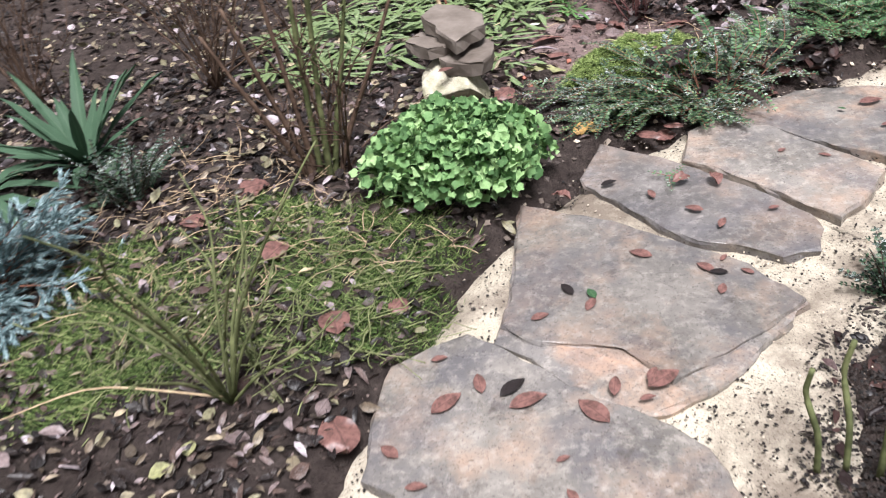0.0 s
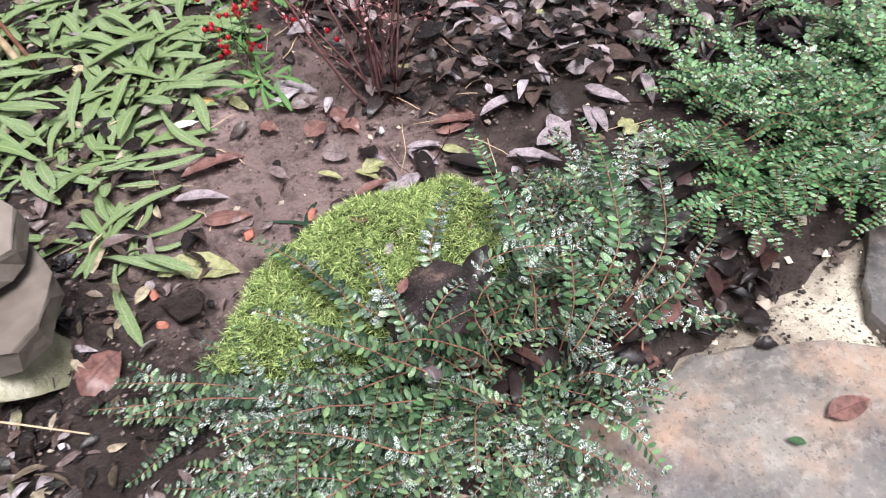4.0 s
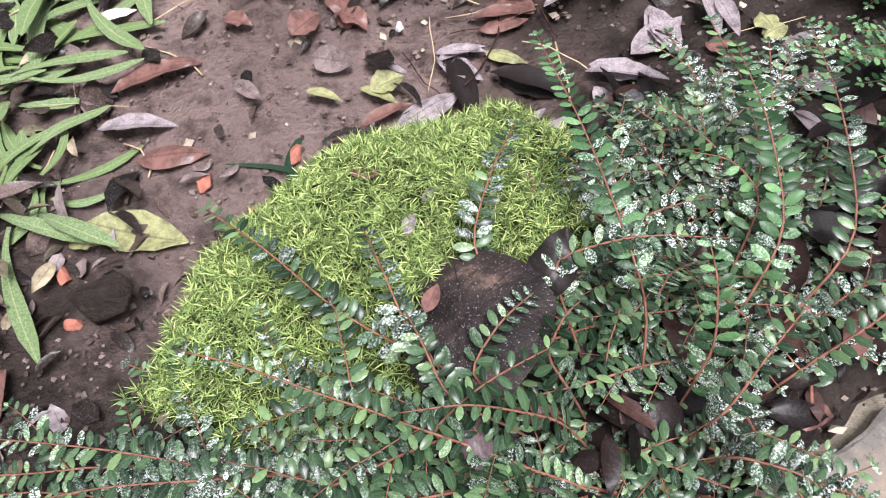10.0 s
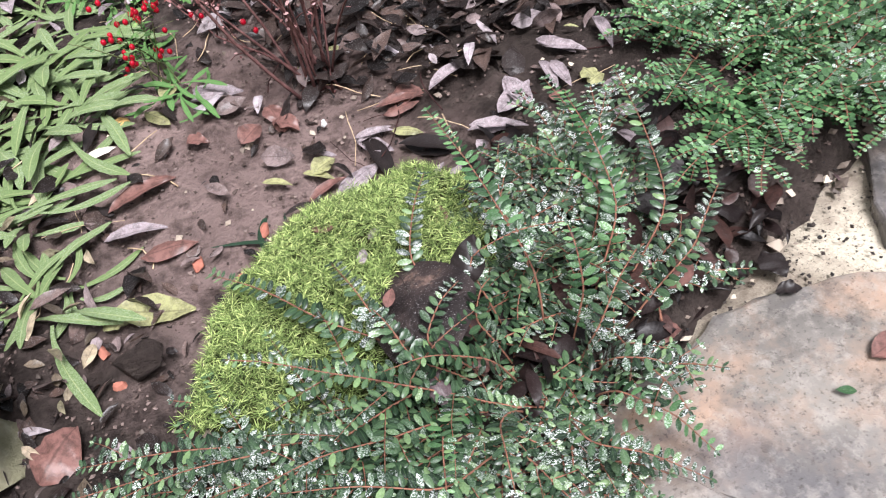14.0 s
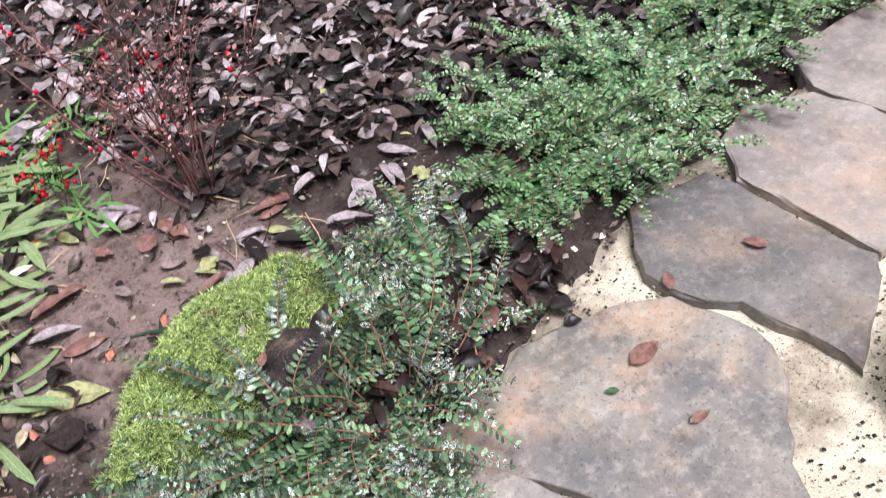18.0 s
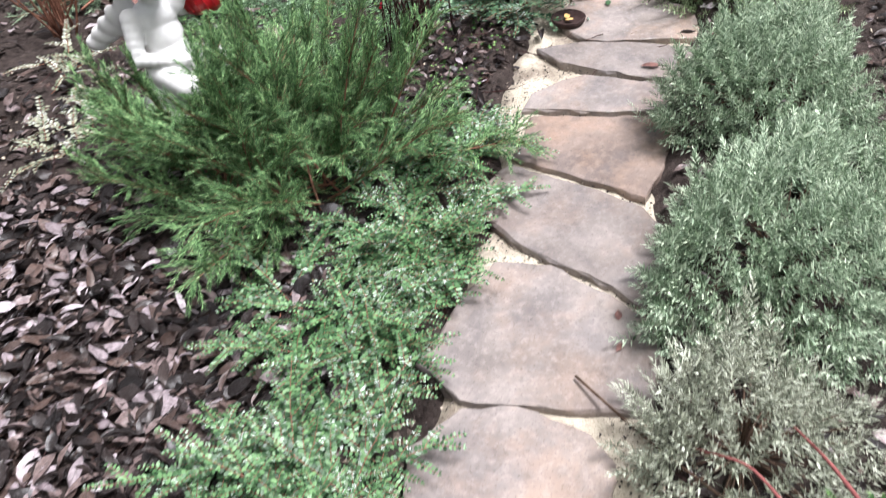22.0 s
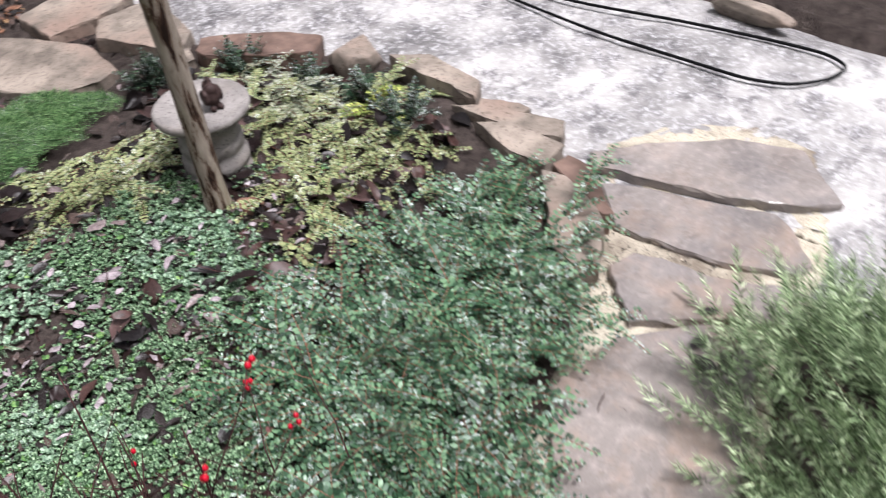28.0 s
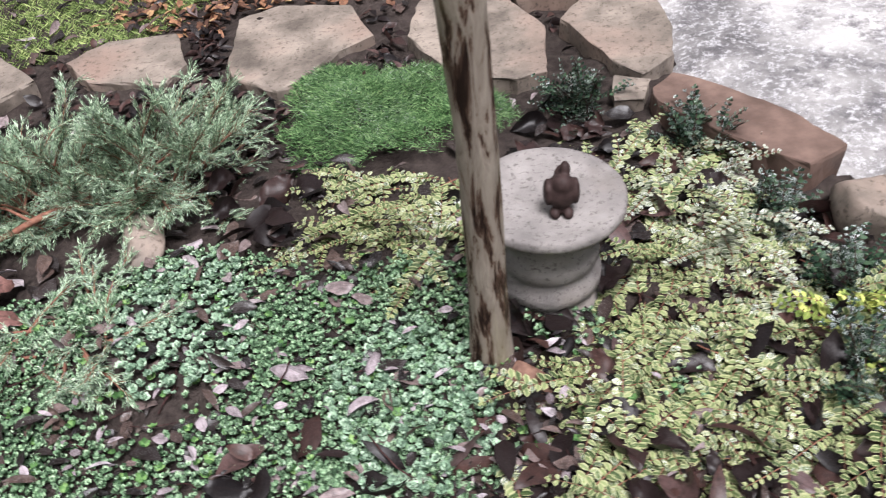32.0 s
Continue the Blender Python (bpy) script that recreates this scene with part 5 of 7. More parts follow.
tagged(bt.link("moss_fur", MOSS, moss, smooth=False), kind="stuff")

carpet("sedum_carpet", "carpet of small grey-green sedum rosettes", "ground cover", SEDUM, lambda x, y, r: blob(3.86, 4.93, 0.80, 0.52, -0.15)(x, y, r) & (np.sin(9 * x + 3 * y) + np.sin(7 * y - 5 * x) + r.normal(0, 0.35, x.shape) > -0.75), (3.0, 4.8, 4.3, 5.6), 12500, 301, rosettes(0.0088))
carpet("sedum_carpet", "grey-green sedum among dead leaves by the shrub", "ground cover", SEDUM, lambda x, y, r: blob(3.52, 4.38, 0.55, 0.42)(x, y, r) & (np.sin(8 * x + 2 * y) + np.sin(13 * y - 4 * x) + r.normal(0, 0.35, x.shape) > -0.6), (3.1, 4.2, 4.0, 4.9), 5400, 302, rosettes(0.0090))
carpet("sedum_carpet", "pale mint sedum rosettes between dark leaves", "ground cover", PALESEDUM, lambda x, y, r: blob(3.9, 4.98, 0.68, 0.46, -0.15)(x, y, r) & (np.sin(11 * x - 4 * y) + np.sin(8 * y + 6 * x) > 0.5), (3.2, 4.75, 4.4, 5.5), 2300, 309, rosettes(0.0118, ((6, 0.35, 1.0), (4, 1.1, 0.7)), height=(0.015, 0.036)))
carpet("green_mat", "dense dark green mat of fine grassy moss", "ground cover", TURF, lambda x, y, r: blob(4.27, 5.90, 0.34, 0.25, -0.3, 0.5)(x, y, r) & (np.sin(19 * x + 7 * y) + np.sin(23 * y - 11 * x) + r.normal(0, 0.5, x.shape) > -1.9), (3.85, 4.7, 5.55, 6.3), 8000, 303, blades(0.021, 5, 1.1, 0.6), zfun=lambda x, y: land(x, y) + 0.012 + 0.065 * np.maximum(0, 1 - ((x - 4.28) / 0.36) ** 2 - ((y - 5.92) / 0.3) ** 2) + 0.016 * np.sin(19 * x + 7 * y) + 0.014 * np.sin(23 * y - 11 * x) + 0.006 * np.sin(61 * x + 40 * y))
carpet("dull_green_mat", "dull olive mat of creeping stems beside the path", "ground cover", DULLTURF, lambda x, y, r: (blob(-0.74, 1.92, 0.62, 0.36, 0.35)(x, y, r) | blob(-0.34, 1.76, 0.22, 0.2)(x, y, r)) & (np.sin(7 * x + 5 * y) + r.normal(0, 0.7, x.shape) > -0.45), (-1.5, 0.1, 1.4, 2.5), 7000, 304, blades(0.034, 5, 0.85, 0.6))
carpet("green_mat", "yellow-green moss behind the stepping stones", "ground cover", MOSS, blob(3.2, 7.0, 0.8, 0.35), (2.3, 4.1, 6.5, 7.5), 2500, 305, blades(0.03, 5, 0.9))
carpet("seedlings", "fine green seedlings sprouting in the grit", "ground cover", FERNY, lambda x, y, r: blob(1.28, 2.18, 0.10, 0.16)(x, y, r), (1.1, 1.45, 1.95, 2.4), 260, 306, blades(0.018, 5, 0.7))
carpet("creeping_leaves", "small green leaves creeping under the shrubs", "ground cover", FERNY, lambda x, y, r: blob(3.75, 4.75, 1.0, 0.7)(x, y, r) & (way_gap(x, y) > 0.1), (2.9, 4.7, 4.0, 5.6), 800, 307, rosettes(0.012, ((5, 0.3, 1.0),)))


def strap_plant(base, n, length, label, seed, leafmat, width=1.0, lift=(0.15, 0.8), name="strap_leaf_plant", flop=None, loose=0.0):
    rng = np.random.default_rng(seed)
    owner = thing(name, (base[0], base[1], float(land(*base))), label, "plant")
    for k in range(n):
        bt = Batch()
        a = 2.4 * k + rng.normal(0, 0.6 + 12 * loose)
        d = np.array([[math.cos(a), math.sin(a), rng.uniform(*lift)]])
        sz = length * rng.uniform(0.65 - 5 * loose, 1.15)
        bt.add(BLADES[flop] if flop is not None else SPOONS[k % 5], frames_of(d, UPV[None], [sz], [length * width * rng.uniform(0.8, 1.15)], [sz]), np.array([[0.012 * math.cos(a) + rng.normal(0, loose), 0.012 * math.sin(a) + rng.normal(0, loose), 0.004]]))
        bt.v[0][:, 2] = np.maximum(bt.v[0][:, 2], 0.006 + 0.0012 * k)
        bt.link("leaf", leafmat, owner)
    return owner


ROS = [(0.035, 3.18), (0.02, 3.40), (-0.02, 3.58), (0.12, 3.60), (-0.15, 3.42), (-0.28, 3.62), (-0.10, 3.80), (0.10, 3.78), (-0.42, 3.78), (-0.30, 3.95), (-0.60, 3.60), (-0.72, 3.85), (-0.52, 4.05), (-0.15, 4.05), (0.08, 4.0), (-0.85, 3.5), (-0.45, 3.3), (-0.68, 3.25), (-0.77, 3.63), (-0.59, 3.42), (-0.88, 3.6), (-0.63, 3.17), (-0.47, 3.5), (-0.82, 3.24), (-0.39, 3.69), (0.04, 3.7)]
for k, b in enumerate(ROS):
    strap_plant(b, 22, 0.15 if k < 2 else 0.18, "tangled rosette of limp spoon-shaped green leaves", 400 + k, STRAP, 0.85, (0.0, 1.5), "leaf_rosette", loose=0.035)
strap_plant((-1.45, 2.72), 26, 0.40, "clump of upright grey-green iris blades", 430, IRIS, 0.95, (0.4, 1.8), "iris", 2)
strap_plant((-1.75, 2.5), 12, 0.35, "clump of arching pale iris blades", 431, IRIS, 0.95, (0.3, 1.2), "iris", 1)


def scallop_template(n=14):
    """A rounded leaf with a scalloped rim, a dip at the middle and a short stalk."""
    v, e = [(0.5, 0, 0.0)], [0.0]
    for i in range(n):
        a = math.pi + 2 * math.pi * i / n
        r = 0.5 * (1 + (0.09 if i % 2 else -0.05)) * (0.55 if i == 0 else 1)
        v.append((0.5 + r * math.cos(a), r * math.sin(a) * 1.05, 0.16 + 0.15 * math.cos(3 * a)))
        e.append(1.0)
        v.append((0.5 + 0.5 * r * math.cos(a), 0.5 * r * math.sin(a), 0.05 + 0.02 * math.cos(3 * a)))
        e.append(0.4)
    t = []
    for i in range(n):
        j = (i + 1) % n
        o, m_, o2, m2 = 1 + 2 * i, 2 + 2 * i, 1 + 2 * j, 2 + 2 * j
        t += [(0, m_, m2), (m_, o, o2), (m_, o2, m2)]
    return np.array(v, float), np.array(t), np.array(e, float)


SCAL = scallop_template()


def scallop_clump(base, rx, ry, h, n, label, seed):
    """A cushion of round scalloped leaves on thin stalks."""
    rng = np.random.default_rng(seed)
    owner = thing("scalloped_plant", (base[0], base[1], float(land(*base))), label, "plant")
    for group_of in range(8):
        bt, st = Batch(), Batch()
        for _ in range(n // 8):
            a = group_of * 0.785 + rng.uniform(0, 0.785)
            u = rng.uniform(0, 1) ** 0.5
            k = rng.uniform(0.5, 1.0) ** 0.5 * 1.04 * (1 + 0.06 * math.sin(4 * a))
            zz = h * math.sqrt(max(0, 1 - (0.97 * u) ** 2)) * k + 0.012
            p = np.array([rx * u * math.cos(a) * k, ry * u * math.sin(a) * k, zz])
            nrm = unit(np.array([p[0] / rx ** 2, p[1] / ry ** 2, zz / h ** 2 * 1.1]) + rng.normal(0, 4.4, 3))
            d = unit(cross(cross(nrm, np.array([math.cos(a), math.sin(a), -0.4])), nrm))
            sz = rng.uniform(0.018, 0.038)
            bt.add(SCAL, frames_of(d[None], nrm[None], [sz]), p[None])
            if rng.uniform() < 0.6:
                q = p * np.array([0.75, 0.75, 0.6]) + rng.normal(0, 0.01, 3)
                st.raw(*tube_rings(np.stack([q, (p + q) / 2 + np.array([0, 0, 0.006]), p]), [0.0016, 0.0014, 0.001], 4))
        leafy = bt.link("foliage", SCALLOP, owner)
        tagged(st.link("stalks", FERN_STALK, leafy), kind="stuff")
    return owner


DARKGREEN = leaf_material("dark_weed_leaf", (0.02, 0.05, 0.03), (0.04, 0.085, 0.05), (0.09, 0.15, 0.09), dust=0.25, rough=0.3, sheen=0.2)
strap_plant((0.392, 3.10), 4, 0.055, "small weed with dark green rounded leaves", 540, DARKGREEN, 2.6, (0.1, 0.4), "dark_weed")
FERN_STALK = flat_material("pale_green_stalk", (0.16, 0.28, 0.07), (0.28, 0.40, 0.14), 60, 0.5)
scallop_clump((-0.12, 2.30), 0.265, 0.215, 0.21, 1900, "rounded cushion of bright green scalloped leaves", 500)

for k, (x, y) in enumerate([(0.25, 3.75), (0.32, 3.55), (0.2, 4.0), (0.38, 3.9), (0.05, 4.3), (-0.3, 4.3), (0.45, 4.2)]):
    strap_plant((x, y), 24, 0.085, "tuft of small light green leaves", 520 + k, FERNY, 0.8, (0.2, 1.6), "green_weed", loose=0.03)


def twig_shrub(base, n, height, label, seed, wood, leafmat=None, berries=0, spread_deg=38, leaves=0, forks=3, thick=0.004, name="barberry", leaf=0.012, jitter=0.025):
    """A shrub of thin upright twigs, with berries and a few leaves."""
    rng = np.random.default_rng(seed)
    owner = thing(name, (base[0], base[1], float(land(*base))), label, "shrub")
    spots = []
    for k in range(n):
        bt = Batch()
        pts = arch((rng.normal(0, jitter), rng.normal(0, jitter), 0), rng.uniform(0, 360), 90 - abs(rng.normal(0, spread_deg)), height * rng.uniform(0.6, 1.1), rng.uniform(-15, 30), 8, 0.12, rng)
        bt.raw(*tube_rings(pts, np.linspace(thick * rng.uniform(0.6, 1), thick * 0.25, len(pts)), 5))
        side = []
        for _ in range(forks):
            p, d = along(pts, [rng.uniform(0.3, 0.9)])
            tw = arch(p[0], rng.uniform(0, 360), rng.uniform(15, 75), height * rng.uniform(0.12, 0.35), 20, 4, 0.15, rng)
            sub = Batch()
            sub.raw(*tube_rings(tw, np.linspace(thick * 0.4, thick * 0.2, len(tw)), 3))
            side.append(sub)
            spots += list(tw[1:])
        spots += list(pts[3:])
        st = bt.link("stem", wood, owner)
        for sub in side:
            sub.link("twig", wood, st)
    spots = np.array(spots)
    if leaves:
        bt = Batch()
        pick = spots[rng.integers(0, len(spots), leaves)] + rng.normal(0, 0.008, (leaves, 3))
        bt.add(LEAF, frames_of(rng.normal(0, 1, (leaves, 3)), UPV + rng.normal(0, 0.6, (leaves, 3)), leaf * rng.uniform(0.6, 1.3, leaves)), pick)
        bt.link("leaves", leafmat, owner)
    if berries:
        bm = bmesh.new()
        bmesh.ops.create_icosphere(bm, subdivisions=2, radius=0.0052)
        for v in bm.verts:
            v.co.z *= 1.25
        me = bpy.data.meshes.new("berry")
        bm.to_mesh(me)
        bm.free()
        me.polygons.foreach_set("use_smooth", [True] * len(me.polygons))
        me.materials.append(BERRY)
        top = spots[spots[:, 2] > height * 0.12]
        at = 0
        while at < berries:
            c = top[rng.integers(0, len(top))]
            for _ in range(int(rng.integers(1, 4))):
                ob = new("berry", me)
                ob.parent = owner
                ob.location = c + rng.normal(0, 0.008, 3) - np.array([0, 0, 0.006])
                at += 1
    return owner


twig_shrub((0.58, 3.46), 16, 0.62, "leafless barberry with pinkish twigs and red berries", 601, PINKWOOD, PINKLEAF, 30, 32, 900, 6, 0.004, leaf=0.010)
twig_shrub((0.30, 3.60), 6, 0.28, "thin sprigs hung with red berries", 603, CANE, FERNY, 40, 45, 120, 3, 0.0025, "berry_sprig")
twig_shrub((3.33, 3.90), 36, 0.80, "upright barberry with dark twigs and red berries", 602, DARKWOOD, PINKLEAF, 100, 15, 60, 4, 0.0046, jitter=0.055)
twig_shrub((-1.1, 3.2), 26, 0.8, "bare brown shrub with many thin canes", 604, BROWNCANE, None, 0, 22, 0, 4, 0.005, "bare_shrub")
twig_shrub((-1.9, 3.3), 20, 0.8, "bare brown shrub with many thin canes", 605, BROWNCANE, None, 0, 22, 0, 4, 0.005, "bare_shrub")
twig_shrub((3.0, 5.55), 30, 0.7, "clump of dry reddish brown stems", 606, REDWOOD, None, 0, 16, 0, 2, 0.006, "dry_perennial")
twig_shrub((5.5, 2.45), 18, 0.9, "bare reddish shrub beside the yard", 607, BROWNCANE, None, 0, 26, 0, 4, 0.007, "bare_shrub")
twig_shrub((-0.50, 2.46), 16, 0.62, "bare thorny brown twigs of a pruned rose", 608, BROWNCANE, None, 0, 34, 0, 5, 0.0055, "bare_shrub")
twig_shrub((-0.56, 1.62), 14, 0.34, "thin green and brown shoots over the mat", 609, CANE, None, 0, 45, 0, 3, 0.003, "bare_shrub")


def cane(points, r0, r1, material, parent, name="cane", sides=7, thorns=0, rng=None):
    pts = np.array(points, float)
    k = np.linspace(0, len(pts) - 1, 4 * len(pts))
    pts = np.stack([np.interp(k, np.arange(len(pts)), pts[:, j]) for j in range(3)], 1)
    for _ in range(2):
        pts[1:-1] = (pts[:-2] + 2 * pts[1:-1] + pts[2:]) / 4
    bt = Batch()
    bt.raw(*tube_rings(pts, np.linspace(r0, r1, len(pts)), sides))
    if thorns:
        p, d = along(pts, rng.uniform(0.05, 0.95, thorns))
        o = unit(cross(d, rng.normal(0, 1, (thorns, 3))))
        bt.add(NEEDLE, frames_of(o - 0.3 * d, d, np.full(thorns, r0 * 2.2), np.full(thorns, r0 * 6), np.full(thorns, r0 * 3)), p)
    return bt.link(name, material, parent)


rng = np.random.default_rng(9)
rose = thing("rose_bush", (-0.55, 2.42, 0.0), "pruned rose bush with tall thorny green-brown canes", "shrub")
for dx, dy, lean_x, lean_y, h, mat in [(0, 0, 0.06, 0.02, 0.95, CANE), (0.02, 0.01, 0.10, 0.03, 0.9, CANE), (0.03, -0.01, 0.09, -0.02, 0.85, CANE), (-0.02, 0.02, -0.05, 0.06, 0.75, BROWNCANE), (-0.03, 0, -0.22, 0.03, 0.5, BROWNCANE), (0.05, 0.02, 0.26, 0.05, 0.55, BROWNCANE), (-0.01, -0.02, -0.12, -0.05, 0.6, BROWNCANE), (0.04, 0, 0.16, 0.02, 0.62, CANE)]:
    cane([(dx, dy, 0), (dx + lean_x * 0.25, dy + lean_y * 0.3, h * 0.3), (dx + lean_x * 0.65, dy + lean_y * 0.6, h * 0.65), (dx + lean_x, dy + lean_y, h)], 0.010, 0.005, mat, rose, thorns=14, rng=rng)
rose2 = thing("rose_bush", (-0.61, 1.50, 0.0), "low rose with slender green thorny shoots", "shrub")
for k in range(16):
    a = rng.uniform(0, 6.28)
    ln, h = rng.uniform(0.12, 0.36), rng.uniform(0.2, 0.62)
    cane([(0, 0, 0), (0.3 * ln * math.cos(a), 0.3 * ln * math.sin(a), h * 0.45), (0.7 * ln * math.cos(a), 0.7 * ln * math.sin(a), h * 0.8), (ln * math.cos(a + 0.3), ln * math.sin(a + 0.3), h)], 0.0045, 0.0018, CANE, rose2, thorns=9, rng=rng)
cane([(0, 0, 0.02), (-0.25, -0.05, 0.14), (-0.5, -0.12, 0.1)], 0.003, 0.001, DRY, rose2, "dry_shoot")
stubs = thing("pruned_shrub", (0.60, 1.22, -0.02), "thick pruned stems cut off above the grit", "shrub")
for dx, dy, tx, ty, h in [(-0.05, 0.02, -0.07, 0.06, 0.22), (0.0, 0.02, 0.0, 0.08, 0.26), (0.05, 0.0, 0.08, 0.08, 0.50), (0.08, -0.03, 0.16, 0.0, 0.35)]:
    cane([(dx, dy, 0), ((dx + tx) / 2 + 0.006 * math.sin(90 * dx), (dy + ty) / 2 - 0.012, h * 0.4), ((dx + 3 * tx) / 4 - 0.012, (dy + 3 * ty) / 4 + 0.012, h * 0.75), (tx, ty, h)], 0.0065, 0.005, CANE, stubs, "stem", 8)

stem = thing("dry_stalks", (-0.22, 3.78, 0.0), "two pale dry stalks in the leaf rosettes", "stalk")
cane([(0, 0, 0), (-0.06, 0.03, 0.2), (-0.13, 0.05, 0.5)], 0.010, 0.007, DRY, stem, "stalk")
cane([(0.03, -0.01, 0), (-0.02, 0.01, 0.2), (-0.06, 0.02, 0.5)], 0.006, 0.004, REDWOOD, stem, "stalk")
red = thing("red_twig", (1.80, 2.08, 0.02), "bare red forked branch over the lavender", "branch")
CORAL = flat_material("coral_bark", (0.20, 0.05, 0.045), (0.32, 0.09, 0.08), 40, 0.5)
cane([(0.10, -0.30, 0.10), (0.05, -0.08, 0.20), (0.01, 0.01, 0.21), (-0.01, 0.16, 0.17), (-0.02, 0.30, 0.12)], 0.008, 0.0025, CORAL, red, "branch")
cane([(0.01, 0.0, 0.21), (0.10, 0.10, 0.22), (0.19, 0.17, 0.17)], 0.005, 0.0018, CORAL, red, "branch")
cane([(0.02, -0.02, 0.21), (-0.04, -0.03, 0.2), (-0.10, -0.05, 0.16)], 0.005, 0.0018, CORAL, red, "branch")
cane([(-0.01, 0.12, 0.18), (0.06, 0.22, 0.19), (0.08, 0.32, 0.15)], 0.004, 0.0015, CORAL, red, "branch")
lone = thing("dry_stick", (1.92, 2.48, 0.0), "thin dark stick lying from bush to flagstone", "stick")
cane([(0.15, 0.24, 0.014), (0.02, 0.02, 0.05), (-0.13, -0.24, 0.13)], 0.0035, 0.003, BROWNCANE, lone, "stick")
pole = thing("tall_shrub", (3.98, 2.2, 0.0), "tall thin greenish and grey stems beside the bush", "shrub")
cane([(0, 0, 0), (0.03, 0.05, 0.4), (0.1, 0.2, 0.9)], 0.011, 0.008, flat_material("yellow_green_bark", (0.20, 0.22, 0.06), (0.34, 0.34, 0.12), 30, 0.6), pole, "stem")
cane([(0.25, 0.1, 0), (0.32, 0.14, 0.4), (0.42, 0.2, 0.9)], 0.010, 0.008, flat_material("grey_bark", (0.25, 0.22, 0.19), (0.38, 0.35, 0.31), 30, 0.7), pole, "stem")
lying = thing("dry_stick", (3.85, 2.62, 0.03), "thin dry stick lying between the bushes", "stick")
cane([(0.12, 0.12, 0.05), (0, 0, 0.03), (-0.14, -0.12, 0.01)], 0.004, 0.003, DRY, lying, "stick")

# ---------------------------------------------------------------- tree, bird table, statue and other things
tree = thing("tree", (4.385, 4.97, 0.0), "slender young tree with flaking grey-brown bark", "tree")


def trunk():
    rng = np.random.default_rng(1)
    z = np.linspace(-0.03, 1.9, 60)
    x = TRUNK_LEAN[0] * z + 0.012 * np.sin(3 * z)
    y = TRUNK_LEAN[1] * z + 0.010 * np.sin(4 * z + 1)
    r = 0.036 + 0.016 * np.exp(-z * 14) + 0.012 * np.exp(-((z - 0.98) / 0.14) ** 2) - 0.003 * z
    sides = 22
    v = []
    for i in range(len(z)):
        for k in range(sides):
            a = 2 * math.pi * k / sides
            q = Vector((math.cos(a) * 1.3, math.sin(a) * 1.3, z[i] * 3))
            rr = r[i] * (1 + 0.07 * noise.noise(q * 2) + 0.05 * noise.noise(q * 6))
            v.append((x[i] + rr * math.cos(a), y[i] + rr * math.sin(a), z[i]))
    t = []
    for i in range(len(z) - 1):
        for k in range(sides):
            p, q = i * sides + k, i * sides + (k + 1) % sides
            t += [(p, q, q + sides), (p, q + sides, p + sides)]
    link_mesh("trunk", tri_mesh("trunk", v, t), BARK, tree)
    for az, e, z0, ln in ((40, 55, 1.35, 0.6), (200, 50, 1.5, 0.55), (300, 60, 1.62, 0.5), (120, 65, 1.75, 0.5)):
        p = arch((TRUNK_LEAN[0] * z0, TRUNK_LEAN[1] * z0, z0), az, e, ln, -10, 6, 0.06, rng)
        bt = Batch()
        bt.raw(*tube_rings(p, np.linspace(0.016, 0.004, len(p)), 8))
        bt.link("limb", BARK, tree)


trunk()
TERRA = flat_material("orange_clay", (0.18, 0.10, 0.07), (0.32, 0.19, 0.13), 40, 0.85, 0.5)
boulder("stone", (4.45, 4.89, 0.0), (0.07, 0.05, 0.05), 21, TERRA, "orange-brown stone at the foot of the tree", "stone")


def lathe(profile, sides=48, wobble=0.0, seed=0):
    bm = bmesh.new()
    rng = random.Random(seed)
    rings = []
    for r, z in profile:
        rings.append([bm.verts.new((r * (1 + rng.uniform(-wobble, wobble)) * math.cos(2 * math.pi * k / sides), r * (1 + rng.uniform(-wobble, wobble)) * math.sin(2 * math.pi * k / sides), z + rng.uniform(-wobble, wobble) * 0.05)) for k in range(sides)])
    for a, b in zip(rings, rings[1:]):
        for k in range(sides):
            bm.faces.new((a[k], a[(k + 1) % sides], b[(k + 1) % sides], b[k]))
    bm.faces.new(list(reversed(rings[0])))
    bm.faces.new(rings[-1])
    return bm


bath = thing("bird_table", (4.545, 5.15, 0.0), "low round bird table of rough cast stone", "bird bath")
part("pedestal", lathe([(0.115, -0.01), (0.118, 0.025), (0.108, 0.034), (0.104, 0.05), (0.112, 0.06), (0.112, 0.085), (0.102, 0.094), (0.098, 0.115), (0.106, 0.125), (0.106, 0.15), (0.097, 0.16), (0.094, 0.185), (0.102, 0.2), (0.102, 0.235)], 40, 0.012, 1), CAST, bath, smooth=True)
part("bowl", lathe([(0.09, 0.232), (0.13, 0.238), (0.152, 0.25), (0.157, 0.262), (0.155, 0.273), (0.149, 0.279), (0.138, 0.277), (0.10, 0.271), (0.05, 0.268), (0.012, 0.267)], 56, 0.008, 2), CAST, bath, smooth=True)


def fused(name, blobs, voxel, material, at, turn, label, category, scale=1.0):
    """A figure cast in one piece: rounded masses fused to one skin."""
    bm = bmesh.new()
    for c, r, rot in blobs:
        m = Matrix.LocRotScale(Vector(c), Euler([radians(q) for q in rot]), Vector(r))
        bmesh.ops.create_icosphere(bm, subdivisions=3, radius=1.0, matrix=m)
    ob = part(name, bm, material, smooth=True)
    ob.location, ob.rotation_euler, ob.scale = at, (0, 0, radians(turn)), (scale,) * 3
    mod = ob.modifiers.new("skin", "REMESH")
    mod.mode, mod.voxel_size, mod.use_smooth_shade = "VOXEL", voxel, True
    mod = ob.modifiers.new("soften", "SMOOTH")
    mod.factor, mod.iterations = 0.5, 2
    return tagged(ob, label, category)


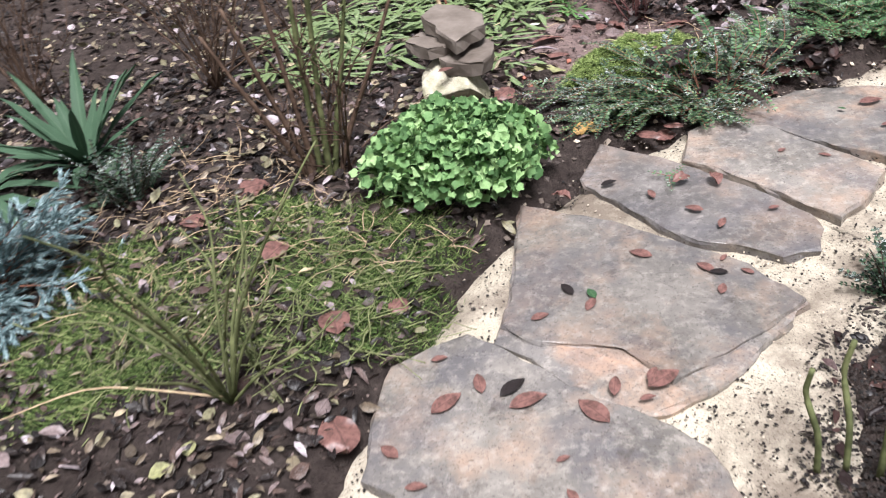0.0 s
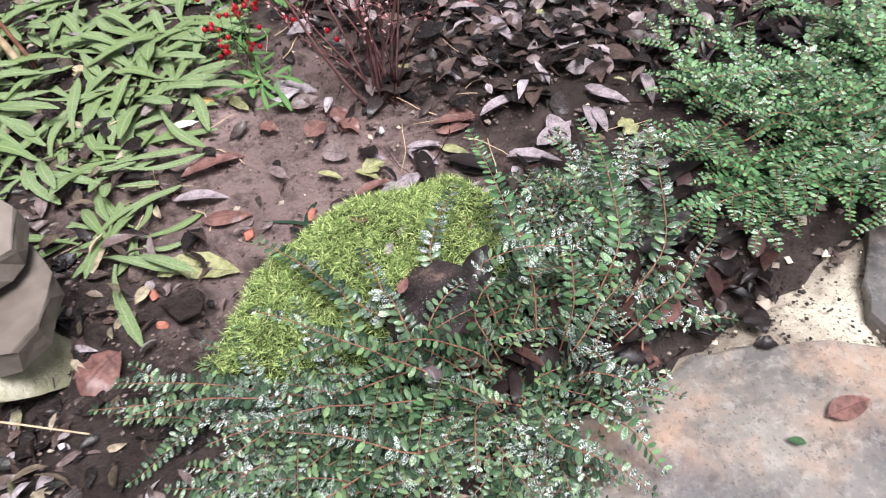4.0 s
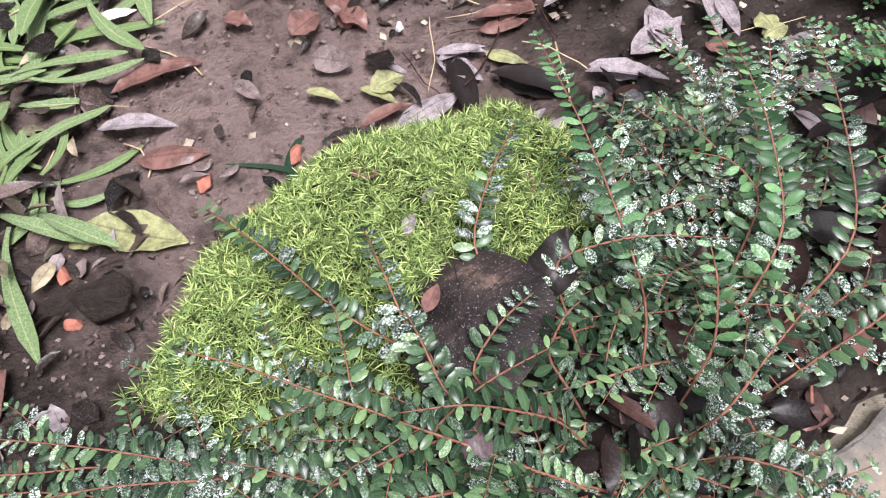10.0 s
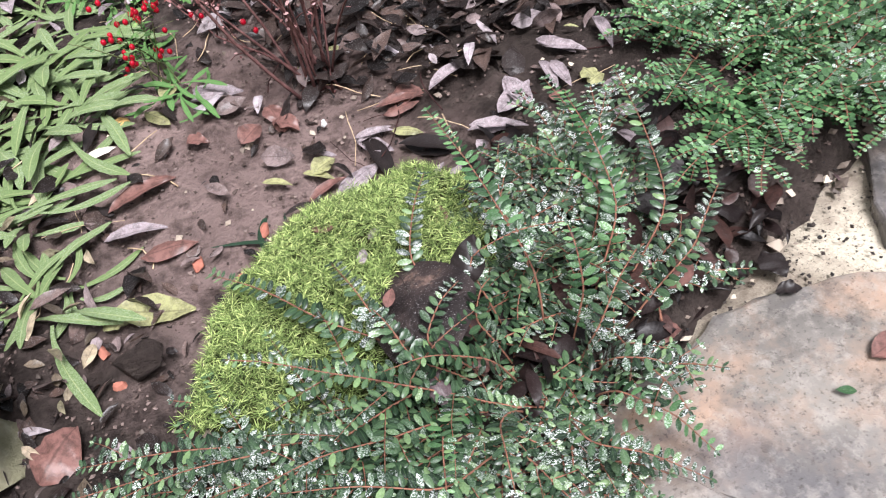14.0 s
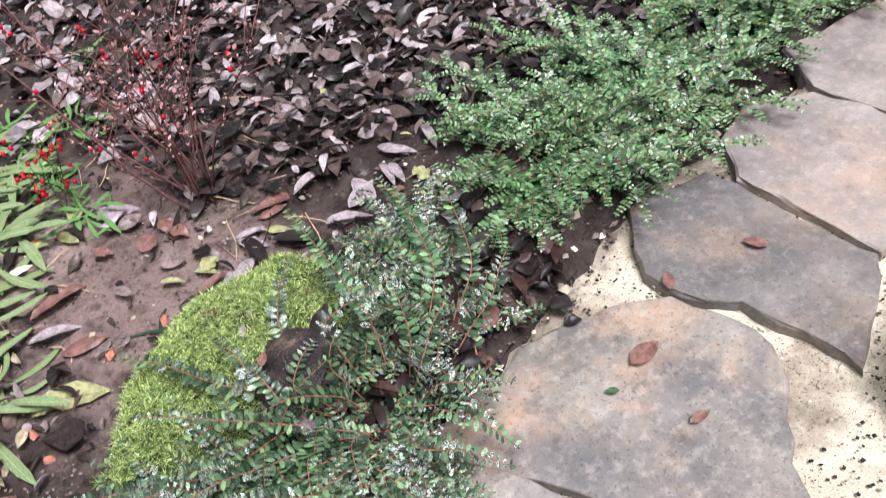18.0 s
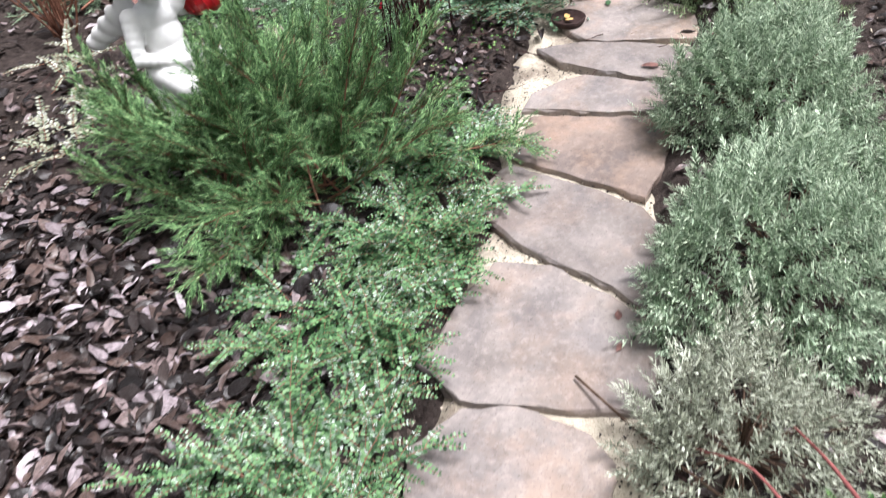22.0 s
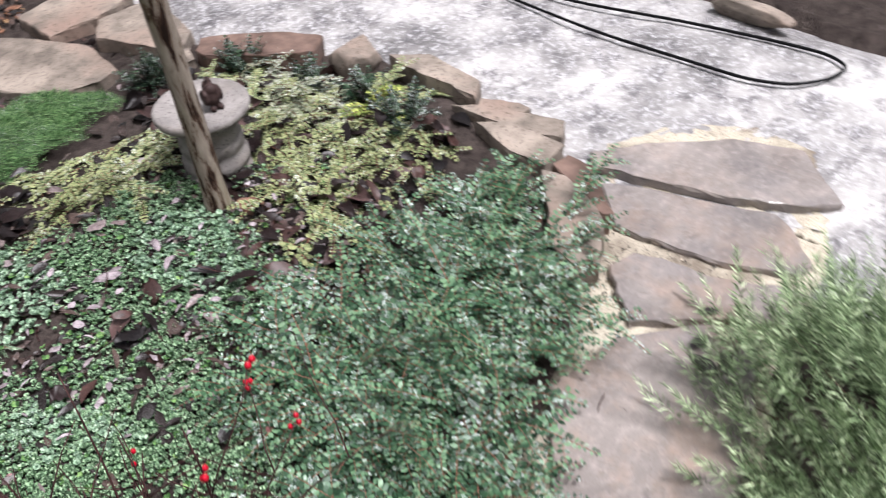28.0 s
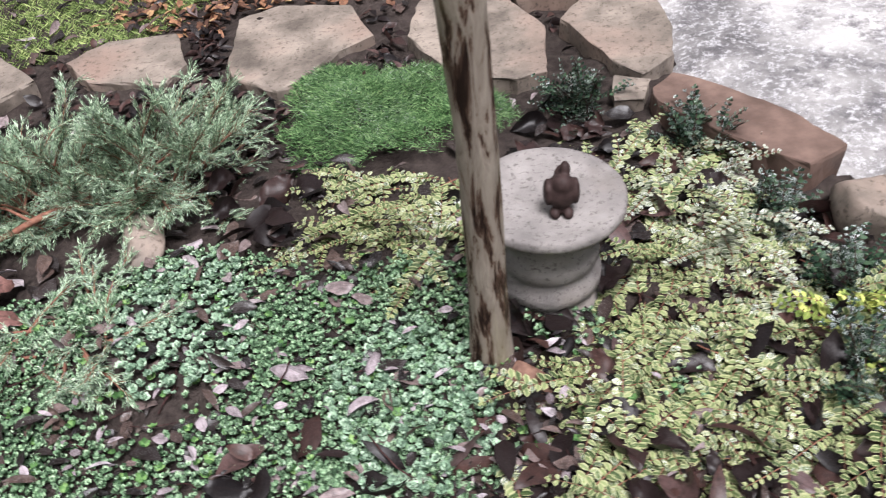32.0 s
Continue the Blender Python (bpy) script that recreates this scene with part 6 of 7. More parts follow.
def limb(a, b, r0, r1, n=6):
    a, b = np.array(a), np.array(b)
    return [(tuple(a + (b - a) * f), (r0 + (r1 - r0) * f,) * 3, (0, 0, 0)) for f in np.linspace(0, 1, n)]


fused("bird_figure", [((0, 0, 0.048), (0.029, 0.027, 0.036), (-14, 0, 0)), ((0.002, -0.004, 0.066), (0.022, 0.021, 0.022), (0, 0, 0)), ((0.008, 0.014, 0.088), (0.010, 0.012, 0.017), (-25, 0, 0)), ((0.002, 0.02, 0.06), (0.016, 0.014, 0.03), (-20, 0, 0)), ((-0.026, 0.0, 0.048), (0.009, 0.022, 0.027), (-14, 0, 0)), ((0.026, 0.0, 0.048), (0.009, 0.022, 0.027), (-14, 0, 0)),
                      ((-0.014, -0.018, 0.010), (0.010, 0.014, 0.011), (0, 0, 15)), ((0.012, -0.02, 0.010), (0.010, 0.014, 0.011), (0, 0, -10)), ((0, -0.004, 0.016), (0.016, 0.014, 0.016), (0, 0, 0))],
      0.0028, BRONZE, (4.56, 5.10, 0.268), -10, "small dark bronze bird ornament on the stone table", "ornament", 1.0)

figure = []
figure += [((0, 0, 0.10), (0.15, 0.13, 0.12), (0, 0, 0)), ((0.02, -0.03, 0.19), (0.13, 0.12, 0.10), (0, 0, 0)), ((0, 0, 0.03), (0.17, 0.15, 0.06), (0, 0, 0))]
figure += [((0, 0.01, 0.31), (0.085, 0.07, 0.075), (0, 0, 0)), ((0, 0.01, 0.38), (0.078, 0.062, 0.08), (0, 0, 0)), ((0, 0.015, 0.45), (0.083, 0.058, 0.065), (0, 0, 0)), ((0, 0.01, 0.515), (0.035, 0.033, 0.04), (0, 0, 0))]
figure += [((-0.01, -0.01, 0.615), (0.083, 0.092, 0.092), (0, 0, 0)), ((-0.005, -0.075, 0.585), (0.05, 0.035, 0.04), (0, 0, 0)), ((-0.01, -0.105, 0.598), (0.012, 0.014, 0.012), (0, 0, 0))]
hair = random.Random(5)
for k in range(150):
    a, e = hair.uniform(0, 6.28), hair.uniform(-0.05, 1.5)
    v = Vector((math.cos(a) * math.cos(e), math.sin(a) * math.cos(e), math.sin(e)))
    if v.y < -0.35 and v.z < 0.62:
        continue
    figure.append(((-0.01 + 0.090 * v.x, -0.005 + 0.098 * v.y, 0.622 + 0.092 * v.z), (hair.uniform(0.014, 0.021),) * 3, (0, 0, 0)))
figure += limb((0.075, 0.01, 0.475), (0.145, 0.0, 0.585), 0.040, 0.034) + limb((0.145, 0.0, 0.585), (0.165, -0.02, 0.70), 0.032, 0.024) + [((0.185, -0.03, 0.735), (0.036, 0.022, 0.018), (0, -20, 30)), ((0.215, -0.04, 0.735), (0.014, 0.009, 0.009), (0, 0, 30))]
figure += limb((-0.085, 0, 0.47), (-0.115, -0.04, 0.34), 0.036, 0.03) + limb((-0.115, -0.04, 0.34), (0.0, -0.105, 0.32), 0.028, 0.022) + [((0.02, -0.11, 0.32), (0.028, 0.022, 0.02), (0, 0, 0))]
figure += limb((0.04, -0.02, 0.28), (0.12, -0.15, 0.31), 0.058, 0.044) + limb((0.12, -0.15, 0.31), (0.15, -0.17, 0.14), 0.042, 0.028) + [((0.155, -0.19, 0.10), (0.026, 0.045, 0.022), (0, 0, 0))]
figure += limb((-0.05, -0.03, 0.27), (-0.01, -0.17, 0.245), 0.058, 0.044) + limb((-0.01, -0.17, 0.245), (0.11, -0.19, 0.225), 0.040, 0.028)
for sg in (-1, 1):
    for k in range(5):
        figure.append(((sg * (0.07 + 0.032 * k), 0.075 + 0.012 * k, 0.47 - 0.022 * k), (0.035, 0.014, 0.075 - 0.008 * k), (0, sg * (18 + 14 * k), 0)))
fused("cherub_statue", figure, 0.006, WHITE, (2.645, 4.465, -0.04), STATUE_TURN, "white painted winged cherub statue seated on a rock", "statue", 0.97)


def lantern(at):
    ob = thing("lantern", at, "red garden lantern with a black cap held by wire", "lantern")
    ob.scale = (LANTERN_SIZE,) * 3
    part("glass", lathe([(0.045, -0.15), (0.075, -0.14), (0.088, -0.11), (0.09, -0.07), (0.082, -0.05)], 32), REDGLASS, ob, "ribbed red plastic lamp body", True)
    part("cap", lathe([(0.088, -0.052), (0.092, -0.04), (0.086, -0.012), (0.07, -0.006), (0.02, -0.004)], 32), BLACKPLASTIC, ob, "black solar cap", True)
    for sg in (-1, 1):
        cane([(sg * 0.08, 0, -0.01), (sg * 0.06, 0, 0.07), (sg * 0.012, 0, 0.125)], 0.0022, 0.0022, BLACKPLASTIC, ob, "handle", 6)
    for k in range(16):
        a = 2 * math.pi * k / 16
        cane([(0.0885 * math.cos(a), 0.0885 * math.sin(a), -0.06), (0.0915 * math.cos(a + 0.12), 0.0915 * math.sin(a + 0.12), -0.09), (0.085 * math.cos(a + 0.25), 0.085 * math.sin(a + 0.25), -0.125)], 0.003, 0.003, REDGLASS, ob, "rib", 5)
    part("foot", lathe([(0.05, -0.17), (0.052, -0.155), (0.045, -0.148)], 24), BLACKPLASTIC, ob, smooth=True)
    cane([(0, 0, -0.16), (0.002, 0, -0.3), (0, 0.002, -at[2] / LANTERN_SIZE)], 0.007, 0.006, BLACKPLASTIC, ob, "stake", 8)
    return ob


lantern(LANTERN_AT)


def stone_stack(at):
    """Three flat stones on a block of pale limestone."""
    x, y = at
    boulder("limestone_block", (x - 0.025, y - 0.06, -0.01), (0.18, 0.145, 0.142), 31, LIME, "pale yellow limestone block with mossy foot", "stone", flat=0.62)
    stones = (("dark flat stone lying on pale limestone", [(-0.19, 2.90), (-0.15, 3.0), (-0.02, 3.06), (0.03, 2.98), (0.02, 2.87), (-0.02, 2.82), (-0.16, 2.855)], 0.168, 0.052, (0.02, 0.02)),
              ("dark flat stone leaning out of a stack", [(-0.31, 3.02), (-0.25, 3.09), (-0.12, 3.02), (-0.10, 2.93), (-0.15, 2.895), (-0.21, 2.90)], 0.205, 0.042, (0.10, 0.02)),
              ("grey-brown slab on top of a stack", [(-0.245, 3.07), (-0.19, 3.17), (-0.08, 3.13), (0.0, 3.05), (0.005, 2.96), (-0.05, 2.91), (-0.105, 2.825), (-0.15, 2.89)], 0.252, 0.046, (-0.06, 0.10)))
    for k, (label, poly, top, thick, tilt) in enumerate(stones):
        mx, my = np.mean(poly, axis=0)
        poly = [(mx - 0.01 + 0.88 * (px - mx), my + 0.88 * (py - my)) for px, py in poly]
        slab("stacked_stone", poly, top, thick, 90 + k, STACK, label, group="stacked stones", category="stone", tilt=tilt)


STACK = flat_material("brown_slate", (0.15, 0.125, 0.105), (0.27, 0.235, 0.205), 9, 0.55, 0.5, 0.008, 6)
stone_stack((-0.11, 2.98))

hose = thing("garden_hose", (6.0, 4.0, -0.02), "black rubber garden hose looped on the yard", "hose")
loop = [(0.25, 1.6), (0.12, 0.95), (0.03, 0.5), (0.0, 0.1), (-0.02, -0.15), (0.02, -0.30), (0.12, -0.40), (0.24, -0.44), (0.30, -0.34), (0.30, -0.1), (0.28, 0.25), (0.22, 0.7), (0.24, 1.2), (0.34, 1.7)]
cane([(a, b, 0.010) for a, b in loop], 0.0065, 0.0065, BLACKRUBBER, hose, "pipe", 10)

dish = thing("plant_dish", (3.73, 3.43, 0.0), "dark round dish with yellow leaves in it", "dish")
part("dish", lathe([(0.055, 0.0), (0.062, 0.01), (0.068, 0.028), (0.063, 0.03), (0.056, 0.014), (0.01, 0.012)], 32, 0.02, 3), BRONZE, dish, smooth=True)

# ---------------------------------------------------------------- fallen leaves
rng = np.random.default_rng(42)
DEAD = [dead_template(rng, 0.34, 0.9, 0.35), dead_template(rng, 0.42, -0.8, 0.45, wave=0.05), dead_template(rng, 0.30, 1.6, 0.2), dead_template(rng, 0.55, 0.6, -0.2, wave=0.08), dead_template(rng, 0.22, 0.8, 0.6), dead_template(rng, 0.45, 2.2, 0.3, wave=0.06)]
ROUNDDEAD = [dead_template(rng, 0.85, 0.25, 0.12, n=9, wave=0.04), dead_template(rng, 0.8, -0.2, 0.2, n=9, wave=0.08), dead_template(rng, 0.6, 0.4, 0.3, n=9, wave=0.09)]
WILLOW = [dead_template(rng, 0.30, 0.4, 0.12, n=8, wave=0.012), dead_template(rng, 0.38, -0.35, 0.16, n=8, wave=0.02), dead_template(rng, 0.26, 0.7, 0.08, n=8, wave=0.015), dead_template(rng, 0.42, 0.3, -0.1, n=8, wave=0.03)]
DISC = [disc_template(rng)]
COARSE = dict(n=4, across=(-1, 0, 1))
DRIFT = [dead_template(rng, w, c, b, wave=v, **COARSE) for w, c, b, v in ((0.36, 0.35, 0.16, 0.03), (0.44, -0.3, 0.22, 0.06), (0.32, 0.7, 0.1, 0.03), (0.56, 0.25, -0.12, 0.08), (0.27, 0.3, 0.25, 0.02), (0.46, 0.5, 0.12, 0.07), (0.62, -0.15, 0.08, 0.09))]
CRUMPLED = [dead_template(rng, w, c, b, n=7, wave=0.12) for w, c, b in ((0.75, 0.3, 0.2), (0.6, -0.4, 0.3), (0.5, 0.8, 0.25))]
FLATDEAD = [dead_template(rng, 0.52, 0.10, 0.06, wave=0.008), dead_template(rng, 0.45, 0.12, 0.10, wave=0.01)]


def litter(name, label, zone, box, count, size, material, seed, templates=None, lift=0.012, tilt=0.35, zfun=None):
    """A drift of dead leaves in one mesh."""
    rng = np.random.default_rng(seed)
    bt = Batch()
    x, y = rng.uniform(box[0], box[1], count * 4), rng.uniform(box[2], box[3], count * 4)
    keep = zone(x, y, rng)
    x, y = x[keep][:count], y[keep][:count]
    z = (zfun or land)(x, y) + rng.uniform(0.002, lift, len(x))
    ts = templates or DRIFT
    pick = rng.integers(0, len(ts), len(x))
    for k, t in enumerate(ts):
        s = pick == k
        n = int(s.sum())
        if not n:
            continue
        a = rng.uniform(0, 6.28, n)
        d = np.stack([np.cos(a), np.sin(a), rng.normal(0, tilt * 0.5, n)], 1)
        sz = rng.uniform(*size, n)
        bt.add(t, frames_of(d, UPV + rng.normal(0, tilt, (n, 3)), sz), np.stack([x, y, z], 1)[s])
    return tagged(bt.link(name, material), label, "dead leaves", kind="stuff")




def clear_of_stones(x, y):
    ok = ~inside(x, y, PATIO_EDGE)
    for poly in [q[1] for q in STEPS] + [q[1] for q in EDGE_STONES]:
        for dx, dy in ((0.05, 0), (-0.05, 0), (0, 0.05), (0, -0.05), (0, 0)):
            ok &= ~inside(x + dx, y + dy, poly)
    return ok


off = lambda fn: (lambda x, y, r: fn(x, y, r) & (way_gap(x, y) > 0.02) & clear_of_stones(x, y))
litter("leaf_litter", "thick litter of dark brown and grey dead leaves", off(lambda x, y, r: blob(1.45, 3.95, 1.0, 0.85, 0.1)(x, y, r)), (0.3, 2.6, 3.0, 5.0), 5000, (0.026, 0.09), LITTER, 701, lift=0.035, tilt=0.6)
litter("leaf_litter", "dead leaves strewn behind the barberry", off(lambda x, y, r: blob(1.0, 4.9, 2.2, 0.9)(x, y, r)), (-1.4, 3.4, 3.9, 6.0), 2500, (0.03, 0.09), LITTER, 702, lift=0.03, tilt=0.6)
litter("leaf_litter", "dead leaves and debris on damp soil", off(lambda x, y, r: (x < 0.0) & (r.uniform(0, 1, x.shape) < 0.8)), (-2.4, 0.1, 0.5, 3.5), 7600, (0.018, 0.06), LITTER, 703, lift=0.02, tilt=0.5)
litter("leaf_litter", "dead leaves over the soil behind the roses", off(lambda x, y, r: (x < 0.6) & (y > 3.1)), (-3.2, 0.6, 3.1, 6.0), 2300, (0.03, 0.075), LITTER, 714, lift=0.03, tilt=0.5)
litter("leaf_litter", "tan and olive fallen leaves behind the roses", off(lambda x, y, r: (x < 0.1) & (y > 2.1) & (r.uniform(0, 1, x.shape) < 0.8)), (-2.2, 0.2, 2.1, 4.6), 1500, (0.022, 0.06), TANLEAF, 723, lift=0.03, tilt=0.5)
litter("leaf_litter", "tan leaves and scraps round the low rose", off(lambda x, y, r: (x < -0.2) & (y < 2.3)), (-1.6, 0.0, 0.9, 2.3), 420, (0.02, 0.05), TANLEAF, 724, lift=0.025, tilt=0.5)
litter("leaf_litter", "pale mauve leaves over the dark litter", off(lambda x, y, r: blob(1.0, 4.4, 1.3, 0.9)(x, y, r)), (-0.4, 2.6, 3.4, 5.4), 700, (0.035, 0.085), GREYLEAF, 725, lift=0.045, tilt=0.5)
litter("leaf_litter", "scattered dead leaves beside the moss", off(lambda x, y, r: blob(0.65, 3.35, 0.5, 0.3)(x, y, r)), (0.1, 1.2, 3.0, 3.7), 60, (0.012, 0.035), LITTER, 704)
litter("leaf_litter", "plum-coloured large dead leaves by the tree", off(lambda x, y, r: blob(3.93, 5.58, 0.16, 0.20)(x, y, r) | blob(4.95, 4.62, 0.25, 0.16)(x, y, r) | blob(4.52, 5.02, 0.14, 0.1)(x, y, r) | blob(4.0, 4.75, 0.4, 0.09)(x, y, r)), (3.5, 5.3, 4.4, 5.9), 150, (0.06, 0.12), PLUMLEAF, 705, CRUMPLED + DRIFT, lift=0.05, tilt=0.5)
litter("leaf_litter", "dark dead leaves among the sedum", off(lambda x, y, r: blob(4.0, 4.95, 0.8, 0.6)(x, y, r)), (3.1, 4.9, 4.2, 5.7), 520, (0.03, 0.075), LITTER, 706, lift=0.035)
litter("leaf_litter", "brown dead leaves under the golden shrub", off(lambda x, y, r: blob(4.8, 5.1, 0.45, 0.6)(x, y, r)), (4.3, 5.3, 4.3, 5.8), 280, (0.05, 0.12), PLUMLEAF, 707, CRUMPLED + DRIFT, lift=0.02, tilt=0.5)
litter("leaf_litter", "orange and red dead leaves by the stepping stones", off(lambda x, y, r: blob(3.9, 6.85, 0.6, 0.3)(x, y, r) | blob(4.3, 6.9, 0.6, 0.25)(x, y, r)), (3.2, 5.0, 6.4, 7.3), 700, (0.03, 0.06), ORANGELEAF, 708, lift=0.03)
litter("leaf_litter", "reddish needles and leaves between the stones", off(lambda x, y, r: blob(3.72, 6.2, 0.2, 0.5, 0.2)(x, y, r)), (3.4, 4.0, 5.6, 6.8), 500, (0.03, 0.06), PLUMLEAF, 709, lift=0.03)
litter("leaf_litter", "red-brown leaf scraps round the stepping stones", off(lambda x, y, r: blob(4.05, 6.25, 0.95, 0.45)(x, y, r)), (3.0, 5.1, 5.7, 6.8), 900, (0.025, 0.065), PLUMLEAF, 722, lift=0.03, tilt=0.5)
litter("leaf_litter", "dead leaves beyond the stepping stones", off(lambda x, y, r: y > 5.2), (0.5, 5.2, 5.2, 8.0), 1700, (0.04, 0.085), LITTER, 710, lift=0.03)
litter("leaf_litter", "dead leaves under the bushes beside the path", off(lambda x, y, r: y < 0.62 * x + 1.3), (1.4, 5.6, 1.0, 3.2), 2300, (0.025, 0.065), LITTER, 711, lift=0.02)
litter("leaf_litter", "dark leaves and grit along the honeysuckle", lambda x, y, r: (np.abs(way_gap(x, y)) < 0.07) & (y > 0.6 * x + 1.2), (0.3, 4.7, 2.2, 4.2), 240, (0.03, 0.06), PLUMLEAF, 712, lift=0.02)
litter("leaf_litter", "small dark leaf scraps on the grit beside pruned stems", lambda x, y, r: blob(0.78, 1.28, 0.24, 0.40)(x, y, r), (0.4, 1.1, 0.8, 1.8), 170, (0.015, 0.045), PLUMLEAF, 715, lift=0.01, zfun=lambda x, y: np.full(np.shape(x), -0.024))
litter("leaf_litter", "small pale lilac leaf pieces among the sedum", off(lambda x, y, r: blob(4.05, 4.85, 0.7, 0.45)(x, y, r)), (3.2, 4.9, 4.2, 5.4), 150, (0.02, 0.045), GREYLEAF, 716, lift=0.05, tilt=0.35)
litter("leaf_litter", "dark wet leaves under the honeysuckle sprays", off(lambda x, y, r: blob(0.75, 2.80, 0.42, 0.26, 0.4)(x, y, r)), (0.2, 1.3, 2.45, 3.2), 420, (0.03, 0.075), PLUMLEAF, 721, lift=0.03, tilt=0.5)
litter("leaf_litter", "dead leaf scraps on soil between path and moss", off(lambda x, y, r: blob(0.12, 2.75, 0.36, 0.34)(x, y, r)), (-0.3, 0.6, 2.3, 3.2), 230, (0.014, 0.05), LITTER, 717, lift=0.012, tilt=0.4)
litter("leaf_litter", "wet plum leaves between sedum and honeysuckle", off(lambda x, y, r: blob(4.42, 4.62, 0.36, 0.2)(x, y, r)), (4.0, 4.9, 4.35, 4.95), 60, (0.05, 0.12), PLUMLEAF, 718, CRUMPLED + DRIFT, lift=0.03, tilt=0.5)
litter("leaf_litter", "dark leaf scraps between sedum and honeysuckle", off(lambda x, y, r: blob(4.4, 4.62, 0.42, 0.26)(x, y, r)), (3.9, 4.95, 4.3, 5.0), 330, (0.015, 0.05), LITTER, 719, lift=0.03, tilt=0.5)
litter("leaf_litter", "dark leaf scraps in gaps of the sedum", off(lambda x, y, r: blob(3.6, 4.75, 0.4, 0.3)(x, y, r)), (3.1, 4.1, 4.3, 5.1), 330, (0.015, 0.05), LITTER, 720, lift=0.02, tilt=0.5)
litter("leaf_litter", "dark dead leaves on bare soil beside the barberry", off(lambda x, y, r: blob(3.25, 3.66, 0.5, 0.26, 0.3)(x, y, r)), (2.7, 3.9, 3.2, 4.1), 420, (0.018, 0.06), LITTER, 713, lift=0.03, tilt=0.6)
carpet("creeping_leaves", "small green leaves sprouting beside the path", "ground cover", FERNY, lambda x, y, r: blob(3.3, 3.62, 0.45, 0.2, 0.3)(x, y, r) & (way_gap(x, y) > 0.03), (2.8, 3.9, 3.3, 4.0), 260, 308, rosettes(0.009, ((5, 0.4, 1.0),)))


def single(x, y, z, size, az, material, label, templates, k=0, pitch=0.0, roll=0.0, name="fallen_leaf"):
    tv, tt, te = templates[k % len(templates)]
    me = tri_mesh(name, (tv - [0.5, 0, 0]) * size, tt, True, te)
    ob = link_mesh(name, me, material)
    ob.location, ob.rotation_euler = (x, y, z), (radians(roll), radians(pitch), radians(az))
    return tagged(ob, label, "leaf", "fallen leaves")


RB = "flat red-brown fallen leaf lying on stone"
ON_NEAR_STONES = [(0.34, 1.905, 0.06, 150, 0), (0.20, 1.73, 0.05, 60, 1), (0.08, 1.70, 0.045, 20, 0), (-0.06, 1.50, 0.06, 100, 1), (-0.13, 1.45, 0.08, 40, 0), (0.04, 1.44, 0.085, 20, 1), (0.17, 1.40, 0.085, 130, 0), (0.22, 1.465, 0.055, 80, 1), (0.30, 1.49, 0.045, 60, 1), (0.32, 1.475, 0.08, 30, 0), (0.28, 1.425, 0.035, 10, 1), (0.10, 1.285, 0.03, 20, 1), (-0.24, 1.33, 0.05, 140, 0), (-0.18, 1.24, 0.045, 0, 1), (0.11, 1.20, 0.035, 120, 0), (-0.15, 1.585, 0.04, 10, 1), (0.48, 1.83, 0.05, 130, 0)]
ON_FAR_STONES = [(0.53, 1.86, 0.03, 50, 1), (0.57, 1.80, 0.035, 140, 1), (0.50, 1.745, 0.04, 70, 0), (0.41, 2.17, 0.045, 100, 1), (0.505, 2.08, 0.05, 150, 0), (0.56, 2.005, 0.045, 60, 1), (0.70, 2.05, 0.03, 10, 0), (1.125, 2.563, 0.072, 10, 0), (1.12, 2.412, 0.042, 0, 1), (1.265, 2.67, 0.045, 60, 0), (1.46, 2.65, 0.05, 130, 0), (0.9, 2.28, 0.035, 150, 1), (0.80, 2.33, 0.03, 30, 0), (2.30, 2.70, 0.035, 20, 0), (2.20, 2.66, 0.035, 170, 1), (3.55, 2.92, 0.075, 20, 0), (3.50, 3.02, 0.07, 110, 1)]
for k, (x, y, s, a, t) in enumerate(ON_NEAR_STONES + ON_FAR_STONES):
    single(x, y, 0.007, s, a, RUSTLEAF, RB, FLATDEAD, t)
for x, y, s, a in [(0.15, 1.79, 0.05, 120), (0.01, 1.48, 0.07, 40), (0.505, 1.805, 0.045, 170), (0.305, 2.245, 0.05, 20), (4.62, 3.46, 0.09, 70), (4.66, 3.42, 0.08, 30), (4.68, 3.50, 0.075, 160), (4.80, 3.52, 0.05, 120)]:
    single(x, y, 0.008, s, a, BLACKLEAF, "dark wet fallen leaf on a flagstone", FLATDEAD, 1)
for x, y, s, a in [(0.205, 1.765, 0.04, 110), (1.03, 2.53, 0.025, 150), (3.93, 3.34, 0.045, 20)]:
    single(x, y, 0.009, s, a, GREENLEAF, "small green fallen leaf on a flagstone", FLATDEAD, 0)
GM = "pale mauve-grey willow-like fallen leaf"
NEAR_GREY = [(0.184, 3.248, 0.114, -10), (0.565, 3.182, 0.105, 26), (0.817, 3.162, 0.104, -23), (0.782, 3.127, 0.06, -75), (0.695, 3.13, 0.039, 43), (0.719, 3.112, 0.044, 27), (0.624, 3.273, 0.069, 9), (0.885, 3.221, 0.088, -85), (0.963, 3.219, 0.078, -88), (1.023, 3.147, 0.07, 32), (0.994, 3.033, 0.043, -54), (0.384, 3.526, 0.11, -27), (0.623, 3.274, 0.071, -10), (1.026, 3.083, 0.07, -16), (0.988, 3.025, 0.055, -76), (0.879, 3.228, 0.088, -89), (1.002, 3.286, 0.083, -38), (0.536, 3.263, 0.031, -41)]
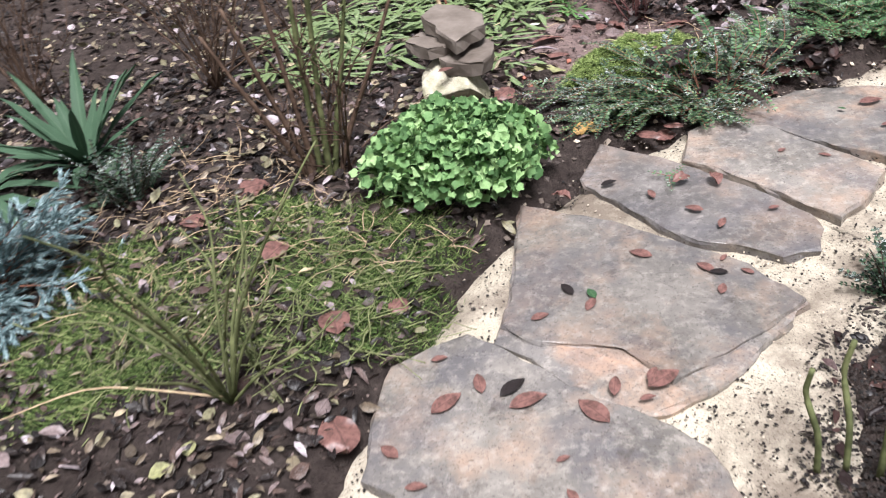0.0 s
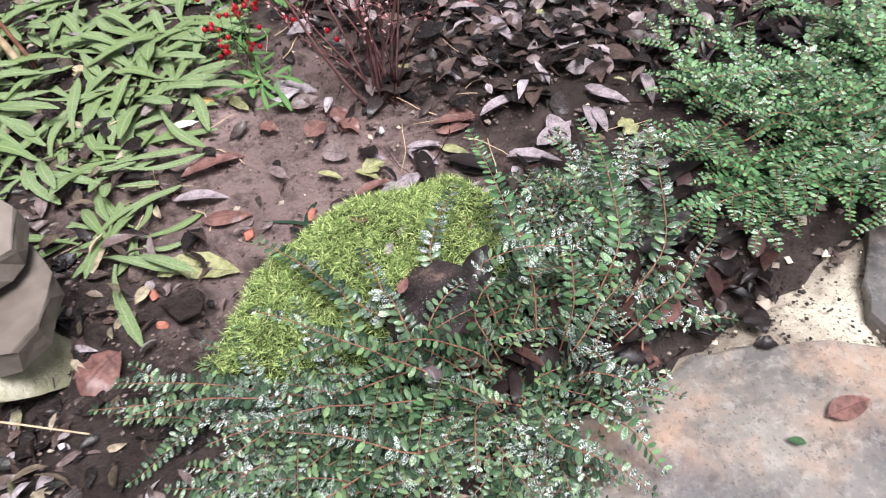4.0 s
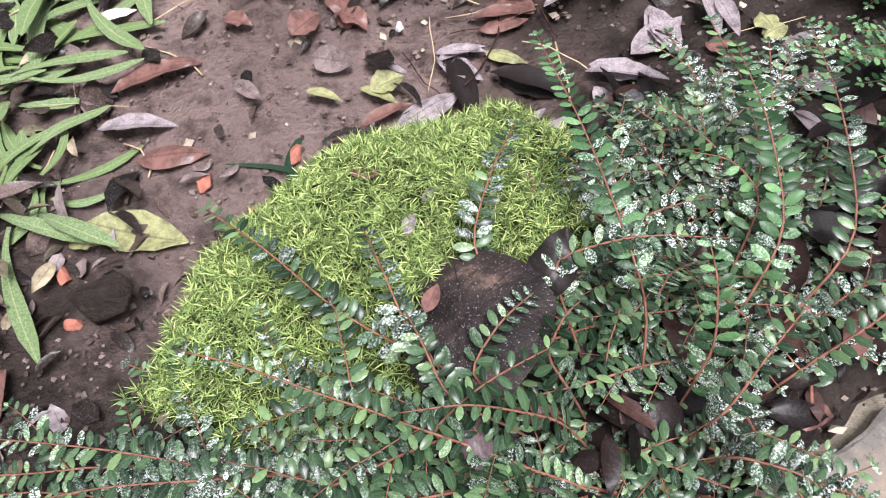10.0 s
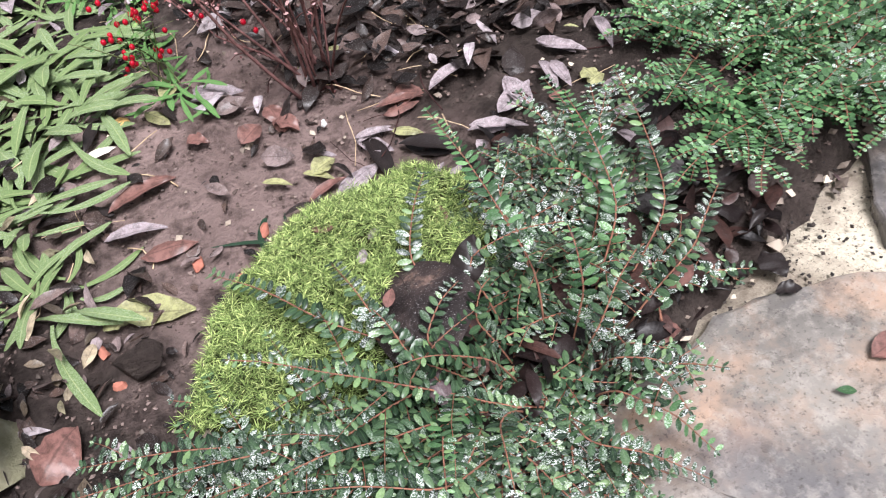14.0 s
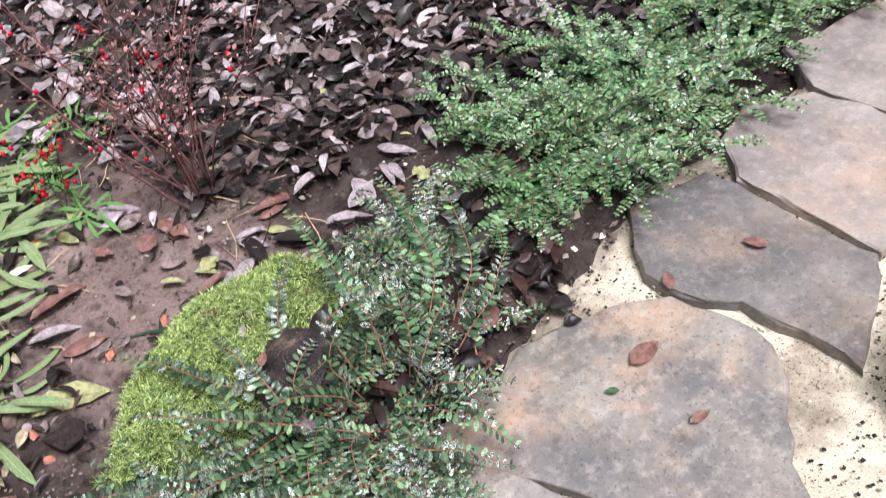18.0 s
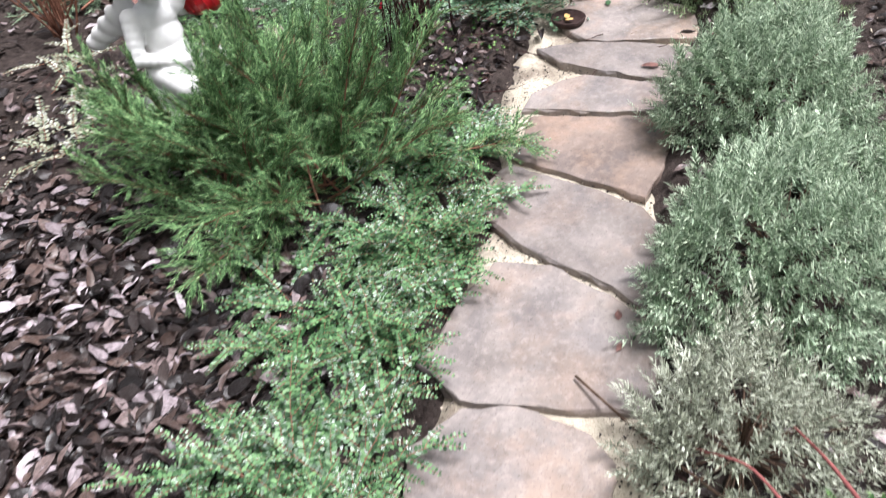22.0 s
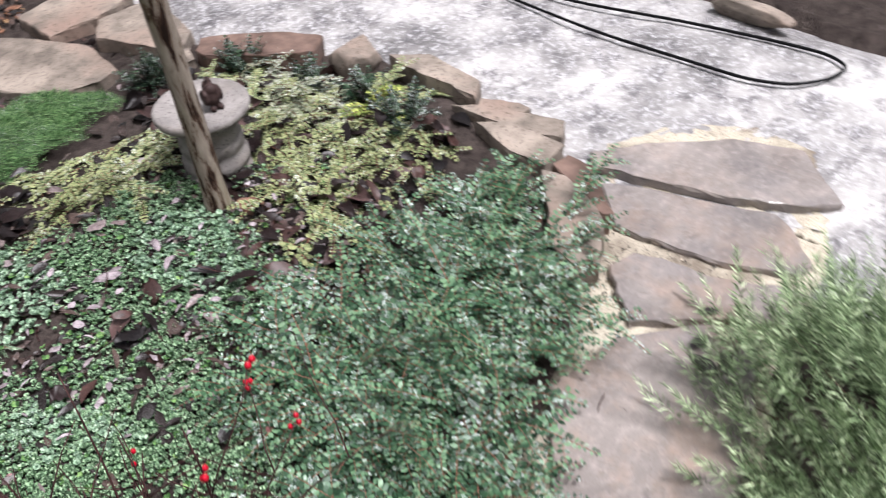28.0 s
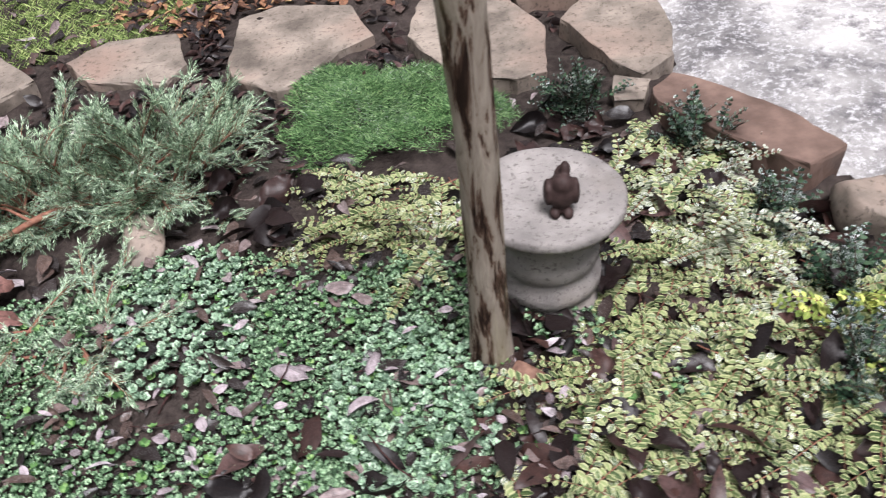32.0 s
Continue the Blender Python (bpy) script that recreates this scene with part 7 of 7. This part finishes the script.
MID_GREY = [(0.996, 3.302, 0.076, -38), (0.816, 3.173, 0.089, -26), (1.558, 3.364, 0.065, -63), (1.602, 3.571, 0.128, -91), (1.134, 3.632, 0.14, 10), (1.154, 3.301, 0.077, -39), (0.843, 3.585, 0.122, -66), (1.158, 3.469, 0.085, 2), (1.327, 3.539, 0.068, 26), (0.617, 3.25, 0.079, -48), (0.375, 3.5, 0.106, -27), (0.944, 3.875, 0.111, 33), (0.799, 3.337, 0.111, 20), (0.871, 3.216, 0.095, 31), (0.667, 4.201, 0.088, 38), (1.028, 4.133, 0.071, -16), (0.799, 4.319, 0.14, -79), (1.289, 3.502, 0.05, -73), (0.992, 3.302, 0.085, -56), (1.579, 3.559, 0.108, -75)]
FAR_GREY = [(1.082, 3.292, 0.1, -97), (1.117, 3.627, 0.097, -8), (1.139, 3.456, 0.052, -80), (1.575, 4.269, 0.098, -10), (1.655, 3.838, 0.134, -43), (1.838, 3.847, 0.136, -128), (1.564, 3.373, 0.081, -71), (0.807, 3.409, 0.048, -45), (0.943, 3.228, 0.087, -93), (1.083, 3.079, 0.079, -118), (1.158, 3.298, 0.091, -25), (1.288, 3.401, 0.048, -15), (1.566, 3.995, 0.077, 9), (1.685, 4.354, 0.082, -86)]
for k, (x, y, s, a) in enumerate(NEAR_GREY + MID_GREY + FAR_GREY):
    single(x, y, float(land(x, y)) + 0.016, s, a, GREYLEAF, GM, WILLOW, k, roll=(k * 37) % 23 - 11)
for x, y, z, s, a, t in [(3.98, 5.02, 0.04, 0.09, 150, 1), (4.15, 5.0, 0.045, 0.06, 60, 1), (4.12, 4.9, 0.04, 0.07, 20, 2)]:
    single(x, y, z, s, a, GREYLEAF, GM, DEAD, t)
SOIL_RUST = [(0.512, 3.188, 0.079, 19), (0.689, 3.311, 0.072, 4), (0.939, 3.174, 0.038, -22), (0.811, 2.96, 0.076, -23), (0.206, 3.336, 0.13, 13), (0.233, 3.186, 0.098, -5), (0.487, 3.38, 0.05, -18), (0.324, 3.412, 0.047, -27), (0.691, 3.327, 0.088, -8), (0.237, 3.354, 0.068, -9), (0.877, 2.715, 0.049, -18), (0.613, 2.748, 0.04, -4), (0.456, 2.731, 0.067, -25), (0.54, 2.55, 0.065, -20), (0.708, 3.338, 0.066, -21), (0.483, 3.373, 0.06, 135), (0.549, 2.553, 0.047, -9), (0.465, 2.506, 0.101, -31)]
SOIL_BLACK = [(0.706, 3.192, 0.127, -38), (0.119, 3.313, 0.056, -14), (0.615, 3.21, 0.133, -85), (0.697, 3.2, 0.092, -45), (1.099, 3.069, 0.138, 31), (1.059, 3.067, 0.104, -129), (1.07, 2.741, 0.054, -85), (1.062, 2.694, 0.038, -17), (0.144, 3.51, 0.087, -114), (0.136, 3.334, 0.047, 132), (1.093, 3.091, 0.079, 5), (0.316, 2.628, 0.119, -4), (1.072, 2.876, 0.084, 22), (0.558, 2.628, 0.039, -53), (0.554, 2.732, 0.047, -63), (0.202, 2.994, 0.021, -27)]
SOIL_OLIVE = [(0.506, 3.223, 0.064, -41), (0.68, 3.256, 0.061, -34), (1.01, 3.179, 0.037, 18), (0.188, 3.083, 0.14, -24), (0.435, 3.236, 0.057, -33), (0.266, 3.501, 0.073, -55), (0.95, 3.625, 0.044, -54), (0.552, 3.49, 0.055, -58), (1.047, 3.349, 0.029, -38), (0.95, 3.636, 0.037, -37), (1.006, 3.194, 0.041, -80), (0.127, 3.075, 0.043, -11)]
for items, mat, label in ((SOIL_RUST, RUSTLEAF, "rust-brown fallen leaf on damp soil"), (SOIL_BLACK, BLACKLEAF, "black rotting leaf on damp soil"), (SOIL_OLIVE, OLIVELEAF, "pale olive fallen leaf on damp soil")):
    for k, (x, y, s, a) in enumerate(items):
        single(x, y, 0.0 if way_gap(x, y) < 0 else float(land(x, y)) + 0.012, s, a, mat, label, WILLOW if s > 0.085 else WILLOW[:2] + ROUNDDEAD[1:], k, roll=(k * 29) % 19 - 9)
for x, y, z, s, a in [(0.55, 2.985, 0.098, 0.03, 30), (0.48, 3.03, 0.096, 0.035, 160), (0.415, 2.80, 0.072, 0.022, 120), (0.52, 2.95, 0.10, 0.03, 70), (0.33, 2.80, 0.04, 0.035, 90), (0.65, 3.0, 0.07, 0.05, 100)]:
    single(x, y, z, s, a, RUSTLEAF if s > 0.031 else GREYLEAF, "small fallen leaf lying on the moss", FLATDEAD, 0)
single(0.564, 2.818, 0.108, 0.162, 120, ROTTEN, "large round rotten black-brown leaf among the sprays", DISC, 0, pitch=8, roll=-14)
single(0.545, 2.72, 0.085, 0.075, 95, MAUVELEAF, "mauve-brown leaf caught in the sprays", DEAD, 1)
single(0.648, 2.866, 0.112, 0.078, 48, BLACKLEAF, "curled black leaf standing beside the moss", ROUNDDEAD, 2, pitch=-28, roll=25)
single(0.53, 2.835, 0.14, 0.032, 60, RUSTLEAF, "small red leaf on a large rotten leaf", FLATDEAD, 0)
for x, y, s, a in [(0.27, 2.56, 0.07, 10), (0.25, 2.53, 0.05, 100), (0.30, 2.54, 0.05, 60), (-0.42, 1.20, 0.05, 30), (-0.36, 1.23, 0.035, 100), (0.20, 3.52, 0.035, 150)]:
    single(x, y, float(land(x, y)) + 0.012, s, a, YELLOWLEAF, "bright yellow fallen leaf on damp soil", ROUNDDEAD, 1)
for x, y, s, a in [(0.52, 3.24, 0.05, 20), (0.30, 3.56, 0.045, 60), (0.62, 3.52, 0.035, 100), (-0.7, 1.3, 0.05, 30), (-0.66, 1.36, 0.04, 100), (0.72, 3.62, 0.03, 50), (3.76, 3.41, 0.05, 50), (3.71, 3.45, 0.04, 130), (4.2, 4.6, 0.05, 10)]:
    single(x, y, float(land(x, y)) + 0.015, s, a, OLIVELEAF, "pale olive-yellow fallen leaf", ROUNDDEAD, 0)
for x, y, s, a in [(0.52, 2.55, 0.07, 20), (0.63, 2.49, 0.06, 140), (0.42, 3.38, 0.055, 40), (0.47, 3.42, 0.05, 100), (0.03, 2.88, 0.09, 50), (0.92, 2.78, 0.08, 30), (1.75, 3.16, 0.09, 100), (2.3, 3.2, 0.07, 60), (-0.35, 1.38, 0.11, 120), (-0.6, 2.0, 0.09, 60), (-0.75, 2.35, 0.11, 20), (-0.9, 2.2, 0.09, 150), (-0.25, 1.75, 0.06, 60), (-0.4, 1.7, 0.09, 110), (0.55, 1.28, 0.08, 20), (0.62, 1.62, 0.05, 40), (3.72, 2.85, 0.06, 80), (4.05, 3.02, 0.09, 40), (4.42, 4.35, 0.10, 70), (3.65, 5.62, 0.09, 30)]:
    single(x, y, float(land(x, y)) + 0.018, s, a, RUSTLEAF, "curled rust-brown fallen leaf on the ground", ROUNDDEAD, int(100 * x) % 2, roll=8)
for x, y, s, a in [(1.08, 2.80, 0.05, 20), (1.02, 2.76, 0.04, 120), (1.12, 2.78, 0.03, 60), (0.98, 2.74, 0.035, 150), (2.9, 3.5, 0.11, 20), (2.98, 3.42, 0.10, 120), (3.05, 3.5, 0.12, 70), (2.8, 3.45, 0.09, 10), (3.62, 3.5, 0.08, 30), (3.57, 3.56, 0.07, 110)]:
    single(x, y, -0.008 if way_gap(x, y) < 0 else 0.03, s, a, BLACKLEAF, "black rotting leaf on the grit", DEAD, int(50 * y) % 5)

for x, y, s, a in [(3.74, 3.44, 0.045, 30), (3.715, 3.42, 0.035, 120)]:
    single(x, y, 0.026, s, a, YELLOWLEAF, "yellow leaf lying in the dark dish", FLATDEAD, 0)

# small finds on the stones, the grit and the soil
for x, y, s, a in [(0.50, 2.22, 0.055, 20), (0.584, 2.205, 0.06, 100), (0.168, 2.202, 0.06, 150)]:
    single(x, y, 0.004 if way_gap(x, y) > -0.1 else 0.012, s, a, RUSTLEAF, "curled rust-brown leaf beside a green sprig", ROUNDDEAD, 2, roll=15)
single(-0.16, 2.84, 0.148, 0.055, 20, RUSTLEAF, "red-brown leaf caught on the limestone block", FLATDEAD, 0)
single(0.156, 3.448, 0.035, 0.06, 0, flat_material("bleached_leaf", (0.50, 0.47, 0.40), (0.58, 0.56, 0.50), 40, 0.7), "bleached white leaf on damp soil", WILLOW, 1)
for x, y, s, a in [(3.277, 5.417, 0.15, 40), (3.214, 5.299, 0.13, 110), (3.34, 5.33, 0.11, 160)]:
    single(x, y, 0.035, s, a, RUSTLEAF, "large brown curled leaf under the juniper", CRUMPLED, int(100 * x) % 3, roll=12)
boulder("rock", (3.16, 5.09, -0.01), (0.10, 0.08, 0.07), 14, LIME, "yellowish rock at the edge of the sedum")
boulder("snail_shell", (0.549, 3.34, 0.012), (0.009, 0.008, 0.009), 15, WHITE, "tiny white snail shell on damp soil", "shell")
bare = thing("fallen_branch", (3.45, 5.63, 0.05), "bare red-brown juniper stem lying low", "branch")
cane([(0.05, 0.06, 0.02), (-0.06, 0.0, 0.035), (-0.16, -0.03, 0.01), (-0.30, -0.02, -0.02)], 0.011, 0.006, REDWOOD, bare, "stem")
cane([(-0.08, -0.01, 0.03), (-0.16, 0.05, 0.05), (-0.25, 0.08, 0.03)], 0.005, 0.002, REDWOOD, bare, "side_stem")
sprig = thing("green_sprig", (0.47, 2.235, 0.006), "tiny green sprig sprouting from a flagstone joint", "plant")
rng = np.random.default_rng(31)
for az, ln in ((40, 0.07), (150, 0.06), (260, 0.08), (330, 0.05)):
    leafy_stem(sprig, arch((0, 0, 0.002), az, 18, ln, 30, 6, 0.05, rng), rng, REDWOOD, GREENHONEY, 0.013, 0.011, OVAL, 0, 0.0011)
strap_plant((0.56, 2.421), 5, 0.045, "small weed with plum-coloured leaves in the grit", 541, MAUVELEAF, 2.6, (0.1, 0.5), "plum_weed")
stick = thing("dry_stick", (-0.11, 2.81, 0.02), "thin dry stalk lying on the ground", "stick")
cane([(-0.14, 0.05, 0.012), (0.0, 0.0, 0.02), (0.14, -0.05, 0.012)], 0.0022, 0.0014, DRY, stick, "stalk", 6)

chip_at = [(0.335, 3.08), (0.30, 3.02), (0.39, 3.16), (0.12, 2.97), (0.10, 3.04), (0.27, 3.14)]
for k, (x, y) in enumerate(chip_at):
    boulder("brick_chip", (x, y, float(land(x, y)) - 0.002), (0.017 + 0.003 * (k % 3), 0.012, 0.012), 800 + k, BRICK, "orange brick chip on damp soil", "stone", "brick chips")


def pebbles(name, label, zone, box, count, size, material, seed):
    rng = np.random.default_rng(seed)
    tv = np.array([(1, 0.1, 0), (0.1, 0.9, 0.1), (-0.8, -0.1, 0.2), (0.2, -1, -0.1), (0.3, 0.2, 0.9), (0, 0, -0.9)])
    tt = np.array([(0, 1, 4), (1, 2, 4), (2, 3, 4), (3, 0, 4), (1, 0, 5), (2, 1, 5), (3, 2, 5), (0, 3, 5)])
    x, y = rng.uniform(box[0], box[1], count * 3), rng.uniform(box[2], box[3], count * 3)
    keep = zone(x, y)
    x, y = x[keep][:count], y[keep][:count]
    n = len(x)
    z = np.where(way_gap(x, y) < 0, -0.02, land(x, y))
    s = rng.uniform(*size, n)
    bt = Batch()
    bt.add((tv, tt, np.full(len(tv), 0.5)), frames_of(rng.normal(0, 1, (n, 3)) * [1, 1, 0.2], UPV + rng.normal(0, 0.3, (n, 3)), s, s * rng.uniform(0.6, 1, n), s * rng.uniform(0.4, 0.7, n)), np.stack([x, y, z + 0.002], 1))
    return tagged(bt.link(name, material, smooth=False), label, "pebbles", kind="stuff")


GRAVEL = Mat("mixed_pebble", 0.7)
GRAVEL.base(GRAVEL.ramp(GRAVEL.island(), (0.0, (0.09, 0.07, 0.06)), (0.6, (0.26, 0.21, 0.17)), (1.0, (0.55, 0.48, 0.38))))
COAL = Mat("black_debris", 0.8)
COAL.base(COAL.ramp(COAL.island(), (0.0, (0.015, 0.012, 0.012)), (1.0, (0.07, 0.05, 0.04))))
pebbles("pebbles", "small pebbles and crumbs on the soil", lambda x, y: (way_gap(x, y) > 0.03) & ~inside(x, y, PATIO_EDGE), (-2.0, 5.0, 1.0, 5.5), 3200, (0.003, 0.011), GRAVEL.m, 901)
CLOD = Mat("soil_crumb", 0.85, 0.1)
CLOD.base(CLOD.ramp(CLOD.island(), (0.0, (0.09, 0.066, 0.058)), (0.75, (0.20, 0.152, 0.135)), (1.0, (0.28, 0.22, 0.20))))
pebbles("soil_crumbs", "crumbs and clods of damp brown soil", lambda x, y: (way_gap(x, y) > 0.02) & ~inside(x, y, PATIO_EDGE), (-0.3, 1.3, 2.6, 4.0), 6000, (0.0015, 0.006), CLOD.m, 904)
pebbles("soil_crumbs", "crumbs and clods of dark soil by the roses", lambda x, y: way_gap(x, y) > 0.02, (-1.8, 0.0, 1.0, 3.2), 3200, (0.002, 0.008), CLOD.m, 905)
pebbles("grit_grains", "coarse pale grit grains on the path bed", lambda x, y: way_gap(x, y) < 0.0, (-0.4, 5.0, 0.8, 4.1), 5200, (0.0015, 0.005), GRAVEL.m, 902)
pebbles("debris", "dark soil and crumbs spilled on the grit", lambda x, y: blob(0.80, 1.26, 0.26, 0.44, soft=0.6)(x, y, np.random.default_rng(6)), (0.4, 1.1, 0.7, 1.8), 4600, (0.0015, 0.007), COAL.m, 906)
pebbles("pebbles", "dark pebbles along the edge of the bed", lambda x, y: (way_gap(x, y) > -0.03) & (way_gap(x, y) < 0.1), (-0.4, 2.0, 2.0, 3.2), 420, (0.006, 0.018), GRAVEL.m, 907)
pebbles("debris", "black crumbs of bark and soil on grit", lambda x, y: (way_gap(x, y) < 0.03) & (np.sin(6 * x + 4 * y) + np.sin(9 * y - 4 * x) > -0.5), (-0.4, 5.0, 0.8, 4.1), 13600, (0.0012, 0.006), COAL.m, 903)


def straws(name, label, zone, box, count, length, material, seed, r=0.0009):
    rng = np.random.default_rng(seed)
    bt = Batch()
    x, y = rng.uniform(box[0], box[1], count * 3), rng.uniform(box[2], box[3], count * 3)
    keep = zone(x, y, rng)
    for px, py in list(zip(x[keep], y[keep]))[:count]:
        z = max(float(land(px, py)), -0.02) + rng.uniform(0.004, 0.02)
        pts = arch((px, py, z), rng.uniform(0, 360), rng.uniform(-4, 10), rng.uniform(*length), rng.uniform(0, 14), 5, 0.22, rng)
        pts[:, 2] = np.maximum(pts[:, 2], z - 0.004)
        bt.raw(*tube_rings(pts, np.full(len(pts), r * rng.uniform(0.7, 1.6)), 4))
    return tagged(bt.link(name, material), label, "twigs", kind="stuff")


straws("dry_straws", "thin dry straws and stalks on the soil", off(lambda x, y, r: blob(0.4, 3.4, 0.6, 0.5)(x, y, r)), (-0.3, 1.2, 2.8, 4.0), 46, (0.05, 0.14), DRY, 910)
straws("dry_straws", "dry tan grass stems and needles in the mat", off(lambda x, y, r: blob(-0.4, 2.05, 0.3, 0.16)(x, y, r) | blob(-0.9, 2.2, 0.5, 0.5)(x, y, r)), (-1.6, 0.1, 1.4, 3.0), 420, (0.06, 0.16), DRY, 911)
straws("dry_twigs", "thin dark twigs lying in the leaf litter", off(lambda x, y, r: x > 0.5), (0.5, 4.9, 3.2, 5.2), 520, (0.05, 0.2), DARKWOOD, 912, 0.0012)
straws("dry_twigs", "thin dark twigs across the wet flagstones", lambda x, y, r: way_gap(x, y) < -0.1, (3.0, 5.0, 2.8, 3.8), 16, (0.05, 0.14), DARKWOOD, 913, 0.0016)
straws("wiry_stems", "tangle of wiry green stems over the mat", off(lambda x, y, r: blob(-0.6, 1.8, 0.5, 0.3)(x, y, r)), (-1.3, 0.1, 1.3, 2.4), 420, (0.08, 0.24), flat_material("pale_green_stem", (0.13, 0.15, 0.06), (0.30, 0.32, 0.15), 30, 0.7), 914, 0.0013)
